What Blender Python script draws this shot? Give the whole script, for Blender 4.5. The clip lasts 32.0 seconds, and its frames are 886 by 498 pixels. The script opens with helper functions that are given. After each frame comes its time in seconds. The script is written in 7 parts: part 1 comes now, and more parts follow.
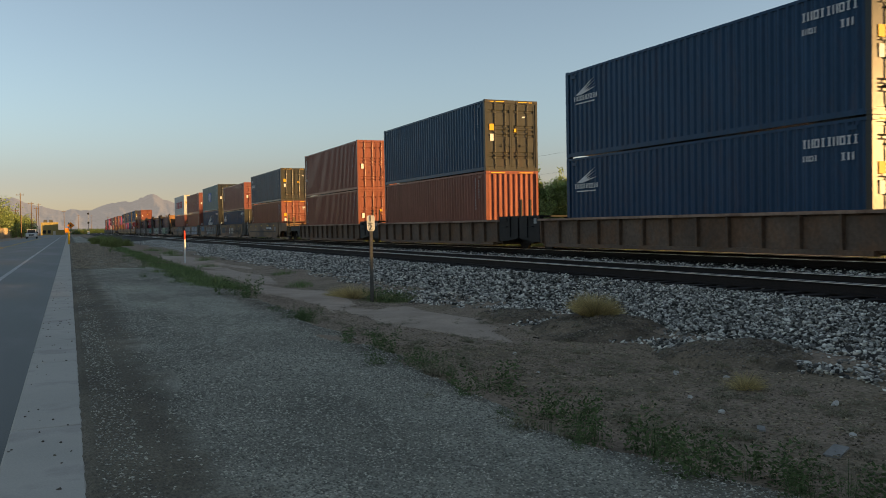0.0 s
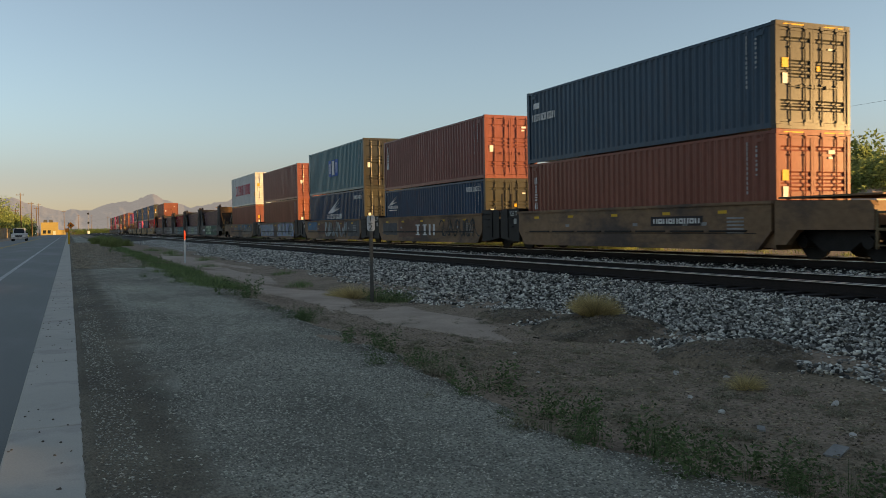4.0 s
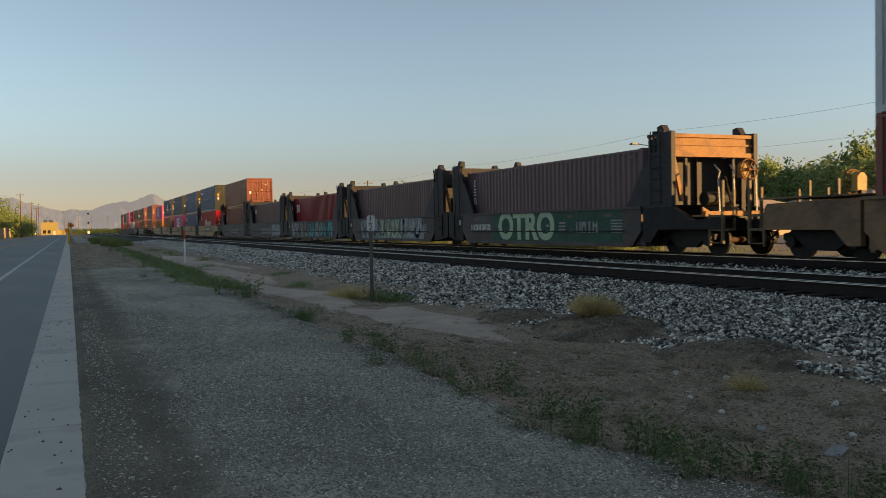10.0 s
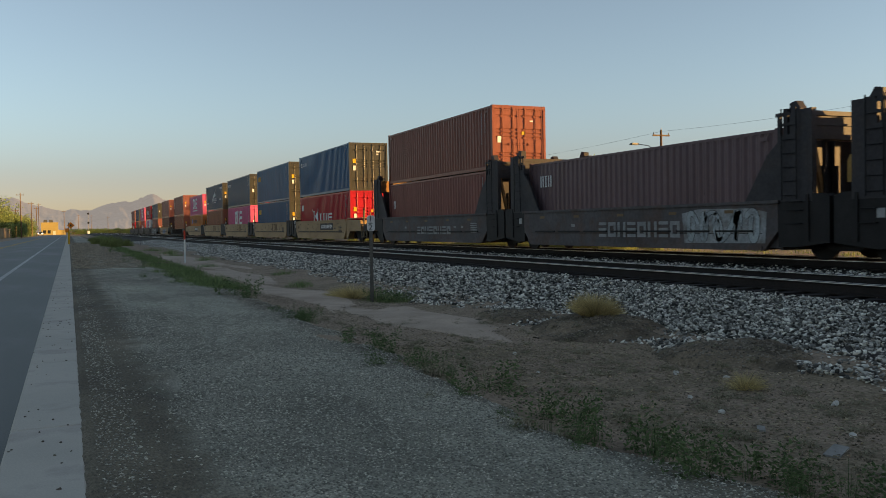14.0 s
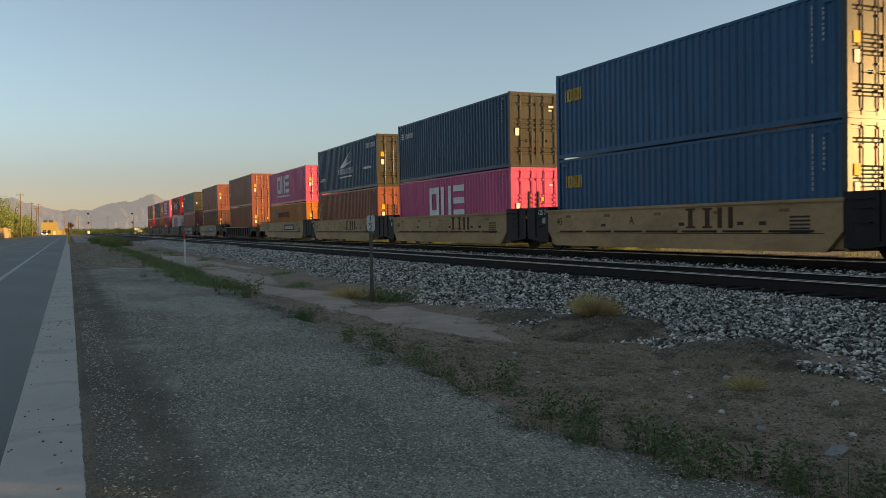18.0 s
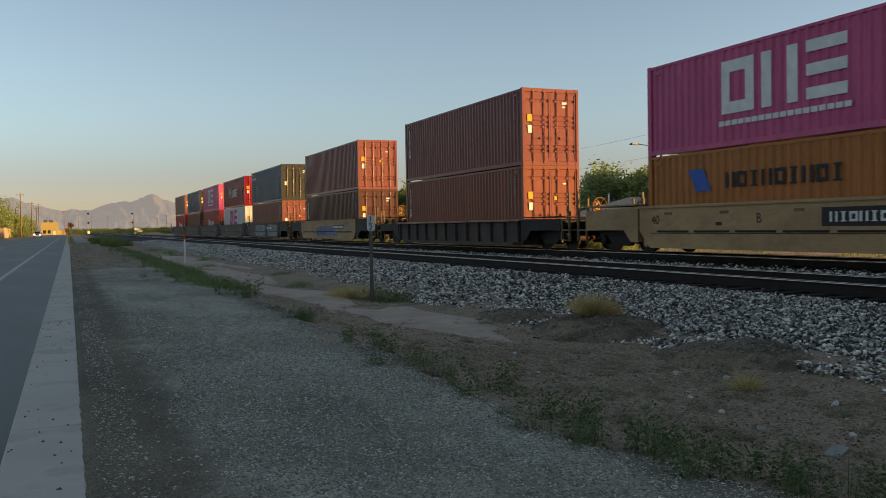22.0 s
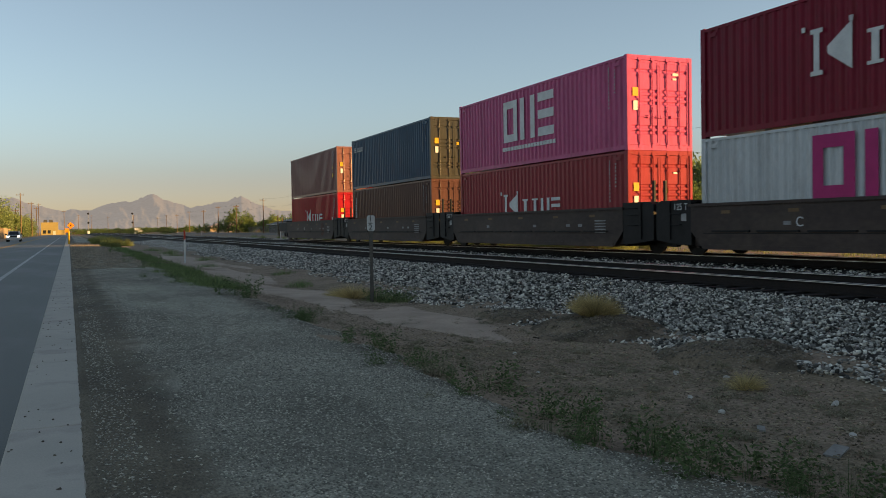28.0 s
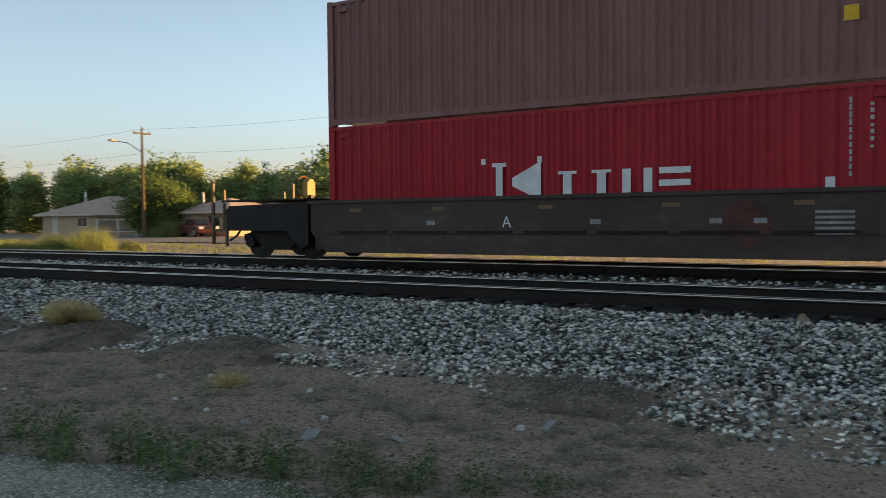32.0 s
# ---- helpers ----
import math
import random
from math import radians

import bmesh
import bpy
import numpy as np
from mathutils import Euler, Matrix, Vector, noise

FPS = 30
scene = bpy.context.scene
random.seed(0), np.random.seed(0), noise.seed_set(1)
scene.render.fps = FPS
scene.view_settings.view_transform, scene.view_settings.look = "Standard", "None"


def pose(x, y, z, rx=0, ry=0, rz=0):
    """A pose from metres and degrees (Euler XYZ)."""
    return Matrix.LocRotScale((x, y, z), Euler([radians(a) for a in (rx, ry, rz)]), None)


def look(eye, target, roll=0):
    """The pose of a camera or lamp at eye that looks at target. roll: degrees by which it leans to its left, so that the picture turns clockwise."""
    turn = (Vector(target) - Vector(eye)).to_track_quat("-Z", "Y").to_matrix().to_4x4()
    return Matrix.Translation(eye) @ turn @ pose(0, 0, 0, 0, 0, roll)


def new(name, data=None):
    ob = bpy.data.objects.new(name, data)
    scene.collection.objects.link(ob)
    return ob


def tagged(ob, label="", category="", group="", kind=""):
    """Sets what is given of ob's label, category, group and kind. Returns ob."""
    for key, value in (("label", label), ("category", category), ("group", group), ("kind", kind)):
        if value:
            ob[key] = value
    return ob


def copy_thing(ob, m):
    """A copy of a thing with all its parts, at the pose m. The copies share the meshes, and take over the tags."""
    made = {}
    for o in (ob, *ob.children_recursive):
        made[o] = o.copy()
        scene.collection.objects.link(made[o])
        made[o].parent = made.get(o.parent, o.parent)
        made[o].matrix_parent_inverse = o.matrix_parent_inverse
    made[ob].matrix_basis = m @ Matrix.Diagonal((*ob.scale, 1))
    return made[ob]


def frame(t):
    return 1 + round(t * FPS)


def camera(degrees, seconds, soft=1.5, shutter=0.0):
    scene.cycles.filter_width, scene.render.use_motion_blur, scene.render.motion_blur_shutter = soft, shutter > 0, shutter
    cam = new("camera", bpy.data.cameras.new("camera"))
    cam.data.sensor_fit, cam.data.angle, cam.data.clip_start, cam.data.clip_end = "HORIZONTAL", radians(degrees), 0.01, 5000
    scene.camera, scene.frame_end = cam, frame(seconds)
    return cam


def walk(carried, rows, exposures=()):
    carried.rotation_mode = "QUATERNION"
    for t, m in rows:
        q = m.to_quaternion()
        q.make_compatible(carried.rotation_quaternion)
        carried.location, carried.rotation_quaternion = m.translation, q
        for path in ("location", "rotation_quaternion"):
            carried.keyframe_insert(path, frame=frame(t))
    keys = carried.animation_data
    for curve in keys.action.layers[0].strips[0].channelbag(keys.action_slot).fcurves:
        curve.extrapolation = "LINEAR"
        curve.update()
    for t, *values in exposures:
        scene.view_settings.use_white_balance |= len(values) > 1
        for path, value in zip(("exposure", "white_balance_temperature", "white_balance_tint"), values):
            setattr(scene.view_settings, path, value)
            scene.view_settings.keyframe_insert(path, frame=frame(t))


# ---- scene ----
# The eye stands at the kerb, 1.25 m over the road; the tracks run along y.
EYE = (0.0, 0.0, 1.25)


def aim(yaw, pitch, roll):
    """A pose at the eye; yaw clockwise from +y."""
    a, p = radians(yaw), radians(pitch)
    ahead = Vector((math.sin(a) * math.cos(p), math.cos(a) * math.cos(p), math.sin(p)))
    return look(EYE, Vector(EYE) + ahead, roll)


cam = camera(54.28, 32.0, soft=0.8, shutter=0.12)
HOLD = aim(23.40, -1.58, -1.0)
walk(cam, [(0, HOLD), (15, HOLD), (30.1, HOLD), (30.3, aim(23.44, -1.45, -1.2)), (30.5, aim(23.63, -1.33, -1.37)),
           (30.8, aim(25.12, -1.7, -1.2)), (31.0, aim(26.57, -1.76, -1.15)), (31.2, aim(29.9, -1.8, -1.3)),
           (31.4, aim(36.3, -1.91, -1.35)), (31.6, aim(43.26, -1.98, -1.18)), (31.8, aim(49.69, -2.06, -0.95)),
           (32.0, aim(56.71, -2.01, -0.58))],
     exposures=[(0, 1.65, 7350, 12), (30.3, 1.65, 7350, 12), (31.2, 1.78, 7350, 12), (32.0, 2.15, 7350, 12)])

# ---- daylight: low sun behind the train, clear sky
SUN_AZ, SUN_EL = 121.0, 4.3
world = bpy.data.worlds.new("sky")
scene.world = world
world.use_nodes = True
wn = world.node_tree.nodes
sky = wn.new("ShaderNodeTexSky")
sky.sky_type = "NISHITA"
sky.sun_disc = False
sky.sun_elevation, sky.sun_rotation = radians(SUN_EL), radians(SUN_AZ)
sky.altitude, sky.air_density, sky.dust_density, sky.ozone_density = 1100, 0.88, 0.8, 2.4
wn["Background"].inputs["Strength"].default_value = 0.1
hue = wn.new("ShaderNodeHueSaturation")
hue.inputs["Saturation"].default_value = 0.73
world.node_tree.links.new(sky.outputs["Color"], hue.inputs["Color"])
# dusty air: the yellow band over the horizon is duller and rosier than clean air gives
wl_ = world.node_tree.links.new
parts_ = wn.new("ShaderNodeSeparateColor")
wl_(hue.outputs["Color"], parts_.inputs["Color"])
blueness = wn.new("ShaderNodeMath")
blueness.operation = "DIVIDE"
wl_(parts_.outputs["Blue"], blueness.inputs[0])
wl_(parts_.outputs["Red"], blueness.inputs[1])
clear = wn.new("ShaderNodeMapRange")
clear.interpolation_type = "SMOOTHSTEP"
clear.inputs["From Min"].default_value, clear.inputs["From Max"].default_value = 1.1, 2.1
wl_(blueness.outputs[0], clear.inputs["Value"])
haze = wn.new("ShaderNodeMix")
haze.data_type = "RGBA"
haze.inputs["A"].default_value, haze.inputs["B"].default_value = (0.82, 0.68, 0.70, 1), (0.975, 1.0, 0.975, 1)
wl_(clear.outputs["Result"], haze.inputs["Factor"])
dusty = wn.new("ShaderNodeMix")
dusty.data_type, dusty.blend_type = "RGBA", "MULTIPLY"
dusty.inputs["Factor"].default_value = 1.0
wl_(hue.outputs["Color"], dusty.inputs["A"])
wl_(haze.outputs["Result"], dusty.inputs["B"])
wl_(dusty.outputs["Result"], wn["Background"].inputs["Color"])
sun = new("sun", bpy.data.lights.new("sun", "SUN"))
sun.data.energy, sun.data.angle, sun.data.color = 4.1, radians(0.6), (1.0, 0.62, 0.25)
SUN_WAY = Vector((math.sin(radians(SUN_AZ)) * math.cos(radians(SUN_EL)), math.cos(radians(SUN_AZ)) * math.cos(radians(SUN_EL)), math.sin(radians(SUN_EL))))
sun.matrix_world = look(SUN_WAY * 60 + Vector((0, 0, 40)), Vector((0, 0, 40)))

# ---- materials


def mat(name, colour, rough=0.7, metal=0.0, spread=0.25, scale=3.0, fine=40.0, bump=0.0, bump_scale=0.0, tint=None, amount=0.0, amount_scale=1.2, island=0.0, per=0.0, stretch=(1, 1, 1), shine=0.22, skew=1.0):
    """Base colour varied at two scales, with stains of tint, fine relief, and tone by piece."""
    m = bpy.data.materials.new(name)
    m.use_nodes = True
    nt = m.node_tree
    n, ln = nt.nodes, nt.links.new
    b = n["Principled BSDF"]
    b.inputs["Roughness"].default_value, b.inputs["Metallic"].default_value, b.inputs["Specular IOR Level"].default_value = rough, metal, shine
    geo = n.new("ShaderNodeTexCoord")
    mp = n.new("ShaderNodeMapping")
    mp.inputs["Scale"].default_value = stretch
    ln(geo.outputs["Object"], mp.inputs["Vector"])

    def tex(s, detail=4.0):
        t = n.new("ShaderNodeTexNoise")
        t.inputs["Scale"].default_value, t.inputs["Detail"].default_value, t.inputs["Roughness"].default_value = s, detail, 0.6
        ln(mp.outputs["Vector"], t.inputs["Vector"])
        return t.outputs["Fac"]

    def math_node(op, a, c):
        k = n.new("ShaderNodeMath")
        k.operation = op
        for i, v in enumerate((a, c)):
            if isinstance(v, (int, float)):
                k.inputs[i].default_value = v
            else:
                ln(v, k.inputs[i])
        return k.outputs[0]

    def ramp(v, lo, hi, a, c):
        k = n.new("ShaderNodeMapRange")
        ln(v, k.inputs["Value"])
        for key, val in zip(("From Min", "From Max", "To Min", "To Max"), (lo, hi, a, c)):
            k.inputs[key].default_value = val
        return k.outputs["Result"]

    v = math_node("MULTIPLY", ramp(tex(scale), 0.3, 0.7, 1 - spread, 1 + spread), ramp(tex(fine, 2.0), 0.3, 0.7, 1 - spread * 0.7, 1 + spread * 0.7))
    if island:
        g = n.new("ShaderNodeNewGeometry")
        v = math_node("MULTIPLY", v, ramp(math_node("POWER", g.outputs["Random Per Island"], skew), 0, 1, 1 - island, 1 + island * skew))
    if per:
        g = n.new("ShaderNodeObjectInfo")
        v = math_node("MULTIPLY", v, ramp(g.outputs["Random"], 0, 1, 1 - per, 1 + per))
    mix = n.new("ShaderNodeMix")
    mix.data_type = "RGBA"
    mix.inputs["A"].default_value = (*colour, 1)
    mix.inputs["B"].default_value = (*(tint or colour), 1)
    if amount:
        ln(ramp(tex(amount_scale, 6.0), 0.62 - 0.3 * amount, 0.72 - 0.2 * amount, 0, 1), mix.inputs["Factor"])
    else:
        mix.inputs["Factor"].default_value = 0
    mul = n.new("ShaderNodeVectorMath")
    mul.operation = "SCALE"
    ln(mix.outputs["Result"], mul.inputs[0])
    ln(v, mul.inputs["Scale"])
    ln(mul.outputs["Vector"], b.inputs["Base Color"])
    if bump:
        k = n.new("ShaderNodeBump")
        k.inputs["Strength"].default_value, k.inputs["Distance"].default_value = 1.0, bump
        ln(tex(bump_scale or fine, 3.0), k.inputs["Height"])
        ln(k.outputs["Normal"], b.inputs["Normal"])
    return m


def paint(name, colour, rough=0.215, shine=0.08):
    """Weathered container or car paint with rust stains and streaks that run down."""
    return mat(name, colour, rough, 0, 0.12, 0.9, 14, 0.001, 30, tint=[0.86 * c + 0.14 * k for c, k in zip(colour, (0.10, 0.045, 0.02))], amount=0.35, amount_scale=2.2, stretch=(1, 1.6, 0.35), shine=shine)


NAVY = paint("navy_paint", (0.018, 0.055, 0.105))
SLATE = paint("slate_blue_paint", (0.026, 0.066, 0.112))
BLUE = paint("blue_paint", (0.028, 0.095, 0.18))
MAROON = paint("maroon_paint", (0.21, 0.082, 0.072))
BROWN = paint("red_brown_paint", (0.218, 0.083, 0.061))
DARKBROWN = paint("dark_brown_paint", (0.098, 0.05, 0.044))
PLUM = paint("dark_plum_brown_paint", (0.138, 0.092, 0.098))
FADEDBLUE = paint("faded_blue_paint", (0.05, 0.082, 0.115))
GREYMAROON = paint("grey_maroon_paint", (0.222, 0.104, 0.092))
RED = paint("red_paint", (0.34, 0.018, 0.031))
WINE = paint("wine_red_paint", (0.20, 0.013, 0.03))
FADEDRED = paint("faded_red_paint", (0.30, 0.045, 0.055))
MAGENTA = paint("magenta_paint", (0.50, 0.095, 0.205))
ORANGE = paint("orange_paint", (0.37, 0.135, 0.045))
TEAL = paint("grey_teal_paint", (0.10, 0.19, 0.21))
PALE = paint("pale_grey_paint", (0.52, 0.54, 0.535))
# Doors of blue and teal boxes: warm sunlight mixed into the paint colour
SUNLITDOOR = paint("sunlit_grey_door_paint", (0.052, 0.053, 0.046), 0.28, 0.13)
TEALDOOR = paint("sunlit_grey_green_door_paint", (0.034, 0.037, 0.036), 0.31, 0.22)
YELLOWCAR = mat("yellow_car_paint", (0.35, 0.225, 0.11), 0.6, 0, 0.12, 0.6, 9, 0.001, 20, tint=(0.26, 0.16, 0.08), amount=0.45, amount_scale=1.1, stretch=(1, 0.4, 1))
GRIMYYELLOW = mat("grimy_yellow_car_paint", (0.205, 0.125, 0.07), 0.7, 0, 0.18, 0.6, 9, 0.001, 20, tint=(0.075, 0.055, 0.045), amount=0.6, amount_scale=0.8, stretch=(1, 0.5, 1))
DARKCAR = mat("dark_car_paint", (0.052, 0.036, 0.031), 0.6, 0, 0.2, 0.7, 9, 0.001, 20, tint=(0.07, 0.05, 0.04), amount=0.4, stretch=(1, 0.5, 1))
RUSTCAR = mat("rusty_car_paint", (0.125, 0.088, 0.064), 0.8, 0, 0.25, 0.8, 9, 0.002, 25, tint=(0.15, 0.085, 0.05), amount=0.5)
DARKRUSTCAR = mat("dark_grimy_rusty_car_paint", (0.06, 0.054, 0.05), 0.8, 0, 0.25, 0.8, 9, 0.002, 25, tint=(0.085, 0.056, 0.04), amount=0.45)
GREENCAR = mat("grimy_car_paint", (0.078, 0.07, 0.07), 0.65, 0, 0.25, 0.8, 9, 0.001, 20, tint=(0.085, 0.058, 0.05), amount=0.5)
BULKDARK = mat("grimy_bulkhead_steel", (0.034, 0.031, 0.034), 0.6, 0, 0.3, 1.2, 14, 0.001, 30, tint=(0.034, 0.027, 0.025), amount=0.4)
BLACK = mat("grimy_black_steel", (0.014, 0.013, 0.013), 0.6, 0.2, 0.3, 3, 30, 0.001, 40)
RUST = mat("brown_rust", (0.075, 0.04, 0.024), 0.85, 0.1, 0.3, 4, 40, 0.002, 60)
STEEL = mat("bright_steel", (0.7, 0.69, 0.67), 0.33, 1.0, 0.1, 6, 60)
RAILSIDE = mat("rail_rust", (0.022, 0.017, 0.015), 0.8, 0.2, 0.25, 2, 30, 0.001, 40)
TIE = mat("creosote_wood", (0.022, 0.018, 0.016), 0.9, 0, 0.3, 2, 30, 0.004, 25, per=0.3)
WHITE = mat("white_lettering", (0.62, 0.62, 0.60), 0.6, 0, 0.12, 3, 40)
PINKLET = mat("magenta_lettering", (0.45, 0.03, 0.15), 0.6, 0, 0.1, 3, 40)
DARKLET = mat("dark_lettering", (0.025, 0.02, 0.02), 0.6, 0, 0.15, 3, 40)
BLUELET = mat("blue_lettering", (0.03, 0.10, 0.36), 0.6, 0, 0.12, 3, 40)
YELLET = mat("yellow_label", (0.62, 0.36, 0.03), 0.6, 0, 0.12, 3, 40)
REDLET = mat("red_lettering", (0.5, 0.03, 0.06), 0.6, 0, 0.12, 3, 40)
ASPHALT = mat("asphalt", (0.09, 0.098, 0.087), 0.62, 0, 0.14, 0.35, 160, 0.002, 220, tint=(0.135, 0.134, 0.131), amount=0.45, amount_scale=0.5, stretch=(1, 0.25, 1), shine=0.5)
CONCRETE = mat("concrete", (0.46, 0.43, 0.365), 0.85, 0, 0.1, 0.8, 90, 0.001, 150, tint=(0.36, 0.325, 0.285), amount=0.35, amount_scale=1.6)
GRAVEL = mat("fine_gravel", (0.345, 0.33, 0.258), 0.75, 0, 0.55, 0.7, 70, 0.016, 85, tint=(0.25, 0.232, 0.185), amount=0.5, amount_scale=0.3, stretch=(1, 0.4, 1), shine=0.12)
DIRT = mat("dry_dirt", (0.35, 0.262, 0.185), 0.95, 0, 0.5, 0.9, 30, 0.016, 32, tint=(0.175, 0.135, 0.09), amount=0.6, amount_scale=0.9)
# Bed coloured near black: the shade in the gaps between the stones
GAPSHADE = mat("ballast_bed", (0.05, 0.046, 0.04), 0.95, 0, 0.5, 1.0, 16, 0.03, 18)
STONE = mat("ballast_stone", (0.385, 0.365, 0.32), 0.9, 0, 0.2, 2, 30, 0, 0, island=0.88, skew=1.6)
PEBBLE = mat("shoulder_pebble", (0.335, 0.318, 0.26), 0.9, 0, 0.1, 2, 30, island=0.5, skew=2.2)
ROCK = mat("mountain_rock_haze_glow", (0.038, 0.035, 0.034), 0.95, 0, 0.3, 0.004, 0.03, 6.0, 0.012)
# Haze put into the rock as a faint grey glow over a darkened base
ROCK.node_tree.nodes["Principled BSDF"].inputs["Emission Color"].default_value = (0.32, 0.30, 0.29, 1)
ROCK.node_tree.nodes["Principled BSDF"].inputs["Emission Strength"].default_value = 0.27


def silted(m):
    """Brown silt in a ragged band along the kerb side and the outer edge of the gravel."""
    nt = m.node_tree
    n, ln = nt.nodes, nt.links.new
    co, xyz, blur = n.new("ShaderNodeTexCoord"), n.new("ShaderNodeSeparateXYZ"), n.new("ShaderNodeTexNoise")
    ln(co.outputs["Object"], xyz.inputs[0])
    ln(co.outputs["Object"], blur.inputs["Vector"])
    blur.inputs["Scale"].default_value, blur.inputs["Detail"].default_value, blur.inputs["Roughness"].default_value = 1.6, 7.0, 0.7
    wob = n.new("ShaderNodeMath")
    wob.operation = "MULTIPLY_ADD"
    ln(blur.outputs["Fac"], wob.inputs[0])
    wob.inputs[1].default_value = 0.95
    ln(xyz.outputs["X"], wob.inputs[2])
    inner, outer, both = n.new("ShaderNodeMapRange"), n.new("ShaderNodeMapRange"), n.new("ShaderNodeMath")
    for k, vals in ((inner, (1.38, 0.94, 0.0, 0.8)), (outer, (2.9, 3.5, 0.0, 0.8))):
        k.interpolation_type = "SMOOTHSTEP"
        ln(wob.outputs[0], k.inputs["Value"])
        for key, v in zip(("From Min", "From Max", "To Min", "To Max"), vals):
            k.inputs[key].default_value = v
    both.operation = "MAXIMUM"
    ln(inner.outputs["Result"], both.inputs[0])
    ln(outer.outputs["Result"], both.inputs[1])
    b = n["Principled BSDF"]
    mul = b.inputs["Base Color"].links[0].from_node
    was = mul.inputs[0].links[0].from_socket
    mix = n.new("ShaderNodeMix")
    mix.data_type = "RGBA"
    ln(both.outputs[0], mix.inputs["Factor"])
    ln(was, mix.inputs["A"])
    mix.inputs["B"].default_value = (0.1, 0.077, 0.047, 1)
    ln(mix.outputs["Result"], mul.inputs[0])


silted(GRAVEL)

# ---- geometry helpers


def mesh_of(bm, name, *mats):
    me = bpy.data.meshes.new(name)
    bm.to_mesh(me)
    bm.free()
    for m in mats:
        me.materials.append(m)
    return me


def part(name, bm, material, parent, label=""):
    """Links a bmesh, or a mesh made before, as ONE mesh object under a thing or part."""
    me = mesh_of(bm, name, material) if isinstance(bm, bmesh.types.BMesh) else bm
    ob = new(name, me)
    ob.parent = parent
    if label:
        tagged(ob, label)
    return ob


def box(bm, x0, x1, y0, y1, z0, z1):
    v = [bm.verts.new((x, y, z)) for z in (z0, z1) for x, y in ((x0, y0), (x1, y0), (x1, y1), (x0, y1))]
    for f in ((3, 2, 1, 0), (4, 5, 6, 7), (0, 1, 5, 4), (1, 2, 6, 5), (2, 3, 7, 6), (3, 0, 4, 7)):
        bm.faces.new([v[i] for i in f])
    return v


def boxes(*rows):
    bm = bmesh.new()
    for r in rows:
        box(bm, *r)
    return bm


def prism(bm, pts, axis, a, b):
    """Extrudes a closed outline along an axis from a to b; pts are in the two other axes, in order."""
    def at(p, w):
        c = list(p)
        c.insert(axis, w)
        return c
    lo, hi = [bm.verts.new(at(p, a)) for p in pts], [bm.verts.new(at(p, b)) for p in pts]
    k = len(pts)
    fs = [bm.faces.new(lo[::-1]), bm.faces.new(hi)] + [bm.faces.new((lo[i], lo[(i + 1) % k], hi[(i + 1) % k], hi[i])) for i in range(k)]
    bmesh.ops.recalc_face_normals(bm, faces=fs)
    return bm


def rod(bm, a, b, r, n=8, r2=None):
    a, b = Vector(a), Vector(b)
    q = (b - a).to_track_quat("Z", "Y")
    ring = [Vector((math.cos(i * math.tau / n), math.sin(i * math.tau / n), 0)) for i in range(n)]
    lo, hi = [bm.verts.new(a + q @ (c * r)) for c in ring], [bm.verts.new(b + q @ (c * (r if r2 is None else r2))) for c in ring]
    for i in range(n):
        bm.faces.new((lo[i], lo[(i + 1) % n], hi[(i + 1) % n], hi[i]))
    bm.faces.new(lo[::-1]), bm.faces.new(hi)
    return bm


def path_rod(bm, pts, r, n=6):
    for a, b in zip(pts, pts[1:]):
        rod(bm, a, b, r, n)
    return bm


def np_mesh(name, verts, tris, *mats):
    me = bpy.data.meshes.new(name)
    verts, tris = np.asarray(verts, np.float32), np.asarray(tris, np.int32)
    me.vertices.add(len(verts))
    me.vertices.foreach_set("co", verts.ravel())
    me.loops.add(tris.size)
    me.loops.foreach_set("vertex_index", tris.ravel())
    me.polygons.add(len(tris))
    me.polygons.foreach_set("loop_start", np.arange(len(tris), dtype=np.int32) * tris.shape[1])
    me.update(calc_edges=True)
    for m in mats:
        me.materials.append(m)
    return me


def thing(name, label, category, m=None, group="", kind=""):
    ob = new(name)
    ob.empty_display_size = 0.3
    if m is not None:
        ob.matrix_world = m
    return tagged(ob, label, category, group, kind)


rng = np.random.default_rng(7)
ROCKS = []
CUBE = np.array([(x, y, z) for z in (-1, 1) for x, y in ((-1, -1), (1, -1), (1, 1), (-1, 1))], float)
CUBE_T = np.array([(2, 1, 0), (3, 2, 0), (4, 5, 6), (4, 6, 7), (0, 1, 5), (0, 5, 4), (1, 2, 6), (1, 6, 5), (2, 3, 7), (2, 7, 6), (3, 0, 4), (3, 4, 7)])
for i in range(14):
    turn = np.array(Euler(rng.uniform(0, 6, 3)).to_matrix())
    ROCKS.append(((CUBE * rng.uniform(0.45, 0.9, (8, 3)) * rng.uniform(0.65, 1.15, 3)) @ turn.T, CUBE_T))


GRIT = []
for i in range(10):
    # small pointed grains of six faces
    ring = [(math.cos(k * 2.1 + i), math.sin(k * 2.1 + i) * 0.8, 0) for k in range(3)]
    GRIT.append((np.array(ring + [(0.1, 0, 0.75), (0, 0.1, -0.6)]) * rng.uniform(0.6, 1.2, (5, 1)), np.array([(0, 1, 3), (1, 2, 3), (2, 0, 3), (1, 0, 4), (2, 1, 4), (0, 2, 4)])))


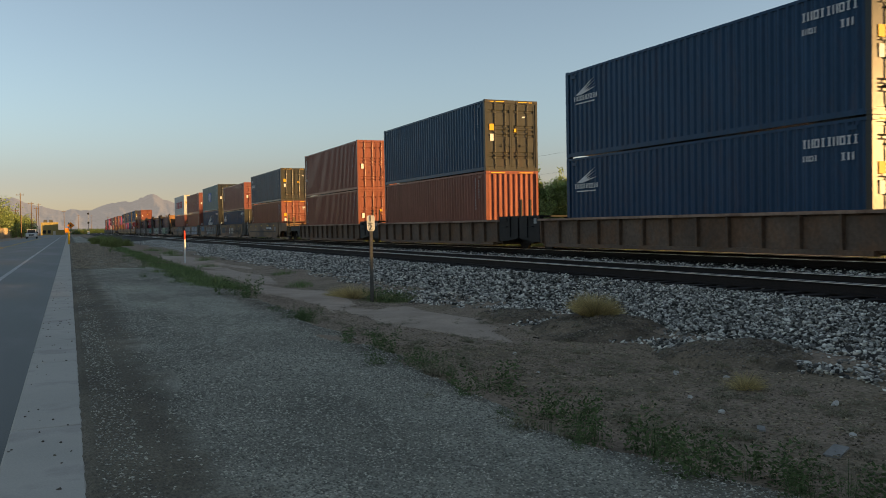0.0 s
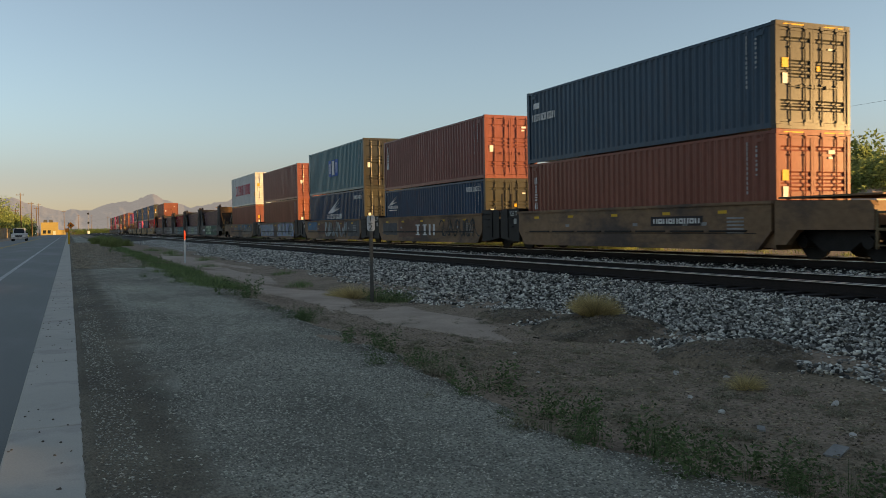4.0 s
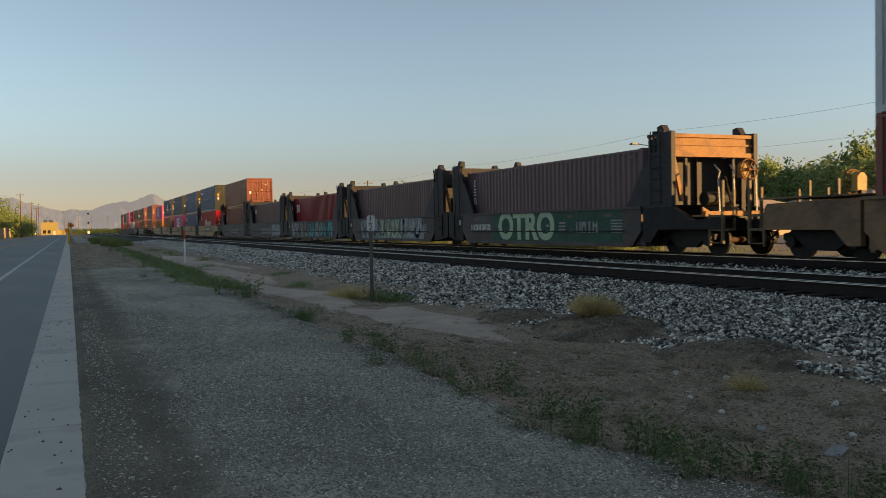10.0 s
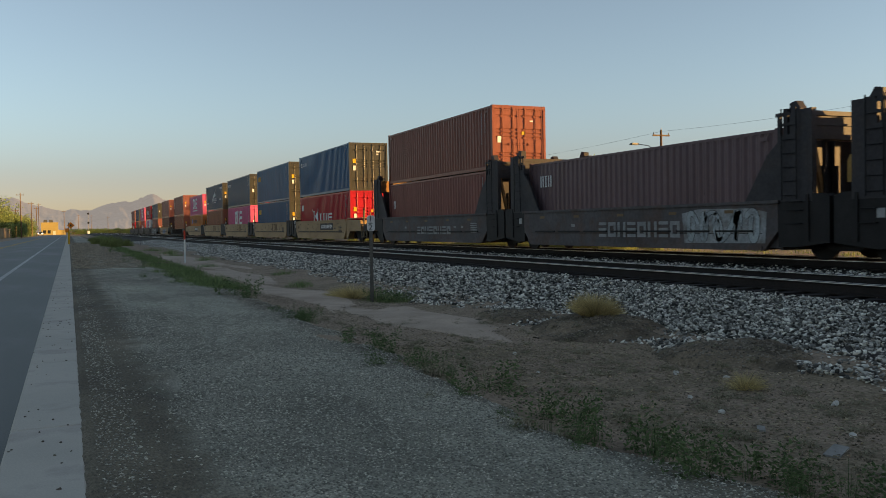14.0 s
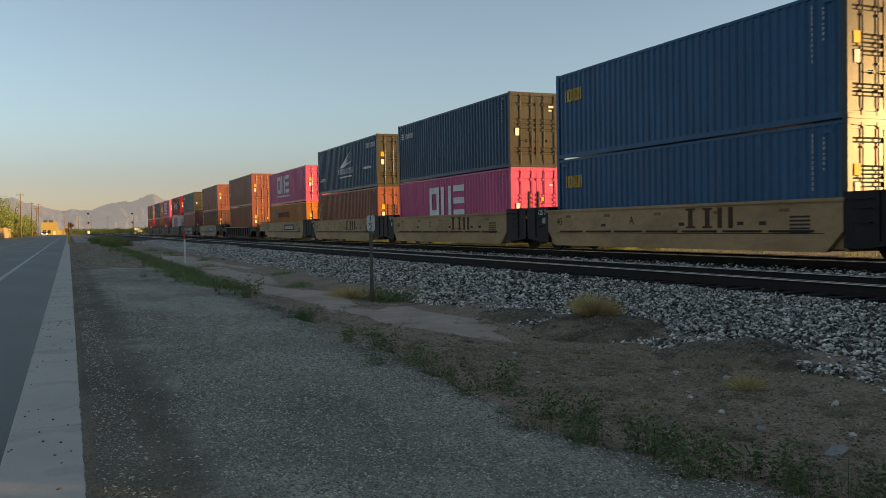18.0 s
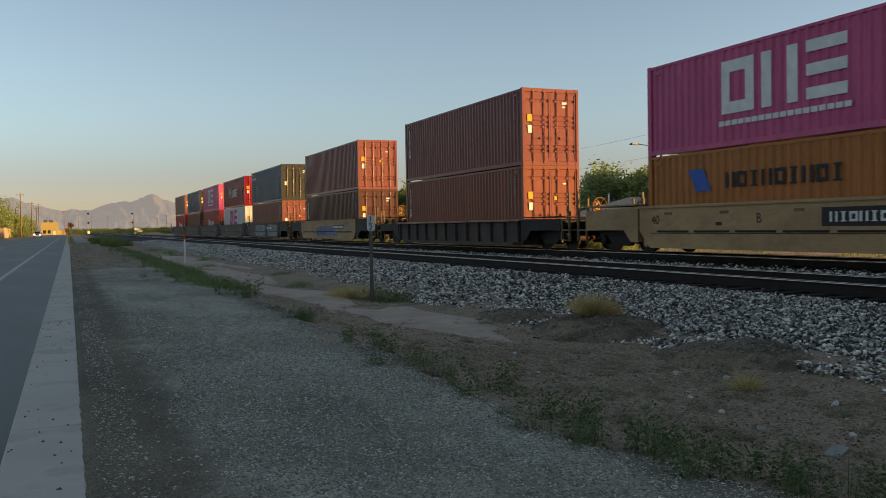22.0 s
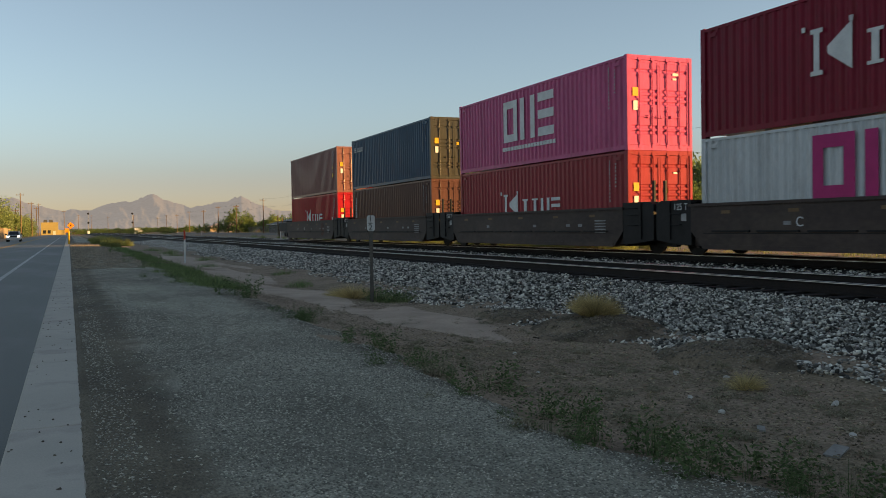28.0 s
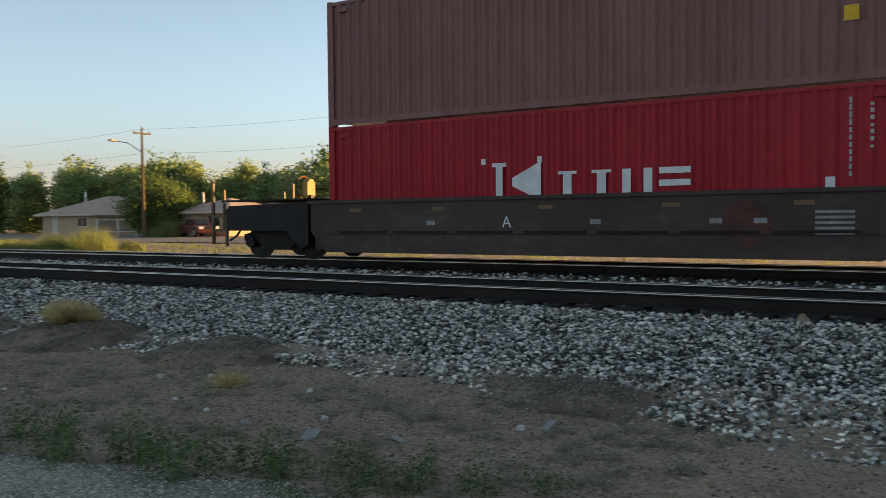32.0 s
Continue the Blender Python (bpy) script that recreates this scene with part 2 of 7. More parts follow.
SHARDS = []
for i in range(16):
    # crushed stone: uneven eight-sided chips, longer one way
    V = np.array([(1, 0, 0), (0, 1, 0), (-1, 0, 0), (0, -1, 0), (0, 0, 1), (0, 0, -1)], float) * rng.uniform(0.7, 1.25, (6, 1)) + rng.normal(0, 0.22, (6, 3))
    V = (V * (1.15, 0.8, 0.75)) @ np.array(Euler(rng.uniform(-0.6, 0.6, 3)).to_matrix()).T
    SHARDS.append((V, np.array([(0, 1, 4), (1, 2, 4), (2, 3, 4), (3, 0, 4), (1, 0, 5), (2, 1, 5), (3, 2, 5), (0, 3, 5)])))


def scatter(name, places, sizes, material, label, category, flat=0.8, shapes=ROCKS):
    """Many loose stones as one object."""
    vs, ts, off = [], [], 0
    places, sizes = np.asarray(places), np.asarray(sizes)
    which = rng.integers(0, len(shapes), len(places))
    for w, (V, T) in enumerate(shapes):
        idx = np.nonzero(which == w)[0]
        if not len(idx):
            continue
        a = rng.uniform(0, math.tau, len(idx))
        c, s = np.cos(a)[:, None], np.sin(a)[:, None]
        P = np.stack([V[:, 0] * c - V[:, 1] * s, V[:, 0] * s + V[:, 1] * c, np.repeat(V[None, :, 2], len(idx), 0) * flat], -1)
        P = P * sizes[idx][:, None, None] + places[idx][:, None, :]
        vs.append(P.reshape(-1, 3))
        ts.append((T[None] + (np.arange(len(idx)) * len(V))[:, None, None]).reshape(-1, 3) + off)
        off += len(idx) * len(V)
    return tagged(new(name, np_mesh(name, np.concatenate(vs), np.concatenate(ts), material)), label, category, kind="stuff")


# ---- the lie of the land
RAIL_TOP = 0.30
NEAR_TRACK, FAR_TRACK = 11.25, 16.82
PROFILE = ((-4000, -0.02), (-9.2, -0.02), (-0.4, -0.03), (0.05, -0.012), (2.6, -0.05), (3.4, -0.12), (4.4, -0.17), (5.6, -0.20), (6.3, -0.145), (6.9, -0.105), (8.0, -0.24), (19.6, -0.24), (21.5, -0.12), (40, -0.05), (4000, -0.02))


def ground_z(x):
    return float(np.interp(x, [p[0] for p in PROFILE], [p[1] for p in PROFILE]))


BALLAST = ((5.5, -0.26), (5.75, -0.19), (7.6, -0.07), (9.5, 0.08), (12.9, 0.10), (14.0, 0.07), (15.3, 0.10), (18.4, 0.10), (20.6, -0.2), (20.7, -0.3))


def ballast_z(x):
    return float(np.interp(x, [p[0] for p in BALLAST], [p[1] for p in BALLAST]))


def sheet(name, xs, ys, height, material):
    V = np.array([(x, y, height(x, y)) for y in ys for x in xs])
    n = len(xs)
    Q = np.array([(j * n + i, j * n + i + 1, (j + 1) * n + i + 1, (j + 1) * n + i) for j in range(len(ys) - 1) for i in range(n - 1)])
    return new(name, np_mesh(name, V, Q, material))


def bumps(x, y, s, h):
    return noise.noise(Vector((x / s, y / s, 3.1))) * h


def spaced(*rows):
    out = []
    for a, b, k in rows:
        out += list(np.linspace(a, b, k, endpoint=False))
    return out


gx = [-4500, -2000, -800, -300, -100, -40, -15, -9.2, -4, -0.4] + spaced((0.05, 8, 45), (8, 24, 10), (24, 60, 10)) + [60, 120, 300, 800, 2000, 4500]
gy = [-800, -200, -60, -20] + spaced((-5, 25, 90), (25, 70, 50), (70, 160, 20)) + [160, 250, 400, 800, 1500, 3000, 4800]


def land(x, y):
    z = ground_z(x)
    if 2.6 < x < 60 and -6 < y < 160:
        z += bumps(x, y, 1.1, 0.025) + bumps(x, y, 4.0, 0.05 if x < 7 else 0.03)
    return z


tagged(sheet("ground", gx, gy, land, DIRT), "dry brown dirt ground beside the road and railway", "ground", kind="structure")
ry = [-300, -60, -10] + spaced((0, 60, 12)) + [60, 200, 700]
tagged(sheet("road", [-8.6, -5, -1.6, -0.37], ry, lambda x, y: 0.004 - 0.012 * max(0, (x + 1.6)) , ASPHALT), "grey asphalt road with worn lanes", "road", kind="structure")
bm = bmesh.new()
y = -60.0
kerb = tagged(new("curb", None), "pale concrete edge strip along the road", "curb", kind="structure")
while y < 330:
    step = 3.0 if y < 60 else 12.0
    b = bmesh.new()
    box(b, -0.37, 0.05, y + 0.006, y + step - 0.006, -0.3, 0.012 + 0.002 * (int(y) % 3))
    bmesh.ops.bevel(b, geom=b.edges[:], offset=0.012, segments=1, affect="EDGES")
    part("slab", b, CONCRETE, kerb)
    y += step
bm.free()
ex = [-0.02, 0.005, 0.03, 0.055, 0.08] + list(np.linspace(0.12, 3.8, 32))
gs_y = spaced((-6, 2, 16), (2, 18, 260), (18, 30, 40), (30, 120, 60)) + [120, 160, 240]


def gravel_edge(y):
    return 2.58 + 0.04 * min(max(y, 0), 22) + 0.4 * min(1, max(0, (5.2 - y) / 2.4)) + bumps(0.3, y, 1.3, 0.3) + bumps(5.3, y, 0.4, 0.12)


def shoulder(x, y):
    drop = max(0.0, x - gravel_edge(y))
    if x < 0.09:
        return 0.013 + bumps(x, y, 0.11, 0.014) - (0.06 - x) * 0.3
    return ground_z(x) + 0.022 + bumps(x, y, 0.6, 0.012) - drop * 0.5


tagged(sheet("gravel_shoulder", ex, gs_y, shoulder, GRAVEL), "grey fine gravel shoulder beside the road", "gravel", kind="structure")
bx = [6.55] + sorted(set([p[0] for p in BALLAST if p[0] > 6.8] + spaced((6.8, 9.6, 17))))
by = spaced((-40, -5, 8), (-5, 40, 120), (40, 120, 60)) + [120, 300, 600, 1200]
tagged(sheet("ballast_bed", bx, by, lambda x, y: ballast_z(x) - (0.02 if x > 6.6 else 0.2) + (bumps(x, y, 0.9, 0.05) if x < 9.6 else 0), GAPSHADE), "crushed stone railway ballast bank darkened as shade between its stones", "ballast", kind="structure")

# rails, each on its row of sleepers
RAIL = [(-0.07, 0), (0.07, 0), (0.07, 0.012), (0.012, 0.03), (0.01, 0.13), (0.036, 0.142), (0.036, 0.175), (-0.036, 0.175), (-0.036, 0.142), (-0.01, 0.13), (-0.012, 0.03), (-0.07, 0.012)]
for centre, words in ((NEAR_TRACK, "empty near railway track with steel rails"), (FAR_TRACK, "railway track under the train")):
    track = tagged(new("railway_track"), words, "railway track", kind="structure")
    for side in (-0.753, 0.753):
        b = bmesh.new()
        prism(b, [(x + centre + side, z + RAIL_TOP - 0.178) for x, z in RAIL], 1, -60, 900)
        rail = part("rail", b, RAILSIDE, track)
        part("rail_head", prism(bmesh.new(), [(centre + side + a, RAIL_TOP + c) for a, c in ((-0.038, -0.022), (-0.038, -0.012), (-0.022, 0.0), (0.022, 0.0), (0.038, -0.012), (0.038, -0.022))], 1, -60, 900), STEEL, rail, "polished steel running surface")
    tie_mesh = mesh_of(boxes((centre - 1.3, centre + 1.3, -0.115, 0.115, -0.12, RAIL_TOP - 0.18)), "tie", TIE)
    for k in range(150):
        t = part("tie", tie_mesh, TIE, track)
        t.location = (0, -20 + k * 0.52, 0)

# ---- the train: well cars with stacked containers, all on one way along the far track
MOVING = []


def on_train(ob, u, z):
    """u: place along the train; z: height over the rail."""
    MOVING.append((ob, FAR_TRACK, u, RAIL_TOP + z))
    return ob


CL, CW = 12.192, 1.219
HIGH, LOW = 2.896, 2.591
CACHE = {}


def cached(key, make, *mats):
    if key not in CACHE:
        bm = bmesh.new()
        make(bm)
        CACHE[key] = mesh_of(bm, key[0], *mats)
    return CACHE[key]


def corrugated(bm, x, y0, y1, z0, z1, inward, depth=0.045, pitch=0.278):
    """A trapezoid-corrugated wall in the plane x, of real thickness, ribs upright."""
    n = round((y1 - y0) / pitch)
    p = (y1 - y0) / n
    line = []
    for i in range(n):
        a = y0 + i * p
        line += [(a, 0), (a + 0.26 * p, 0), (a + 0.5 * p, 1), (a + 0.76 * p, 1)]
    line.append((y1, 0))
    cols = [(bm.verts.new((x + inward * d * depth, yy, z0)), bm.verts.new((x + inward * d * depth, yy, z1))) for yy, d in line]
    for (a, b), (c, d) in zip(cols, cols[1:]):
        f = bm.faces.new((a, c, d, b))
        if inward > 0:
            f.normal_flip()
    box(bm, x + inward * (depth + 0.004), x + inward * (depth + 0.02), y0, y1, z0, z1) if inward > 0 else box(bm, x - depth - 0.02, x - depth - 0.004, y0, y1, z0, z1)


def end_wall(bm, y, inward, z0, z1):
    b2 = bmesh.new()
    corrugated(b2, 0, -CW + 0.12, CW - 0.12, z0, z1, inward, 0.046, 0.25)
    bmesh.ops.transform(b2, matrix=Matrix.Translation((0, y, 0)) @ Matrix(((0, 1, 0, 0), (1, 0, 0, 0), (0, 0, 1, 0), (0, 0, 0, 1))), verts=b2.verts[:])
    bmesh.ops.reverse_faces(b2, faces=b2.faces[:])
    me = bpy.data.meshes.new("t")
    b2.to_mesh(me)
    b2.free()
    bm.from_mesh(me)
    bpy.data.meshes.remove(me)


def door_leaf(bm, h):
    """One door leaf, 1.13 m wide, outer face at y = 0, with pressed-in bands."""
    z0, z1 = 0.17, h - 0.15
    bands = [(0.13, 0.165), (0.195, 0.23), (0.48, 0.515), (0.55, 0.585), (0.62, 0.655), (0.86, 0.895)]
    H = z1 - z0
    line = [(z0, 0.0)]
    for a, b in bands:
        line += [(z0 + a * H - 0.02, 0.0), (z0 + a * H + 0.02, 0.03), (z0 + b * H - 0.02, 0.03), (z0 + b * H + 0.02, 0.0)]
    line.append((z1, 0.0))
    for xa, xb in ((0.09, 1.06),):
        cols = [(bm.verts.new((xa, d + 0.015, z)), bm.verts.new((xb, d + 0.015, z))) for z, d in line]
        for (a, b), (c, d) in zip(cols, cols[1:]):
            bm.faces.new((a, b, d, c))
    box(bm, 0.0, 0.09, 0, 0.06, z0, z1)
    box(bm, 1.06, 1.13, 0, 0.06, z0, z1)
    box(bm, 0.09, 1.06, 0.001, 0.06, z0, z0 + 0.07)
    box(bm, 0.09, 1.06, 0.001, 0.06, z1 - 0.07, z1)
    box(bm, 0.09, 1.06, 0.055, 0.065, z0, z1)
    for k in range(5):
        zz = z0 + 0.12 + k * (H - 0.24) / 4
        box(bm, -0.05, 0.05, -0.008, 0.0, zz - 0.04, zz + 0.04)


def lock_rod(bm, h):
    rod(bm, (0, -0.022, 0.10), (0, -0.022, h - 0.09), 0.017, 8)
    for z in (0.13, h - 0.12):
        box(bm, -0.05, 0.05, -0.042, 0.0, z - 0.05, z + 0.05)
    for z in (0.62, h * 0.42, h - 0.62):
        box(bm, -0.035, 0.035, -0.042, 0.0, z - 0.022, z + 0.022)
    box(bm, 0.0, 0.34, -0.042, -0.03, 1.02, 1.042)
    box(bm, 0.29, 0.36, -0.046, 0.0, 0.99, 1.08)


def corner_casting(bm):
    box(bm, -0.089, 0.089, -0.081, 0.081, 0, 0.118)
    bmesh.ops.bevel(bm, geom=bm.edges[:], offset=0.008, segments=1, affect="EDGES")


def container(u, z, colour, h, label, door=True, end=None, rods=None):
    """A 40-foot box. Its near end, at y = 0, shows doors or a plain corrugated wall."""
    c, e = colour, end or colour
    k = (c.name, h)
    ob = thing("shipping_container", label, "container", group="stacked shipping containers")
    on_train(ob, u, z)
    for side, nm in ((-1, "a"), (1, "b")):
        part("side_wall", cached(("side_wall", k, nm), lambda b: corrugated(b, side * (CW - 0.012), 0.09, CL - 0.09, 0.14, h - 0.09, -side), c), c, ob)
        part("top_rail", cached(("top_rail", k, nm), lambda b: box(b, *sorted((side * CW - side * 0.006, side * (CW - 0.066))), 0.16, CL - 0.16, h - 0.10, h - 0.026), c), c, ob)
        part("bottom_rail", cached(("bottom_rail", k, nm), lambda b: box(b, *sorted((side * CW - side * 0.008, side * (CW - 0.06))), 0.16, CL - 0.16, 0.028, 0.16), c), c, ob)
        for yy, w in ((0.0, "n"), (CL, "f")):
            near = w == "n"
            cm = e if near else c
            part("corner_post", cached(("corner_post", k, e.name, nm, w), lambda b: box(b, *sorted((side * CW - side * 0.002, side * (CW - 0.10))), yy + (0.004 if near else -0.17), yy + (0.17 if near else -0.004), 0.118, h - 0.118), cm), cm, ob)
            for zz in (0.0, h - 0.118):
                cc = part("corner_casting", cached(("corner_casting", k, w, e.name), corner_casting, cm), cm, ob)
                cc.location = (side * (CW - 0.089), yy + (0.081 if near else -0.081), zz)
    part("roof", cached(("roof", k), lambda b: box(b, -CW + 0.06, CW - 0.06, 0.05, CL - 0.05, h - 0.05, h - 0.02), c), c, ob)
    part("floor", cached(("floor", k), lambda b: box(b, -CW + 0.06, CW - 0.06, 0.08, CL - 0.08, 0.10, 0.16), c), c, ob)
    part("front_wall", cached(("front_wall", k), lambda b: end_wall(b, CL - 0.03, -1, 0.1, h - 0.1), c), c, ob)
    if door:
        for s in (-1, 1):
            d = part("door", cached(("door", k, e.name), lambda b: door_leaf(b, h), e), e, ob)
            d.matrix_basis = pose(-1.135, 0.03, 0) if s < 0 else Matrix.Translation((1.135, 0.03, 0)) @ Matrix.Diagonal((-1, 1, 1, 1))
            for x in (0.38, 0.86):
                r = part("lock_rod", cached(("lock_rod", k, e.name), lambda b: lock_rod(b, h), rods or e), e, d)
                r.location = (x, 0.004, 0)
        part("door_header", cached(("door_header", k, e.name), lambda b: box(b, -CW + 0.1, CW - 0.1, 0.008, 0.12, h - 0.14, h - 0.004), e), e, ob)
        part("door_sill", cached(("door_sill", k, e.name), lambda b: box(b, -CW + 0.1, CW - 0.1, 0.008, 0.12, 0.004, 0.16), e), e, ob)
    else:
        part("front_wall", cached(("front_wall", k, "n"), lambda b: end_wall(b, 0.03, 1, 0.1, h - 0.1), e), e, ob)
        part("end_header", cached(("end_header", k, e.name), lambda b: box(b, -CW + 0.1, CW - 0.1, 0.008, 0.12, h - 0.12, h - 0.004), e), e, ob)
        part("end_sill", cached(("end_sill", k, e.name), lambda b: box(b, -CW + 0.1, CW - 0.1, 0.008, 0.12, 0.004, 0.14), e), e, ob)
    ob["h"] = h
    return ob


def marks(ob, rows, material, name="marking", face=-1):
    """Plain bars painted on the camera's side of a container: (y0, y1, z0, z1) from its near end and base."""
    for y0, y1, z0, z1 in rows:
        part(name, boxes((face * CW - 0.004, face * CW + 0.006, y0, y1, z0, z1)), material, ob)


def end_marks(ob, rows, material, name="placard"):
    """Plates on the door end: (x0, x1, z0, z1)."""
    for x0, x1, z0, z1 in rows:
        part(name, boxes((x0, x1, 0.022, 0.034, z0, z1)), material, ob)


# ---- well cars


def wheel_mesh(bm):
    rod(bm, (-0.07, 0, 0), (0.0, 0, 0), 0.42, 24)
    rod(bm, (0.0, 0, 0), (0.03, 0, 0), 0.445, 24)
    rod(bm, (-0.10, 0, 0), (-0.07, 0, 0), 0.14, 12)


def truck(car, y):
    """A two-axle bogie: side frames, bolster and springs, with wheels and axles."""
    def frames(bm):
        for s in (-1, 1):
            x0, x1 = (-1.12, -0.96) if s < 0 else (0.96, 1.12)
            prism(bm, [(-1.15, 0.44), (-1.15, 0.60), (-0.55, 0.72), (0.55, 0.72), (1.15, 0.60), (1.15, 0.44), (0.72, 0.46), (0.38, 0.22), (-0.38, 0.22), (-0.72, 0.46)], 0, x0, x1)
            for yy in (-0.89, 0.89):
                rod(bm, (s * 0.9, yy, 0.42), (s * 1.18, yy, 0.42), 0.15, 12)
        box(bm, -1.1, 1.1, -0.2, 0.2, 0.40, 0.66)
    t = part("truck", cached(("truck",), frames, BLACK), BLACK, car)
    t.location = (0, y, 0)
    for yy in (-0.89, 0.89):
        for s in (-1, 1):
            w = part("wheel", cached(("wheel",), wheel_mesh, BLACK), BLACK, t)
            w.matrix_basis = pose(s * 0.75, yy, 0.42) @ Matrix.Diagonal((s, 1, 1, 1))
        part("axle", cached(("axle", yy), lambda b: rod(b, (-0.75, yy, 0.42), (0.75, yy, 0.42), 0.08, 10), RUST), RUST, t)
        if yy < 0:
            for s in (-1, 1):
                part("spring_nest", cached(("spring_nest", s), lambda b: [rod(b, (s * 1.04, o, 0.26), (s * 1.04, o, 0.48), 0.075, 8) for o in (-0.14, 0.0, 0.14)], RUST), RUST, t)


HALF = 1.56
DIMWHITE = mat("dull_white_stencil", (0.35, 0.35, 0.34), 0.7, 0, 0.15, 3, 30)


def well(car, y0, y1, paint_mat, style, top, low):
    """One well between two trucks: two side sills with chords, floor beams; ribbed or smooth."""
    n = (style, round(y1 - y0, 2), paint_mat.name)
    L = y1 - y0

    def body(bm):
        for s in (-1, 1):
            a, b = sorted((s * (HALF - 0.16), s * (HALF - 0.28)))
            box(bm, a, b, 0.0, L, low + 0.05, top - 0.05)
        for k in range(7):
            yy = 0.6 + k * (L - 1.2) / 6
            box(bm, -HALF + 0.2, HALF - 0.2, yy - 0.12, yy + 0.12, low, low + 0.10)
        box(bm, -HALF + 0.2, HALF - 0.2, 0, 0.12, low, top - 0.1)
        box(bm, -HALF + 0.2, HALF - 0.2, L - 0.12, L, low, top - 0.1)
    w = part("well", cached(("well",) + n, body, paint_mat), paint_mat, car)
    w.location = (0, y0, 0)
    chord = LITCHORD if style == "ribbed" else paint_mat
    for s in (-1, 1):
        def side(bm):
            x0, x1 = sorted((s * (HALF - 0.02), s * (HALF - 0.14)))
            if style == "ribbed":
                x0, x1 = sorted((s * (HALF - 0.10), s * (HALF - 0.15)))
                box(bm, x0, x1, 0.1, L - 0.1, low + 0.1, top - 0.12)
            else:
                o, i = s * (HALF - 0.02), s * (HALF - 0.14)
                c = 0.45
                g = low + 0.42
                ends = [(0.0 + c, low), (L - c, low), (L, low + 0.45), (L, top - 0.07), (0, top - 0.07), (0, low + 0.45)]
                prism(bm, ends, 0, *sorted((o, i)))
        p = part("side_sill", cached(("side_sill", s) + n, side, paint_mat), paint_mat, w)
        x0, x1 = sorted((s * (HALF + 0.03), s * (HALF - 0.2)))
        part("top_chord", cached(("top_chord", s) + n, lambda b: box(b, x0, x1, -0.05, L + 0.05, top - 0.075, top), chord), chord, w)
        part("bottom_chord", cached(("bottom_chord", s) + n, lambda b: box(b, *sorted((s * (HALF + 0.0), s * (HALF - 0.22))), 0.5, L - 0.5, low - 0.02, low + 0.10), paint_mat), paint_mat, w)
        if style == "ribbed":
            k = int(L / 1.13)
            rib = cached(("rib", s) + n, lambda b: prism(b, [(s * (HALF - 0.10), low + 0.08), (s * (HALF - 0.0), low + 0.10), (s * (HALF + 0.02), top - 0.08), (s * (HALF - 0.10), top - 0.08)], 1, -0.035, 0.035), paint_mat)
            for j in range(k + 1):
                part("rib", rib, paint_mat, w).location = (0, 0.15 + j * (L - 0.3) / k, 0)
        else:
            seg = cached(("ledge", s) + n, lambda b: box(b, *sorted((s * (HALF + 0.02), s * (HALF - 0.05))), 0, (L - 1.4) / 7 - 0.25, low + 0.43, low + 0.475), BLACK)
            for j in range(7):
                part("ledge", seg, BLACK, w).location = (0, 0.8 + j * (L - 1.4) / 7, 0)
            part("seam", cached(("seam", s) + n, lambda b: box(b, *sorted((s * (HALF - 0.012), s * (HALF - 0.05))), 0.5, L - 0.5, low + 0.39, low + 0.405), BLACK), BLACK, w)
    return w


def joint(car, y, top, half=1.55):
    """The coupling platform over a shared truck between two wells."""
    d = part("coupling_platform", cached(("coupling_platform", top, half), lambda b: box(b, -0.9, 0.9, -half, half, 0.72, 1.02), BLACK), BLACK, car)
    d.location = (0, y, 0)
    for e in (-1, 1):
        for s in (-1, 1):
            x0, x1 = sorted((s * (HALF - 0.03), s * (HALF - 0.20)))
            part("side_plate", cached(("joint_plate", top, half, e, s), lambda b: prism(b, [(e * 0.06, 0.42), (e * 0.06, top + 0.04), (e * 0.3, top + 0.12), (e * half, top + 0.12), (e * half, 0.30), (e * (half - 0.5), 0.30)], 0, x0, x1), BLACK), BLACK, d)
        part("walkway", cached(("walkway", top, half, e), lambda b: box(b, -HALF + 0.2, HALF - 0.2, *sorted((e * 0.08, e * half)), top + 0.06, top + 0.115), BLACK), BLACK, d)
        part("stiffener", cached(("stiffener", top, e), lambda b: box(b, -HALF - 0.005, -HALF + 0.04, *sorted((e * 0.62, e * 0.70)), 0.45, top + 0.1), BLACK), BLACK, d)
    part("data_plate", cached(("data_plate",), lambda b: box(b, -HALF + 0.022, -HALF + 0.032, -1.35, -1.15, 0.95, 1.15), DIMWHITE), DIMWHITE, d)
    for a in (-1.2, 0.8):
        for z in (0.85, 1.15) + ((top - 0.05,) if a > 0 else ()):
            g = part("grab_iron", cached(("grab_iron",), lambda b: path_rod(b, [(-HALF - 0.0, 0, 0), (-HALF - 0.07, 0, 0), (-HALF - 0.07, 0.42, 0), (-HALF - 0.0, 0.42, 0)], 0.014), BLACK), BLACK, d)
            g.location = (0, a, z)
    for x in (-1.05, -0.65):
        part("locator_post", cached(("locator_post", top, x), lambda b: box(b, x - 0.03, x + 0.03, 0.62, 0.72, top, top + 0.75), BLACK), BLACK, d)


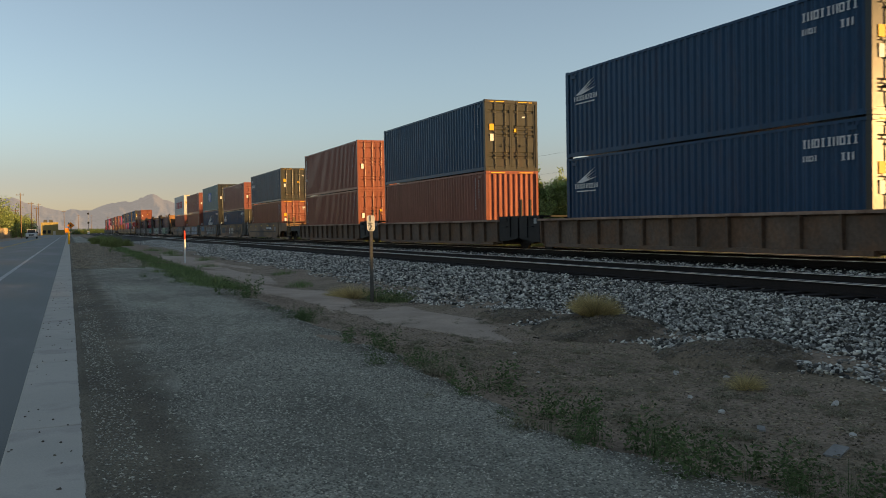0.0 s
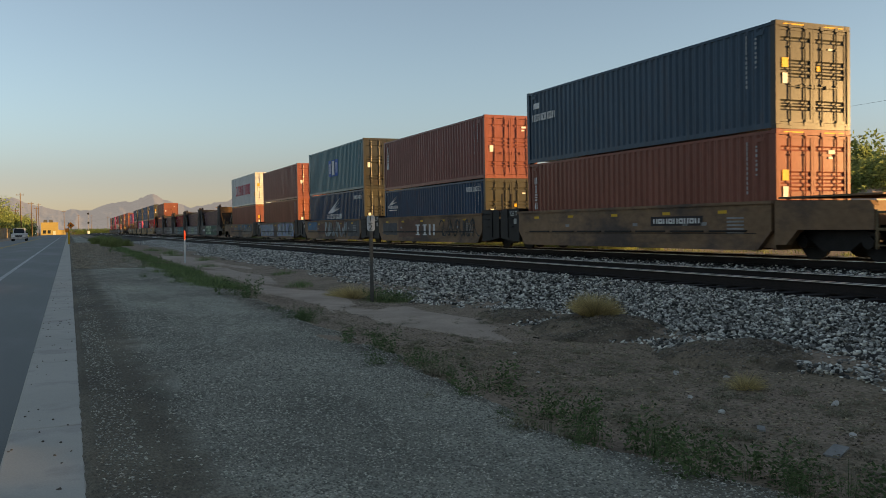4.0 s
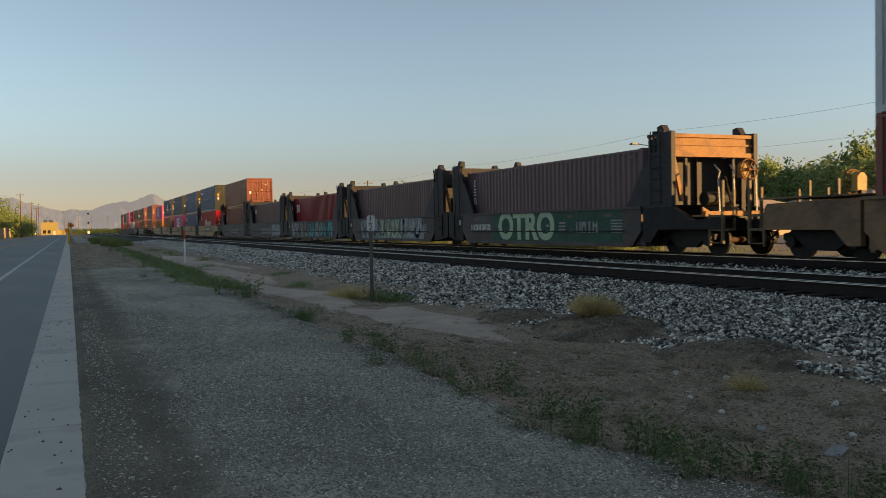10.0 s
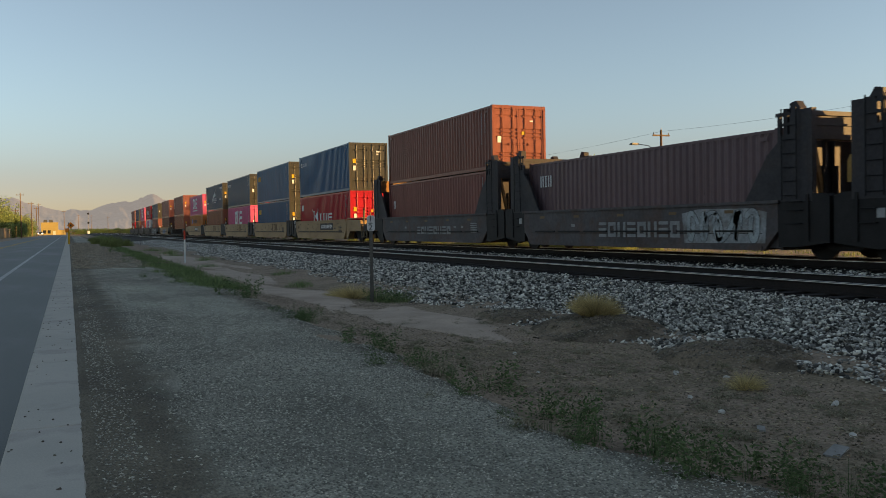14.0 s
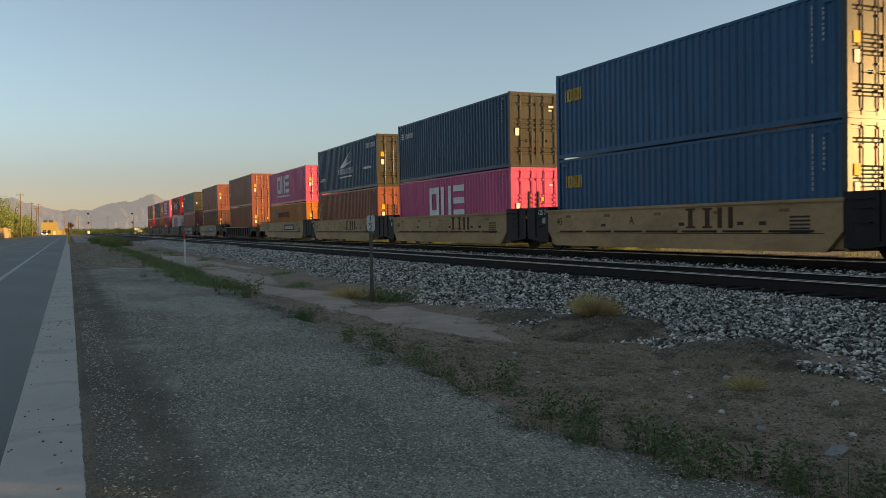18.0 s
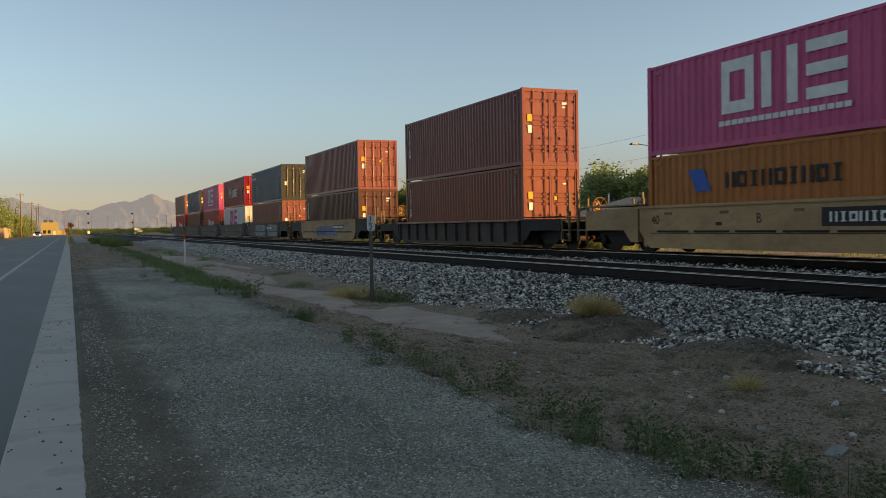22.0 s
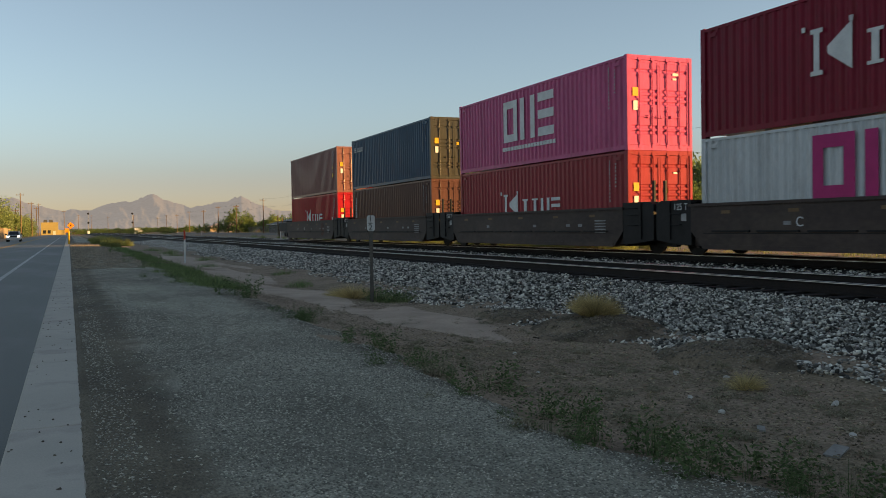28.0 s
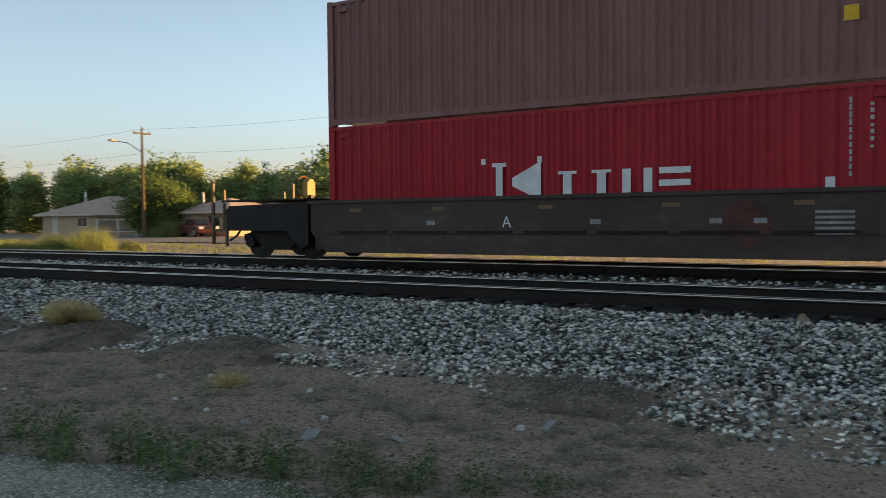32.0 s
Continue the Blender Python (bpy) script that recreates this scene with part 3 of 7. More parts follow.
def end_platform(car, y, way, top, material, brake=True, low_deck=False):
    """The outer end of a car: sill box, walkway, railing, ladder, hand brake, coupler. way: -1 towards the near end."""
    def high(bm):
        box(bm, -0.75, 0.75, -0.3, 1.9, 0.70, 1.0)
        for s in (-1, 1):
            a, b = sorted((s * (HALF - 0.03), s * (HALF - 0.2)))
            prism(bm, [(-1.4, 0.35), (-1.4, top - 0.02), (1.25, top - 0.08), (1.35, top - 0.2), (1.35, 0.70), (-0.7, 0.70), (-1.05, 0.35)], 0, a, b)
        box(bm, -HALF + 0.2, HALF - 0.2, -1.4, 1.3, top - 0.14, top - 0.09)
        box(bm, -HALF + 0.2, HALF - 0.2, 1.2, 1.3, 0.8, top - 0.14)
        box(bm, -HALF + 0.05, HALF - 0.05, -1.3, 1.55, top + 0.03, top + 0.07)

    def deck(bm):
        box(bm, -0.75, 0.75, -0.3, 1.9, 0.70, 1.0)
        for s in (-1, 1):
            a, b = sorted((s * (HALF - 0.03), s * (HALF - 0.2)))
            prism(bm, [(-1.4, 0.35), (-1.4, top), (-0.2, top), (0.7, 0.98), (1.85, 0.98), (1.85, 0.72), (-0.7, 0.72), (-1.05, 0.35)], 0, a, b)
        box(bm, -1.5, 1.5, 1.2, 1.9, 1.0, 1.05)
        box(bm, -HALF + 0.2, HALF - 0.2, -1.4, -0.2, top - 0.05, top)
        prism(bm, [(-0.2, top), (1.2, 1.02), (-0.2, 1.02)], 0, -0.5, 0.5)
    d = part("end_platform", cached(("end_platform", top, material.name, low_deck), deck if low_deck else high, material), material, car)
    d.matrix_basis = pose(0, y, 0) @ Matrix.Diagonal((1, way, 1, 1))

    def rails(bm, side):
        for x in (side * 1.48,):
            box(bm, x - 0.035, x + 0.035, 1.84, 1.91, 0.35, 1.98)
            box(bm, x - 0.03, x + 0.03, 1.36, 1.42, 0.3, 1.12)
            for z in (0.68, 1.03):
                box(bm, x - 0.03, x + 0.03, 1.36, 1.84, z, z + 0.06)
            box(bm, x - 0.02, x + 0.02, 1.39, 1.86, 0.36, 0.39)
            box(bm, *sorted((x, x * 0.75)), 1.85, 1.89, 1.03, 1.08)
            box(bm, *sorted((x, x * 0.75)), 1.85, 1.89, 0.68, 0.74)
            box(bm, x * 0.75 - 0.03, x * 0.75 + 0.03, 1.84, 1.9, 0.68, 1.75)
    for side in (-1, 1):
        part("railing", cached(("railing", side), lambda b: rails(b, side), HANDRAIL), HANDRAIL, d)
    part("coupler", cached(("coupler",), lambda b: [box(b, -0.12, 0.12, 1.9, 2.55, 0.78, 0.98), box(b, -0.2, 0.2, 2.3, 2.6, 0.7, 1.0)], RUST), RUST, d)
    part("air_hose", cached(("air_hose",), lambda b: path_rod(b, [(-0.4, 1.9, 0.85), (-0.42, 2.15, 0.55), (-0.35, 2.5, 0.42)], 0.03), BLACK), BLACK, d)
    if brake:
        def wheel(bm):
            pts = [(0.3 * math.cos(a), 0, 0.3 * math.sin(a)) for a in np.linspace(0, math.tau, 17)]
            path_rod(bm, pts, 0.022)
            for a in np.linspace(0, math.tau, 7)[:-1]:
                rod(bm, (0, 0, 0), (0.3 * math.cos(a), 0, 0.3 * math.sin(a)), 0.016, 6)
            rod(bm, (0, -0.1, 0), (0, 0.06, 0), 0.05, 8)
        w = part("brake_wheel", cached(("brake_wheel",), wheel, LITRUST), LITRUST, d, "rusty spoked hand brake wheel")
        w.location = (0.55, 0.62, top + (0.95 if low_deck else 0.42))
        up = 0.95 if low_deck else 0.42
        part("brake_stand", cached(("brake_stand", top, up), lambda b: [box(b, 0.48, 0.62, 0.3, 0.42, top - 0.2, top + up - 0.2)], BLACK), BLACK, d)
        part("brake_housing", cached(("brake_housing", top, up), lambda b: prism(b, [(0.40, top + up - 0.22), (0.70, top + up - 0.22), (0.70, top + up + 0.12), (0.60, top + up + 0.22), (0.50, top + up + 0.22), (0.40, top + up + 0.12)], 1, 0.34, 0.52), OCHRE), OCHRE, d, "ochre hand brake housing")


OCHRE = mat("ochre_paint", (0.34, 0.20, 0.06), 0.6, 0, 0.2, 2, 20)
# Outer beams, braces and deck: sunlit orange put into the brown paint
BEAM = mat("sunlit_brown_bulkhead_paint", (0.30, 0.155, 0.062), 0.7, 0, 0.2, 1.2, 14, tint=(0.15, 0.08, 0.045), amount=0.3)
# Lit copy of the brown rust, brightened for sun on the brake wheel
LITRUST = mat("sunlit_rust", (0.19, 0.085, 0.035), 0.85, 0, 0.3, 4, 40, 0.002, 60)
# Black handrails given a brown-gold tone for the sun on their posts
HANDRAIL = mat("sunlit_handrail_steel", (0.12, 0.085, 0.045), 0.6, 0, 0.25, 4, 30)
PIPE = mat("pale_pipe_steel", (0.33, 0.31, 0.28), 0.5, 0.3, 0.2, 4, 30)
# Rusty chord, its colour lightened for the light along the top edge
LITCHORD = mat("lit_rusty_brown_chord", (0.31, 0.205, 0.145), 0.8, 0, 0.25, 0.8, 9, 0.002, 25, tint=(0.18, 0.11, 0.075), amount=0.4)


def bulkhead(car, y, way, material, outer=False):
    """A tall end frame that guides the upper container: side plates narrowing upwards and a cross beam. way: towards its well."""
    n = material.name

    def beam(bm):
        box(bm, -HALF + 0.06, HALF - 0.06, -0.10, 0.08, 2.86, 3.28)
        box(bm, -HALF + 0.06, HALF - 0.06, -0.18, 0.1, 3.28, 3.38)
        box(bm, -HALF + 0.06, HALF - 0.06, -0.18, 0.1, 2.74, 2.86)
        box(bm, -HALF + 0.06, HALF - 0.06, -0.14, 0.1, 3.06, 3.11)
    bm_ = BEAM if outer else material
    b = part("bulkhead", cached(("bulkhead", n, outer), beam, bm_), bm_, car)
    b.matrix_basis = pose(0, y, 0) @ Matrix.Diagonal((1, way, 1, 1))
    # Dark panel added for the shade on the container end behind
    part("end_web", cached(("end_web", n), lambda m: [box(m, -HALF + 0.3, HALF - 0.3, 0.55, 0.6, 1.3, 2.78), box(m, -0.1, 0.1, 0.45, 0.55, 1.3, 2.78)], material), material, b)
    for s in (-1, 1):
        x0, x1 = sorted((s * (HALF - 0.02), s * (HALF - 0.10)))
        c, d = sorted((s * (HALF - 0.024), s * (HALF - 0.16)))
        part("side_plate", cached(("side_plate", s, n), lambda m: prism(m, [(-0.1, 1.35), (1.9, 1.35), (1.15, 2.45), (0.8, 2.75), (0.8, 2.9), (-0.1, 2.9)], 0, x0, x1), material), material, b)
        part("post", cached(("post", s, n), lambda m: box(m, c, d, -0.22, 0.1, 1.35, 3.44), material), material, b)
        part("post", cached(("post", s, n, 2), lambda m: box(m, c, d, 0.5, 0.62, 2.8, 3.5), material), material, b)
        part("post", cached(("post", s, n, 3), lambda m: box(m, s * 0.85 - 0.04, s * 0.85 + 0.04, 0.0, 0.1, 1.3, 2.75), material), material, b)
        part("brace", cached(("brace", s, n), lambda m: prism(m, [(s * (HALF - 0.16), 2.75), (s * (HALF - 0.26), 2.75), (s * 1.0, 1.5), (s * 1.12, 1.5)], 1, -0.1, 0.0), BEAM), BEAM, b)
        part("upper_plate", cached(("upper_plate", s, n), lambda m: prism(m, [(0.1, 2.9), (0.42, 2.9), (0.42, 3.36), (0.34, 3.46), (0.1, 3.46)], 0, x0, x1), material), material, b)
        part("guide_frame", cached(("guide_frame", s, n), lambda m: [box(m, x0, x1, 0.72, 0.8, 2.9, 3.4), box(m, x0, x1, 0.42, 0.86, 3.34, 3.42), box(m, x0, x1, 0.42, 0.72, 3.12, 3.17)], material), material, b)
        part("container_guide", cached(("container_guide", s, n), lambda m: prism(m, [(0.1, 3.38), (0.5, 3.38), (0.5, 3.62), (0.3, 3.66)], 0, *sorted((s * (HALF - 0.1), s * (HALF - 0.3)))), material), material, b)
    lad = cached(("ladder",), lambda m: [rod(m, (-HALF - 0.04, 0.18, 1.5 + k * 0.32), (-HALF - 0.04, 0.62, 1.5 + k * 0.32), 0.013, 6) for k in range(6)] + [rod(m, (-HALF - 0.04, q, 1.4), (-HALF - 0.04, q, 3.5), 0.016, 6) for q in (0.18, 0.62)], BLACK)
    part("ladder", lad, BLACK, b)


def bulk_end(car, y, way):
    """The deck under an outer bulkhead: end sheet, brake pipes, reservoir and lever."""
    d = part("end_deck", cached(("end_deck",), lambda b: [box(b, -1.3, 1.3, 0.98, 1.02, 1.06, 1.2), box(b, -1.3, -0.75, 0.5, 0.98, 1.06, 1.1), box(b, 0.7, 1.3, 0.5, 0.98, 1.06, 1.1)], BEAM), BEAM, car, "brown deck plate under the bulkhead")
    d.matrix_basis = pose(0, y, 0) @ Matrix.Diagonal((1, way, 1, 1))
    for x in (-0.42, 0.12, 0.9):
        part("brake_pipe", cached(("brake_pipe", x), lambda b: path_rod(b, [(x, 0.55, 1.08), (x, 0.5, 2.1), (x + 0.14, 0.4, 2.3), (x + 0.14, 0.2, 2.5)], 0.022), PIPE), PIPE, d)
    part("air_tank", cached(("air_tank",), lambda b: rod(b, (-0.75, 0.3, 1.55), (0.2, 0.3, 1.55), 0.2, 14), BLACK), BLACK, d)
    part("lever", cached(("lever",), lambda b: path_rod(b, [(0.3, 0.6, 1.1), (-0.1, 0.62, 1.5), (-0.3, 0.62, 2.15)], 0.03), BLACK), BLACK, d)
    for s in (-1, 1):
        part("gusset", cached(("gusset", s), lambda b: prism(b, [(s * 1.34, 1.1), (s * 0.9, 1.1), (s * 1.34, 1.32)], 1, 0.9, 0.96), BEAM), BEAM, d)
    return d


def stack_car(label, joints, ends, paint_mat, style, top, low, bulk=False, tail=False):
    """An articulated well car: ends (first, last) truck centres and the joints between, along the train."""
    u0 = ends[0]
    car = on_train(thing("well_car", label, "rail car", group="well cars of the train"), u0, 0)
    marks_u = [ends[0], *joints, ends[1]]
    wells = []
    for i, (a, b) in enumerate(zip(marks_u, marks_u[1:])):
        pa, pb = (1.5 if i == 0 else 1.55), (1.5 if i == len(marks_u) - 2 else 1.55)
        wells.append(well(car, a - u0 + pa, b - u0 - pb, paint_mat, style, top, low))
    for j in joints:
        joint(car, j - u0, top)
        truck(car, j - u0)
        if bulk:
            bulkhead(car, j - u0 - 0.75, -1, BULKDARK)
            bulkhead(car, j - u0 + 0.75, 1, BULKDARK)
            hb = part("brake_housing", cached(("brake_housing", "joint"), lambda b: prism(b, [(-0.95, 1.75), (-0.6, 1.75), (-0.6, 2.2), (-0.68, 2.36), (-0.87, 2.36), (-0.95, 2.2)], 1, -0.12, 0.1), OCHRE), OCHRE, car, "ochre brake housing between two bulkheads")
            hb.location = (0, j - u0, 0)
    end_mat = BLACK if bulk or not joints or style != "smooth" or paint_mat is DARKCAR else paint_mat
    for e, way in ((ends[0], -1), (ends[1], 1)):
        truck(car, e - u0)
        end_platform(car, e - u0, way, top, end_mat, low_deck=bulk)
        if bulk:
            bulkhead(car, e - u0 - way * 0.3, -way, BULKDARK, True)
            bulk_end(car, e - u0, way)
    return car, wells


CARS = {}
RIB = dict(style="ribbed", top=1.12, low=0.16)
SMO = dict(style="smooth", top=1.40, low=0.22)
# Unseen car carrying the train on ahead, added to shade the ground
CARS["ahead"] = stack_car("unseen rusty ribbed well car ahead, loaded with stacked containers", (-232.3, -214.9), (-249.7, -200.9), RUSTCAR, **RIB)
CARS["ribbed"] = stack_car("rusty brown ribbed three-well car", (-179.4, -162.0), (-196.8, -145.0), RUSTCAR, **RIB)
CARS["tagged"] = stack_car("grimy yellow five-well car sprayed with graffiti", (-125.45, -109.75, -94.05, -78.4), (-141.0, -62.9), GRIMYYELLOW, **SMO)
CARS["bulkhead"] = stack_car("dark grimy five-well car with tall end bulkheads and graffiti", (-42.8, -27.4, -11.9, 3.5), (-58.2, 18.9), GREENCAR, bulk=True, **SMO)
CARS["yellow"] = stack_car("clean yellow five-well car", (37.95, 53.5, 69.05, 84.6), (22.6, 100.0), YELLOWCAR, **SMO)
CARS["single"] = stack_car("dark rusty ribbed single well car", (), (104.3, 120.0), DARKRUSTCAR, **RIB)
CARS["single_tagged"] = stack_car("yellow single well car with a grey graffiti patch", (), (124.2, 139.9), YELLOWCAR, **SMO)
CARS["dark"] = stack_car("dark brown five-well car at the end of the train", (159.65, 175.2, 190.75, 206.1), (144.1, 221.7), DARKCAR, **SMO)

FLOOR_Z = 0.235
# near end along the train, lower and upper box (colour, height, words), and door details
STACKS = {
    # x1 to x3: unseen boxes on the car ahead, added for their shadow
    "x1": (-247.9, (NAVY, HIGH, "dark navy"), (BROWN, HIGH, "red-brown")),
    "x2": (-230.4, (BROWN, HIGH, "red-brown"), (NAVY, HIGH, "dark navy")),
    "x3": (-213.0, (NAVY, HIGH, "dark navy"), (NAVY, HIGH, "dark navy")),
    "A": (-194.5, (NAVY, HIGH, "dark navy blue"), (NAVY, HIGH, "dark navy blue")),
    "B": (-176.1, (BROWN, HIGH, "red-brown"), (SLATE, HIGH, "dark slate blue")),
    "C": (-159.22, (BROWN, HIGH, "red-brown"), (BROWN, HIGH, "red-brown")),
    "D": (-139.35, (BROWN, HIGH, "red-brown"), (FADEDBLUE, LOW, "faded dark blue")),
    "tex": (-123.6, (NAVY, LOW, "navy blue"), (MAROON, LOW, "dark maroon")),
    "mol": (-107.95, (NAVY, HIGH, "navy blue"), (TEAL, HIGH, "grey-teal")),
    "m": (-92.3, (BROWN, HIGH, "red-brown"), (MAROON, LOW, "maroon")),
    "ym": (-76.6, (MAROON, HIGH, "maroon"), (PALE, HIGH, "pale grey-white")),
    "b1": (-56.4, (PLUM, HIGH, "dark plum-brown"), None),
    "b2": (-41.0, (PLUM, HIGH, "dark plum-brown"), None),
    "b3": (-25.6, (WINE, HIGH, "wine red"), None),
    "b4": (-10.1, (PLUM, HIGH, "dark plum-brown"), None),
    "R": (5.05, (MAROON, HIGH, "maroon"), (BROWN, LOW, "red-brown")),
    "K": (24.15, (RED, HIGH, "bright red"), (BLUE, HIGH, "dark blue")),
    "N": (39.65, (BLUE, HIGH, "dark blue"), (BLUE, HIGH, "dark blue")),
    "a": (55.26, (MAGENTA, HIGH, "magenta"), (SLATE, HIGH, "dark slate blue")),
    "b": (70.77, (BROWN, HIGH, "red-brown"), (SLATE, HIGH, "dark slate blue")),
    "c": (86.3, (ORANGE, LOW, "orange"), (MAGENTA, LOW, "magenta")),
    "e": (106.05, (BROWN, HIGH, "red-brown"), (MAROON, HIGH, "maroon")),
    "f": (125.97, (DARKBROWN, HIGH, "dark brown"), (MAROON, HIGH, "maroon")),
    "g": (145.65, (MAROON, HIGH, "maroon"), (FADEDBLUE, HIGH, "faded grey-blue")),
    "h": (161.4, (PALE, HIGH, "white"), (WINE, HIGH, "wine red")),
    "o": (176.9, (FADEDRED, HIGH, "faded red"), (MAGENTA, HIGH, "magenta")),
    "gg": (192.35, (DARKBROWN, HIGH, "dark brown"), (SLATE, HIGH, "dark slate blue")),
    "l": (207.7, (RED, HIGH, "bright red"), (GREYMAROON, HIGH, "greyish maroon")),
}
# blue box paints whose doors take the sunlit tone
SUNTONED = (NAVY, SLATE, BLUE, FADEDBLUE, TEAL)
BOX = {}
for key, (u, low_box, high_box) in STACKS.items():
    z = FLOOR_Z
    for tier, spec in (("low", low_box), ("high", high_box)):
        if spec is None:
            continue
        colour, h, words = spec
        doors = not (key == "B" and tier == "low")
        where = "in a rail car well" if tier == "low" else "stacked on another container"
        BOX[key, tier] = container(u, z, colour, h, f"{words} steel container {where}", doors, TEALDOOR if colour is TEAL else SUNLITDOOR if colour in SUNTONED else None)
        z += h


def train_way(t):
    """How far the train has come at t seconds."""
    k = (t - 16) / 16
    return 16 * (12.928 * k + 0.0469 * k ** 2 - 0.0974 * k ** 4) + 0.42 * min(1, max(0, (t - 30.9) / 0.9))

# ---- loose stone
def stony(n, xa, xb, ya, yb, keep=None):
    P = np.stack([rng.uniform(xa, xb, n), rng.uniform(ya, yb, n)], 1)
    return P[[keep(x, y) for x, y in P]] if keep else P


def toe(x, y):
    """Ragged foot of the ballast bank, silted over in places."""
    edge = float(np.interp(y, (1, 3, 4, 7, 9, 16, 26), (5.4, 5.8, 6.05, 6.05, 5.8, 6.1, 6.5))) + 0.35 * noise.noise(Vector((0.7, y / 1.7, 0))) + 0.25 * noise.noise(Vector((3.7, y / 0.5, 0)))
    if rng.uniform(0, 1) < 0.05:
        return x > edge
    for my, mx, r in ((9.6, 6.4, 0.75), (7.0, 6.3, 0.55), (11.3, 6.2, 0.5), (2.9, 6.1, 0.45)):
        if (x - mx) ** 2 + ((y - my) * 0.8) ** 2 < r * r or (x < mx and abs(y - my) < r * 1.05):
            return False
    return x > edge


P = stony(60000, 5.3, 9.95, -1, 13, toe)
tagged_z = np.array([max(ballast_z(x), land(x, y) - 0.005) + rng.uniform(-0.045, 0.036) + bumps(x, y, 0.9, 0.05) * (x < 9.6) for x, y in P])
scatter("ballast_stones", np.c_[P, tagged_z], rng.uniform(0.013, 0.037, len(P)), STONE, "grey and white crushed ballast stones on the bank", "ballast", 0.9, SHARDS)
P = stony(25000, 5.2, 10.0, 13, 32, toe)
scatter("ballast_stones", np.c_[P, [ballast_z(x) + rng.uniform(-0.035, 0.035) + bumps(x, y, 0.9, 0.05) for x, y in P]], rng.uniform(0.02, 0.05, len(P)), STONE, "grey and white crushed ballast stones down the bank", "ballast", 0.9, SHARDS)
P = stony(30000, 5.3, 10.0, 32, 110, toe)
scatter("ballast_stones", np.c_[P, [ballast_z(x) for x, y in P]], rng.uniform(0.03, 0.07, len(P)), STONE, "grey crushed ballast stones farther down the bank", "ballast", 0.9, SHARDS)
P = stony(14000, 10.0, 16.0, -2, 70)
scatter("ballast_stones", np.c_[P, [ballast_z(x) - 0.005 for x, y in P]], rng.uniform(0.028, 0.06, len(P)), STONE, "grey crushed stones between the tracks", "ballast", 0.9, SHARDS)


def off_rut(x, y):
    """Few pebbles lie in the silted band beside the kerb."""
    return x > 0.7 + 0.25 * noise.noise(Vector((0.2, y / 1.4, 0))) or rng.uniform(0, 1) < (0.5 if x < 0.36 else 0.1)


for n, ya, yb, small, large in ((52000, 2.3, 7.0, 0.006, 0.0135), (40000, 7.0, 13.0, 0.007, 0.0155)):
    P = stony(n, 0.1, 3.5, ya, yb, lambda x, y: off_rut(x, y) and x < gravel_edge(y) + 0.15)
    scatter("shoulder_pebbles", np.c_[P, [shoulder(x, y) + 0.001 for x, y in P]], rng.uniform(small, large, len(P)) * rng.choice([1] * 24 + [1.7], len(P)), PEBBLE, "small pale pebbles strewn on the gravel shoulder", "gravel", 0.55, shapes=GRIT)
P = stony(42000, 0.1, 3.3, 13, 34, off_rut)
scatter("shoulder_pebbles", np.c_[P, [shoulder(x, y) + 0.001 for x, y in P]], rng.uniform(0.009, 0.019, len(P)), PEBBLE, "pale pebbles strewn on the gravel shoulder", "gravel", 0.4, shapes=GRIT)
DUSTSTONE = mat("dusty_shoulder_stone", (0.30, 0.245, 0.175), 0.9, 0, 0.1, 2, 30, island=0.5, skew=1.8)
P = stony(32000, 0.1, 4.2, 31, 105)
scatter("far_shoulder_stones", np.c_[P, [max(shoulder(x, y), land(x, y)) + 0.004 for x, y in P]], rng.uniform(0.018, 0.046, len(P)), DUSTSTONE, "dusty brown stones strewn on the far shoulder", "gravel", 0.7, shapes=GRIT)
DIRTSTONE = mat("brown_dirt_stone", (0.21, 0.168, 0.118), 0.9, 0, 0.1, 2, 30, island=0.5, skew=3.0)
P = stony(24000, 2.9, 6.2, 0.0, 20)
scatter("dirt_pebbles", np.c_[P, [land(x, y) for x, y in P]], rng.uniform(0.005, 0.014, len(P)) * rng.choice([1, 1, 1, 1, 1.8], len(P)), DIRTSTONE, "small stones and clods scattered on the dirt", "gravel", shapes=GRIT)
P = stony(1500, 3.3, 6.1, 0.4, 10.5)
scatter("dry_chips", np.c_[P, [land(x, y) + 0.004 for x, y in P]], rng.uniform(0.008, 0.019, len(P)), mat("dry_tan_chip", (0.33, 0.25, 0.15), 0.9, 0, 0.1, 2, 30, island=0.5, skew=1.6), "dry tan bark chips and straw bits littering the dirt", "litter", 0.35, shapes=SHARDS)
P = stony(110, -0.36, 0.02, 3, 25)
scatter("curb_grit", np.c_[P, np.full(len(P), 0.014)], rng.uniform(0.004, 0.011, len(P)), mat("dark_grit", (0.12, 0.10, 0.08), 0.9), "dark grit lying on the concrete edge strip", "gravel")

# silted dirt mounds over the foot of the bank
SILT = mat("dark_silt", (0.19, 0.145, 0.10), 0.95, 0, 0.5, 2.0, 40, 0.02, 36, tint=(0.11, 0.088, 0.06), amount=0.6, amount_scale=2.5)
CLOD = mat("dirt_clod", (0.19, 0.16, 0.125), 0.95, 0, 0.2, 2, 30, island=0.5)


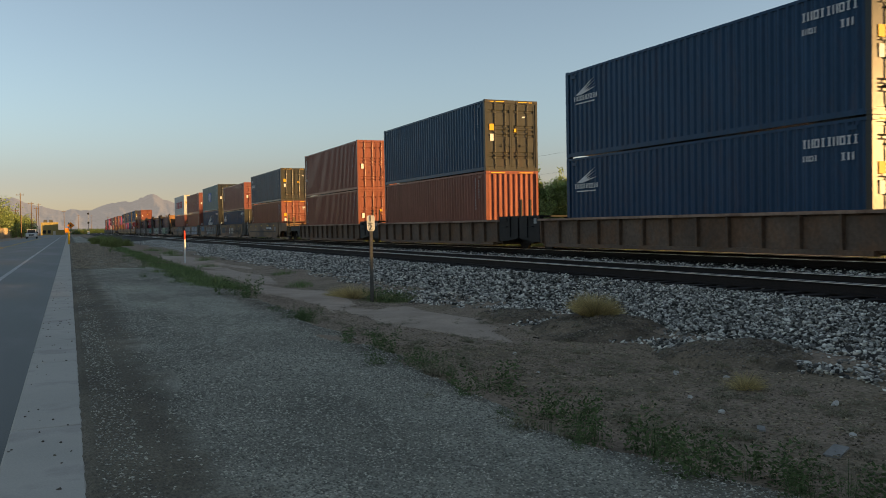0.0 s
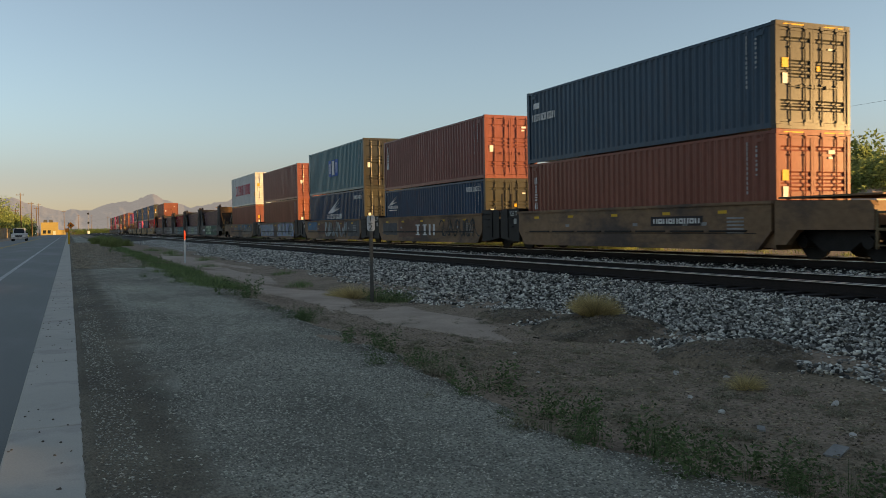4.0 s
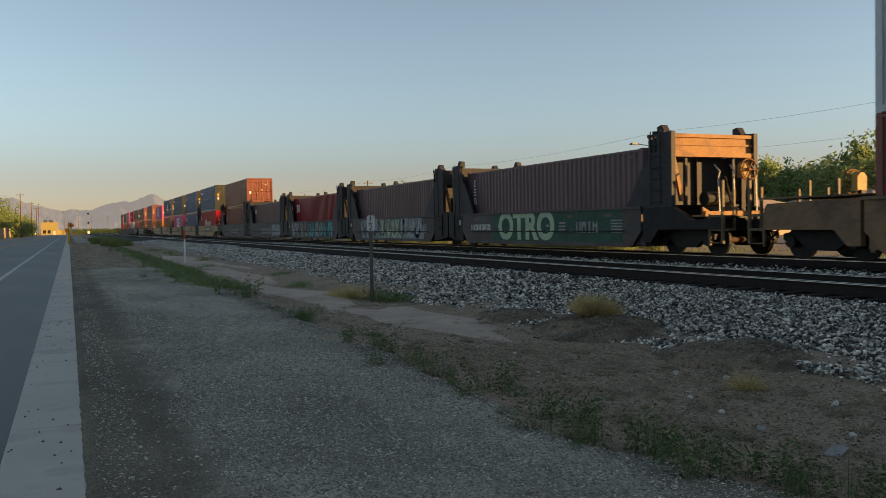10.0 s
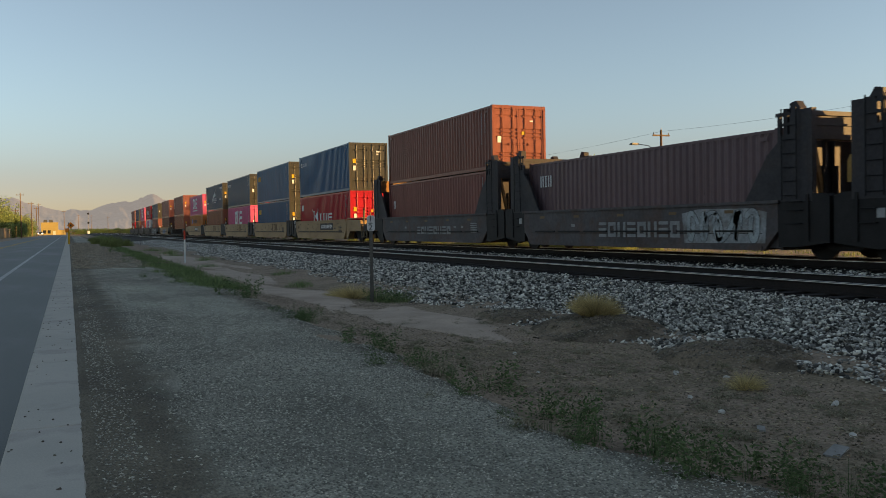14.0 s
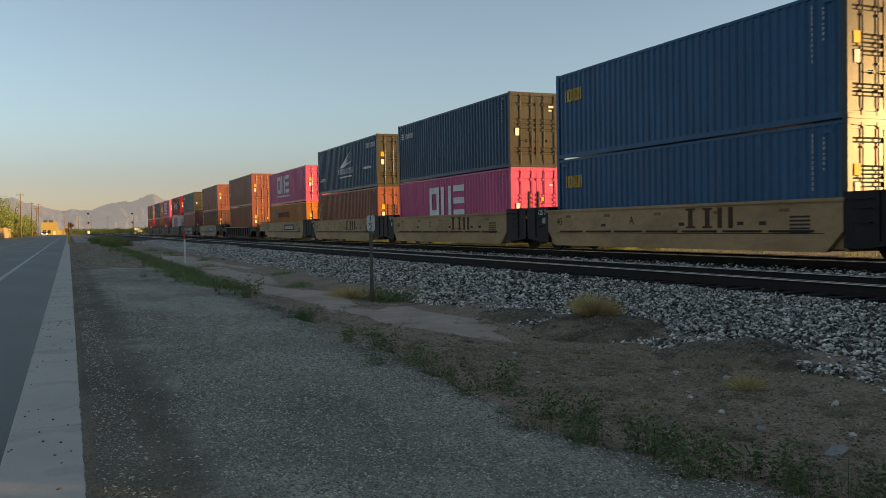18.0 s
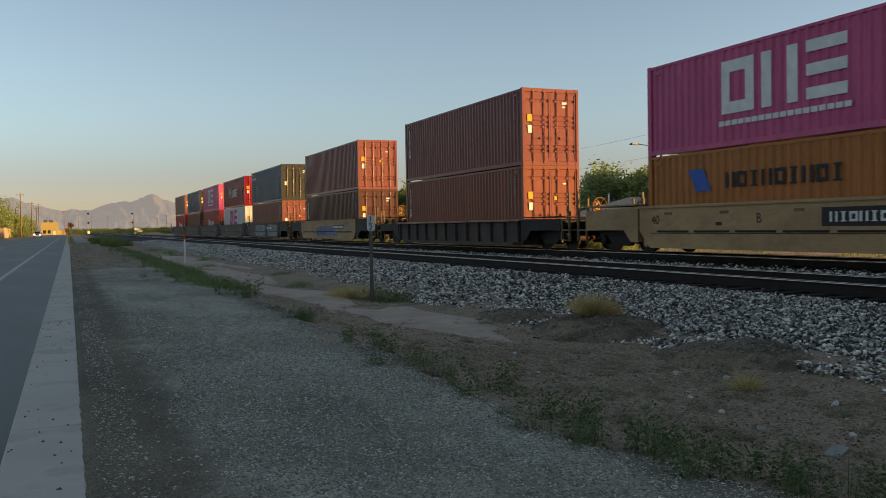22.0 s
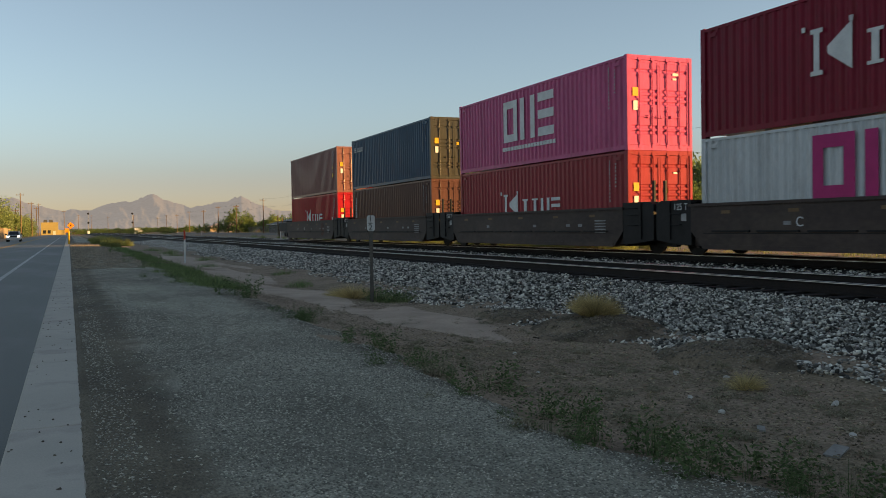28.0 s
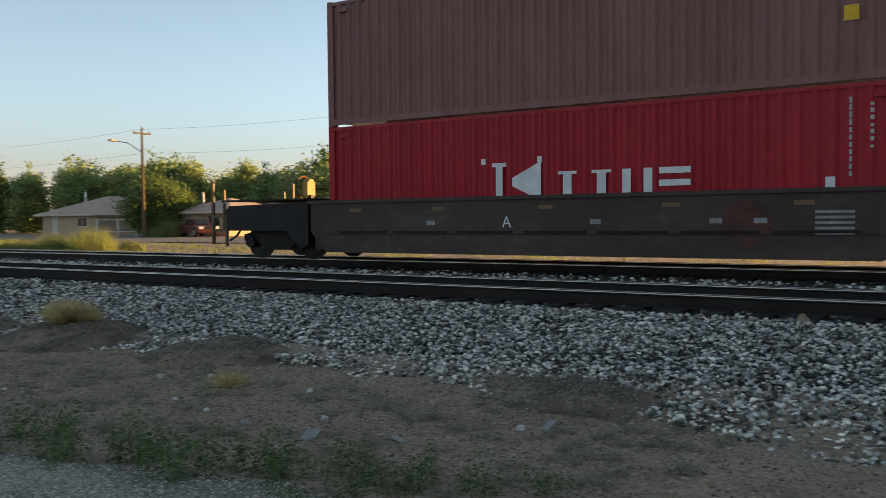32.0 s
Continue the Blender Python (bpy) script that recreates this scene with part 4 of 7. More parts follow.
def mound(x, y, rx, ry, h, label):
    """A low ragged heap whose rim runs out under the stones."""
    n = 56

    def top(a, b):
        px, py = x + a * rx, y + b * ry
        r = math.hypot(a, b) * (1 + 0.45 * noise.noise(Vector((a * 1.7 + x, b * 1.7 + y, 0))))
        base = max(land(px, py), ballast_z(px) if px > 5.6 else -9)
        return px, py, base + h * max(0, 1 - r * r) + 0.012 - 0.16 * max(0, r - 0.72) + 0.028 * noise.fractal(Vector((px * 7, py * 7, 1)), 0.9, 2.0, 4)
    V = [top(i / n * 2.4 - 1.2, j / n * 2.4 - 1.2) for j in range(n + 1) for i in range(n + 1)]
    Q = [(j * (n + 1) + i, j * (n + 1) + i + 1, (j + 1) * (n + 1) + i + 1, (j + 1) * (n + 1) + i) for j in range(n) for i in range(n)]
    tagged(new("dirt_mound", np_mesh("dirt_mound", V, Q, SILT)), label, "dirt", kind="structure")
    P = [top(*(rng.normal(0, 0.55, 2))) for _ in range(1300)]
    scatter("dirt_clods", P, rng.uniform(0.006, 0.02, len(P)), CLOD, "small clods and stones on the dirt mound", "dirt")


mound(6.35, 9.5, 0.85, 1.0, 0.15, "dark silted dirt mound under a dry bush")
mound(6.3, 7.0, 0.7, 0.9, 0.09, "dark silted dirt mound at the ballast foot")
mound(6.1, 11.4, 0.6, 0.85, 0.06, "low dirt mound at the ballast foot")
mound(6.1, 2.9, 0.6, 0.8, 0.07, "dark dirt mound at the ballast foot")
MOUNDS = ((6.35, 9.5, 0.85, 1.0, 0.15), (6.3, 7.0, 0.7, 0.9, 0.09), (6.1, 11.4, 0.6, 0.85, 0.06), (6.1, 2.9, 0.6, 0.8, 0.07))

SAND = mat("pale_sand", (0.41, 0.32, 0.243), 0.95, 0, 0.2, 1.5, 40, 0.006, 50)


def sand(x, y, rx, ry, label):
    n = 30
    V = []
    for j in range(n + 1):
        for i in range(n + 1):
            a, b = i / n * 2.4 - 1.2, j / n * 2.4 - 1.2
            r = math.hypot(a, b) * (1 + 0.5 * noise.noise(Vector((a * 1.6 + x, b * 1.6 + y, 4))))
            V.append((x + a * rx, y + b * ry, land(x + a * rx, y + b * ry) + 0.022 - 0.05 * max(0, r - 0.5) + 0.006 * noise.noise(Vector((a * 14, b * 14, 0)))))
    Q = [(j * (n + 1) + i, j * (n + 1) + i + 1, (j + 1) * (n + 1) + i + 1, (j + 1) * (n + 1) + i) for j in range(n) for i in range(n)]
    tagged(new("sand_patch", np_mesh("sand_patch", V, Q, SAND)), label, "sand", kind="structure")


sand(4.85, 12.2, 0.8, 2.6, "pale sandy wash on the dirt beside the ballast")
sand(4.5, 18.0, 0.75, 3.6, "pale sandy wash on the dirt by the milepost")
sand(4.7, 27.0, 0.7, 5.0, "pale sandy ground beside the ballast")
sand(5.0, 42.0, 0.9, 11.0, "pale sandy ground beside the far ballast")

# ---- plants
GRASS = mat("dusty_green_grass", (0.19, 0.255, 0.105), 0.8, 0, 0.25, 3, 30, island=0.45)
WEED = mat("dusty_green_weed", (0.115, 0.165, 0.07), 0.75, 0, 0.2, 3, 30, island=0.45)
WEEDLIGHT = mat("yellow_green_weed", (0.205, 0.235, 0.085), 0.75, 0, 0.2, 3, 30, island=0.4)
STRAW = mat("dry_straw", (0.56, 0.45, 0.22), 0.8, 0, 0.2, 3, 30, island=0.4)
SCRUB = mat("grey_green_scrub", (0.21, 0.195, 0.125), 0.8, 0, 0.2, 3, 30, island=0.4)
LEAF = mat("tree_leaf", (0.235, 0.295, 0.11), 0.6, 0, 0.2, 0.5, 6, island=0.45)
LEAFDARK = mat("dark_tree_leaf", (0.13, 0.185, 0.06), 0.6, 0, 0.2, 0.5, 6, island=0.4)
for leafy in (WEED, GRASS, WEEDLIGHT, LEAF, LEAFDARK, STRAW):
    # light passes through thin leaves
    nt = leafy.node_tree
    pr, out = nt.nodes["Principled BSDF"], nt.nodes["Material Output"]
    tr, mx = nt.nodes.new("ShaderNodeBsdfTranslucent"), nt.nodes.new("ShaderNodeMixShader")
    mx.inputs[0].default_value = 0.55
    nt.links.new(pr.inputs["Base Color"].links[0].from_socket, tr.inputs["Color"])
    nt.links.new(pr.outputs[0], mx.inputs[1])
    nt.links.new(tr.outputs[0], mx.inputs[2])
    nt.links.new(mx.outputs[0], out.inputs["Surface"])
BARK = mat("grey_brown_bark", (0.11, 0.08, 0.055), 0.9, 0, 0.3, 3, 20, 0.01, 20)


def leaf_cloud(centres, spread, count, size, flat=0.6):
    """Small pointed leaves strewn round centres, as triangles in pairs."""
    c = np.repeat(centres, count, 0)
    p = c + rng.normal(0, 1, c.shape) * np.repeat(spread, count, 0)
    d = rng.normal(0, 1, c.shape)
    d[:, 2] = d[:, 2] * flat
    d /= np.linalg.norm(d, axis=1)[:, None]
    e = np.cross(d, rng.normal(0, 1, c.shape))
    e /= np.linalg.norm(e, axis=1)[:, None]
    s = size * rng.uniform(0.6, 1.3, (len(c), 1))
    V = np.stack([p - d * s, p + e * s * 0.45, p + d * s, p - e * s * 0.45], 1).reshape(-1, 3)
    k = np.arange(len(c))[:, None] * 4
    return V, np.concatenate([k + [[0, 1, 2]], k + [[0, 2, 3]]])


def blades(n, radius, height, lean, width):
    """Grass blades, each three bent strips."""
    a, r = rng.uniform(0, math.tau, n), radius * np.sqrt(rng.uniform(0, 1, n))
    base = np.stack([r * np.cos(a), r * np.sin(a), np.full(n, -0.03)], 1)
    way = np.stack([np.cos(a + rng.normal(0, 0.6, n)), np.sin(a + rng.normal(0, 0.6, n)), np.zeros(n)], 1) * (lean * rng.uniform(0.2, 1.2, (n, 1)))
    h = (height * rng.uniform(0.35, 1.15, n) * (1 - 0.65 * (r / radius) ** 2))[:, None]
    side = np.cross(way + 1e-3, (0, 0, 1.0))
    side = side / (np.linalg.norm(side, axis=1)[:, None] + 1e-6) * width
    up = np.array([[0, 0, 1.0]])
    p1, p2, p3 = base + way * 0.15 * h + up * h * 0.45, base + way * 0.5 * h + up * h * 0.8, base + way * h + up * h * 0.95
    V = np.stack([base - side, base + side, p1 - side * 0.8, p1 + side * 0.8, p2 - side * 0.5, p2 + side * 0.5, p3], 1).reshape(-1, 3)
    k = np.arange(n)[:, None] * 7
    T = np.concatenate([k + [t] for t in ((0, 1, 3), (0, 3, 2), (2, 3, 5), (2, 5, 4), (4, 5, 6))])
    return V, T


def fan(n, core, reach, width):
    """Fine stalks that spread from a small root into a dome, drooping at the tips."""
    a, e = rng.uniform(0, math.tau, n), np.arcsin(rng.uniform(0.3, 1, n))
    d = np.stack([np.cos(a) * np.cos(e), np.sin(a) * np.cos(e), np.sin(e)], 1)
    r = core * np.sqrt(rng.uniform(0, 1, n))[:, None]
    base = np.concatenate([d[:, :2], np.zeros((n, 1))], 1) * r
    base[:, 2] = -0.03
    l = (reach * rng.uniform(0.55, 1.1, n))[:, None]
    side = np.cross(d, rng.normal(0, 1, (n, 3)))
    side = side / (np.linalg.norm(side, axis=1)[:, None] + 1e-6) * width
    bend = np.stack([np.cos(a), np.sin(a), np.full(n, -0.5)], 1) * l * 0.18 + rng.normal(0, 0.012, (n, 3))
    p1, p2 = base + d * l * 0.55, base + d * l * 0.85 + bend * 0.5
    p3 = base + d * l + bend
    V = np.stack([base - side, base + side, p1 - side * 0.8, p1 + side * 0.8, p2 - side * 0.5, p2 + side * 0.5, p3], 1).reshape(-1, 3)
    k = np.arange(n)[:, None] * 7
    return V, np.concatenate([k + [t] for t in ((0, 1, 3), (0, 3, 2), (2, 3, 5), (2, 5, 4), (4, 5, 6))])


def joined(*parts):
    vs, ts, o = [], [], 0
    for V, T in parts:
        vs.append(V)
        ts.append(T + o)
        o += len(V)
    return np.concatenate(vs), np.concatenate(ts)


def weed_meshes(kind, n):
    out = []
    for i in range(n):
        if kind == "weed":
            stems = [rng.normal(0, 0.13, 3) * (1, 1, 0) for _ in range(8)]
            pts = np.array([s * (1 + 1.3 * z) + (0, 0, z) for s in stems for z in np.linspace(0.03, rng.uniform(0.2, 0.42), 7)])
            V, T = joined(leaf_cloud(pts, np.full((len(pts), 3), 0.04), 6, 0.027), blades(26, 0.12, 0.45, 0.5, 0.003))
            m = WEED
        elif kind == "straw":
            V, T = fan(700, 0.1, 0.36, 0.0025)
            m = STRAW
        elif kind == "grass":
            V, T = joined(blades(210, 0.34, 0.2, 0.9, 0.0035), blades(150, 0.42, 0.12, 1.4, 0.003))
            m = GRASS
        elif kind == "scrub":
            V, T = joined(blades(130, 0.25, 0.2, 1.1, 0.004), leaf_cloud(rng.normal(0, 0.13, (24, 3)) * (1, 1, 0.4) + (0, 0, 0.08), np.full((24, 3), 0.05), 7, 0.024))
            m = SCRUB
        else:
            V, T = joined(blades(620, 0.7, 1.0, 0.6, 0.008), leaf_cloud(rng.normal(0, 0.3, (50, 3)) * (1, 1, 0.6) + (0, 0, 0.38), np.full((50, 3), 0.12), 9, 0.02))
            m = WEEDLIGHT
        out.append(np_mesh(kind, V, T, m))
    return out


WEEDS = {k: weed_meshes(k, 3) for k in ("weed", "straw", "grass", "scrub", "tall")}
COUNT = [0]


def plant(kind, name, x, y, size, label, z=None, group="", tall=1.0):
    COUNT[0] += 1
    ob = new(name, WEEDS[kind][COUNT[0] % 3])
    ob.matrix_world = Matrix.Translation((x, y, land(x, y) if z is None else z)) @ pose(0, 0, 0, 0, 0, COUNT[0] * 77 % 360) @ Matrix.Diagonal((size, size, size * tall, 1))
    return tagged(ob, label, "weed", group)


# weeds along the edge of the gravel: a broken strip of clumps
i = 0
while i < 64:
    y = 1.6 + 12.5 * float(rng.uniform(0, 1)) ** 1.7
    dense = 0.4 + 1.1 * noise.noise(Vector((1.7, y / 0.9, 0)))
    if rng.uniform(0, 1) > dense:
        continue
    i += 1
    x = 2.68 + 0.04 * y + 0.16 * noise.noise(Vector((9.1, y / 0.7, 0))) + float(rng.normal(0, 0.17))
    if i % 3:
        plant("weed", "weed", x, y, float(rng.uniform(0.22, 0.5)), "dusty green leafy weed at the gravel edge", group="roadside weeds", tall=float(rng.uniform(0.6, 1.0)))
    else:
        plant("scrub", "scrub_tuft", x, y, float(rng.uniform(0.3, 0.6)), "low grey-green scrub tuft at the gravel edge", group="roadside scrub")
for x, y, s in ((3.05, 8.7, 0.7), (3.15, 9.0, 0.5), (3.14, 6.35, 0.85), (3.05, 5.2, 0.75), (3.2, 5.0, 0.7), (2.95, 4.4, 0.7), (3.1, 4.05, 0.75), (2.95, 3.5, 0.8)):
    plant("weed", "weed", x - 0.05, y, s * 0.78, "dusty green leafy weed at the gravel edge", group="roadside weeds", tall=1.0)
for x, y, s in ((2.95, 3.6, 0.75), (3.2, 3.48, 0.9), (3.25, 3.15, 0.7), (3.5, 3.1, 0.8), (3.5, 2.8, 0.6), (3.48, 2.55, 0.75), (3.8, 2.6, 0.6), (3.7, 2.2, 0.7), (3.9, 1.95, 0.6), (3.3, 3.9, 0.6), (3.05, 4.05, 0.8), (3.35, 3.3, 0.6), (3.6, 2.95, 0.5), (3.3, 2.7, 0.6)):
    plant("weed", "weed", x, y, s * 0.66, "dusty green leafy weed on the dirt beside the gravel", group="roadside weeds", tall=0.95)
for i in range(190):
    plant("scrub", "scrub_tuft", float(rng.uniform(3.4, 5.7)), 1.5 + 11 * float(rng.uniform(0, 1)) ** 1.5, float(rng.uniform(0.15, 0.42)), "thin dry scrub tuft on the dirt", group="dirt scrub", tall=0.6)
for i in range(230):
    y = 19.8 + 52 * float(rng.uniform(0, 1)) ** 1.3
    plant("grass", "grass_clump", 2.85 + float(rng.normal(0.15, 0.26)) + 0.006 * y, y, float(rng.uniform(0.7, 1.35)), "green grass and weed clump beside the shoulder", group="roadside grass")
for i in range(34):
    plant("tall", "grass_clump", 2.9 + float(rng.normal(0.1, 0.45)), 22 + 40 * float(rng.uniform(0, 1)) ** 1.2, float(rng.uniform(0.35, 0.6)), "leafy weed among the roadside grass", group="roadside grass").data = WEEDS["weed"][i % 3]
for x, y, s in ((3.0, 17.2, 1.0), (3.25, 17.7, 0.85), (3.1, 16.6, 0.7)):
    plant("weed", "weed", x, y, s, "dusty green leafy weed at the gravel edge", group="roadside weeds")
for x, y, s in ((5.5, 54, 2.2), (5.3, 50, 1.8), (5.2, 21, 1.2), (5.4, 21.6, 1.0), (5.8, 41, 1.6), (6.0, 26, 1.2), (4.9, 34, 1.3), (5.2, 62, 2.4)):
    plant("grass", "grass_clump", x, y, s, "green grass clump on the dirt strip", group="dirt strip grass")
for i in range(26):
    plant("tall", "weed_bush", float(rng.uniform(2.4, 5.2)), float(rng.uniform(72, 125)), float(rng.uniform(0.6, 1.1)), "yellow-green weed bush beside the far shoulder", group="far roadside weeds")
plant("straw", "dry_grass_tuft", 5.2, 16.6, 1.1, "dry straw grass tuft by the milepost")
plant("straw", "dry_grass_tuft", 5.0, 16.9, 0.8, "dry straw grass tuft by the milepost")
for x, y, k in ((5.62, 15.9, 1.5), (5.95, 15.7, 1.3), (5.5, 16.2, 1.1)):
    plant("weed", "weed", x, y, k * 0.75, "green leafy weed clump by the milepost", group="milepost weeds", tall=0.7)
plant("grass", "grass_clump", 5.62, 15.9, 1.5, "green grass clump by the milepost")
plant("grass", "grass_clump", 5.85, 15.6, 1.2, "green grass clump by the milepost")
V, T = joined(fan(3600, 0.16, 0.50, 0.0026), fan(1300, 0.26, 0.30, 0.0026))
ob = new("dry_bush", np_mesh("dry_bush", V, T, STRAW))
ob.matrix_world = Matrix.Translation((6.38, 9.72, 0.01)) @ pose(0, 0, 0, 3, 8, 30) @ Matrix.Diagonal((0.68, 0.68, 0.78, 1))
tagged(ob, "rounded dry yellow grass bush on a dirt mound", "bush")
for mx, my, rx, ry, h in MOUNDS:
    for i in range(16):
        a, r = i * 2.4, math.sqrt((i + 0.5) / 16)
        px, py = mx + rx * 0.9 * r * math.cos(a), my + ry * 0.9 * r * math.sin(a)
        plant("scrub", "scrub_tuft", px, py, 0.22 + 0.16 * ((i * 7) % 5) / 5, "thin dry scrub tuft on a dirt mound", z=max(land(px, py), ballast_z(px)) + h * (1 - r * r) - 0.005, group="mound scrub", tall=0.7)
plant("straw", "dry_grass_tuft", 5.25, 5.7, 0.55, "small dry straw tuft on the dirt")
for i in range(60):
    y = float(rng.uniform(33, 66))
    high = 0.55 + 0.35 * noise.noise(Vector((0.4, y / 3.5, 0))) + float(rng.uniform(-0.1, 0.15))
    plant("tall", "tall_weed", float(rng.uniform(21.6, 27)), y, max(0.3, high), "yellow-green weed beyond the tracks", group="weeds beyond the tracks")
for i in range(44):
    plant("tall", "tall_weed", float(rng.uniform(21.5, 28)), 64 + 56 * float(rng.uniform(0, 1)) ** 1.8, float(rng.uniform(0.35, 0.8)), "yellow-green weed beyond the tracks", group="weeds beyond the tracks")
for i in range(14):
    f = i / 13
    plant("tall", "tall_weed", 23.6 + float(rng.uniform(-0.8, 0.8)), 33.4 + 7.5 * f, (1.35 - 0.75 * f) * float(rng.uniform(0.85, 1.1)), "tall bushy weed beyond the tracks", group="weeds beyond the tracks")

V, T = joined(*[(V + (float(rng.uniform(20.6, 33)), y, 0.0), T) for y in 70 * rng.uniform(0, 1, 420) for V, T in [blades(34, 0.55, float(rng.uniform(0.18, 0.42)), 0.8, 0.011)]])
V[:, 2] += ground_z(24)
tagged(new("verge_grass", np_mesh("verge_grass", V, T, WEEDLIGHT)), "sparse yellow-green grass on the ground beyond the tracks", "grass", kind="stuff")


def crown(height, wide, clumps, leaves, size, base=0.12):
    """A ragged crown: clumps on an uneven dome, each a cloud of leaves."""
    c = rng.normal(0, 1, (clumps, 3))
    c *= (rng.uniform(0.45, 1.0, (clumps, 1)) ** 0.6) / np.linalg.norm(c, axis=1)[:, None]
    c[:, :2] *= wide * rng.uniform(0.75, 1.2, (clumps, 1))
    c[:, 2] = height * (base + (1 - base) * (c[:, 2] * 0.5 + 0.48)) * rng.uniform(0.85, 1.08, clumps)
    return leaf_cloud(c, np.full((clumps, 3), 0.10 * wide + 0.12), leaves, size)


def tree_model(name, height, wide, leaf, label, clumps=170, leaves=40, size=0.22, base=0.02):
    t = thing(name, label, "tree")
    b = bmesh.new()
    rod(b, (0, 0, -0.2), (0.1, 0, height * 0.35), 0.17, 9, 0.12)
    for i in range(6):
        a = i * 1.05 + rng.uniform(0, 0.5)
        m = Vector((0.1 + math.cos(a) * wide * 0.3, math.sin(a) * wide * 0.3, height * rng.uniform(0.45, 0.6)))
        rod(b, (0.1, 0, height * rng.uniform(0.2, 0.35)), m, 0.09, 6, 0.06)
        rod(b, m, (math.cos(a) * wide * 0.7, math.sin(a) * wide * 0.7, height * rng.uniform(0.65, 0.9)), 0.06, 5, 0.02)
    part("trunk", b, BARK, t)
    part("crown", np_mesh("crown", *crown(height * 1.08, wide, clumps, leaves, size, base), leaf), leaf, t)
    return t


MODELS = [tree_model("tree", 8.2, 3.4, LEAF, "leafy green tree in the row behind the street"), tree_model("tree", 7.3, 2.8, LEAF, "leafy green tree in the row behind the street"),
          tree_model("tree", 9.2, 3.4, LEAF, "tall leafy tree in the row behind the street", 150), tree_model("tree", 6.6, 3.0, LEAFDARK, "dark green tree in the row behind the street"),
          tree_model("tree", 8.0, 2.4, LEAF, "ragged upright tree in the row behind the street", 100)]
ROW = [(63 + 2.0 * math.sin(i * 2.1), 84 + i * 3.3 + math.sin(i * 5.3)) for i in range(46)] + [(68 + 1.5 * math.sin(i * 1.7), 56 + i * 3.6 + math.sin(i * 3.3)) for i in range(10)]
ROW += [(72.5 + 1.6 * math.sin(i * 2.9), 60 + i * 3.7 + math.sin(i * 4.3)) for i in range(14)]
ROW += [(75 + 2 * math.sin(i * 2.3), 52 + i * 5.0) for i in range(8)] + [(64.5, 58)] + [(60 + 4 * math.sin(i * 1.3), 240 + i * 7.0) for i in range(10)]
HEIGHTS = (8.2, 7.3, 9.2, 6.6, 8.0)
for i, (x, y) in enumerate(ROW):
    src = i if i < 5 else (i * 7 + i // 3) % 5
    tall = 7.3 + 0.6 * math.sin(i * 9.7) + 0.5 * math.sin(i * 0.6)
    if y > 238:
        tall = 4.0 + 0.7 * math.sin(i * 3.0)
    if x < 66 and y < 80:
        tall = 7.4
    k = 0.95 + 0.15 * math.sin(i * 4.1)
    m = pose(x, y, -0.05, 0, 0, i * 67 % 360) @ Matrix.Diagonal((k, k, tall / HEIGHTS[src], 1))
    if i < 5:
        MODELS[src].matrix_world = m
    else:
        tagged(copy_thing(MODELS[src], m), group="row of trees behind the street")
FARTREE = tree_model("far_tree", 6.0, 3.4, LEAFDARK, "distant dark tree on the plain", 40, 30, 0.3, 0.05)
FARTREE.matrix_world = pose(53, 300, 0)
FARTREE["group"] = "distant trees"
for i in range(64):
    y = 300 + i * 9 + 20 * math.sin(i)
    x = 52 + abs(math.sin(i * 12.9)) * (25 + y * 0.16) if i % 4 else 30 + 10 * math.sin(i)
    copy_thing(FARTREE, pose(x, y, -0.3, 0, 0, i * 50 % 360) @ Matrix.Diagonal((1.0, 1.0, 0.62 if i % 4 else 0.4, 1)))
for i, (x, y, k) in enumerate(((51.5, 288, 1.0), (49.2, 294, 0.72), (54.5, 293, 0.8), (58, 266, 0.72), (62.5, 268, 0.66), (43, 300, 0.42), (39.5, 296, 0.36), (46.2, 298, 0.5), (66, 272, 0.72))):
    copy_thing(FARTREE, pose(x, y, -0.1, 0, 0, i * 80) @ Matrix.Diagonal((k * 1.15, k * 1.15, k * 1.25, 1)))
LEFTTREE = tree_model("tree", 9.0, 4.5, LEAF, "sunlit green tree beside the road", 80, 50, 0.25)
LEFTTREE.matrix_world = pose(-16.5, 228, 0)
for i, (x, y) in enumerate(((-21, 226), (-14.8, 240), (-17, 250), (-13, 262), (-15, 285), (-12.5, 300), (-14, 320))):
    copy_thing(LEFTTREE if i < 3 else MODELS[i % 3], pose(x, y, -0.3 - 0.3 * i, 0, 0, i * 70))
for i in range(7):
    copy_thing(FARTREE, pose(2 + i * 2.2, 420 + i * 17, -0.3, 0, 0, i * 50) @ Matrix.Diagonal((1, 1, 0.45, 1)))
for i in range(30):
    copy_thing(FARTREE, pose(14 + i * 2.3 + 2 * math.sin(i * 2.7), 560 + 40 * math.sin(i * 1.9), -0.2, 0, 0, i * 50) @ Matrix.Diagonal((1.3, 1.3, 0.35 + 0.15 * abs(math.sin(i * 5.1)), 1)))
shrub = tree_model("round_tree", 4.5, 2.9, LEAFDARK, "dense dark clipped round tree beside the house", 260, 90, 0.12, 0.05)
shrub.matrix_world = pose(49.6, 62.4, 0)

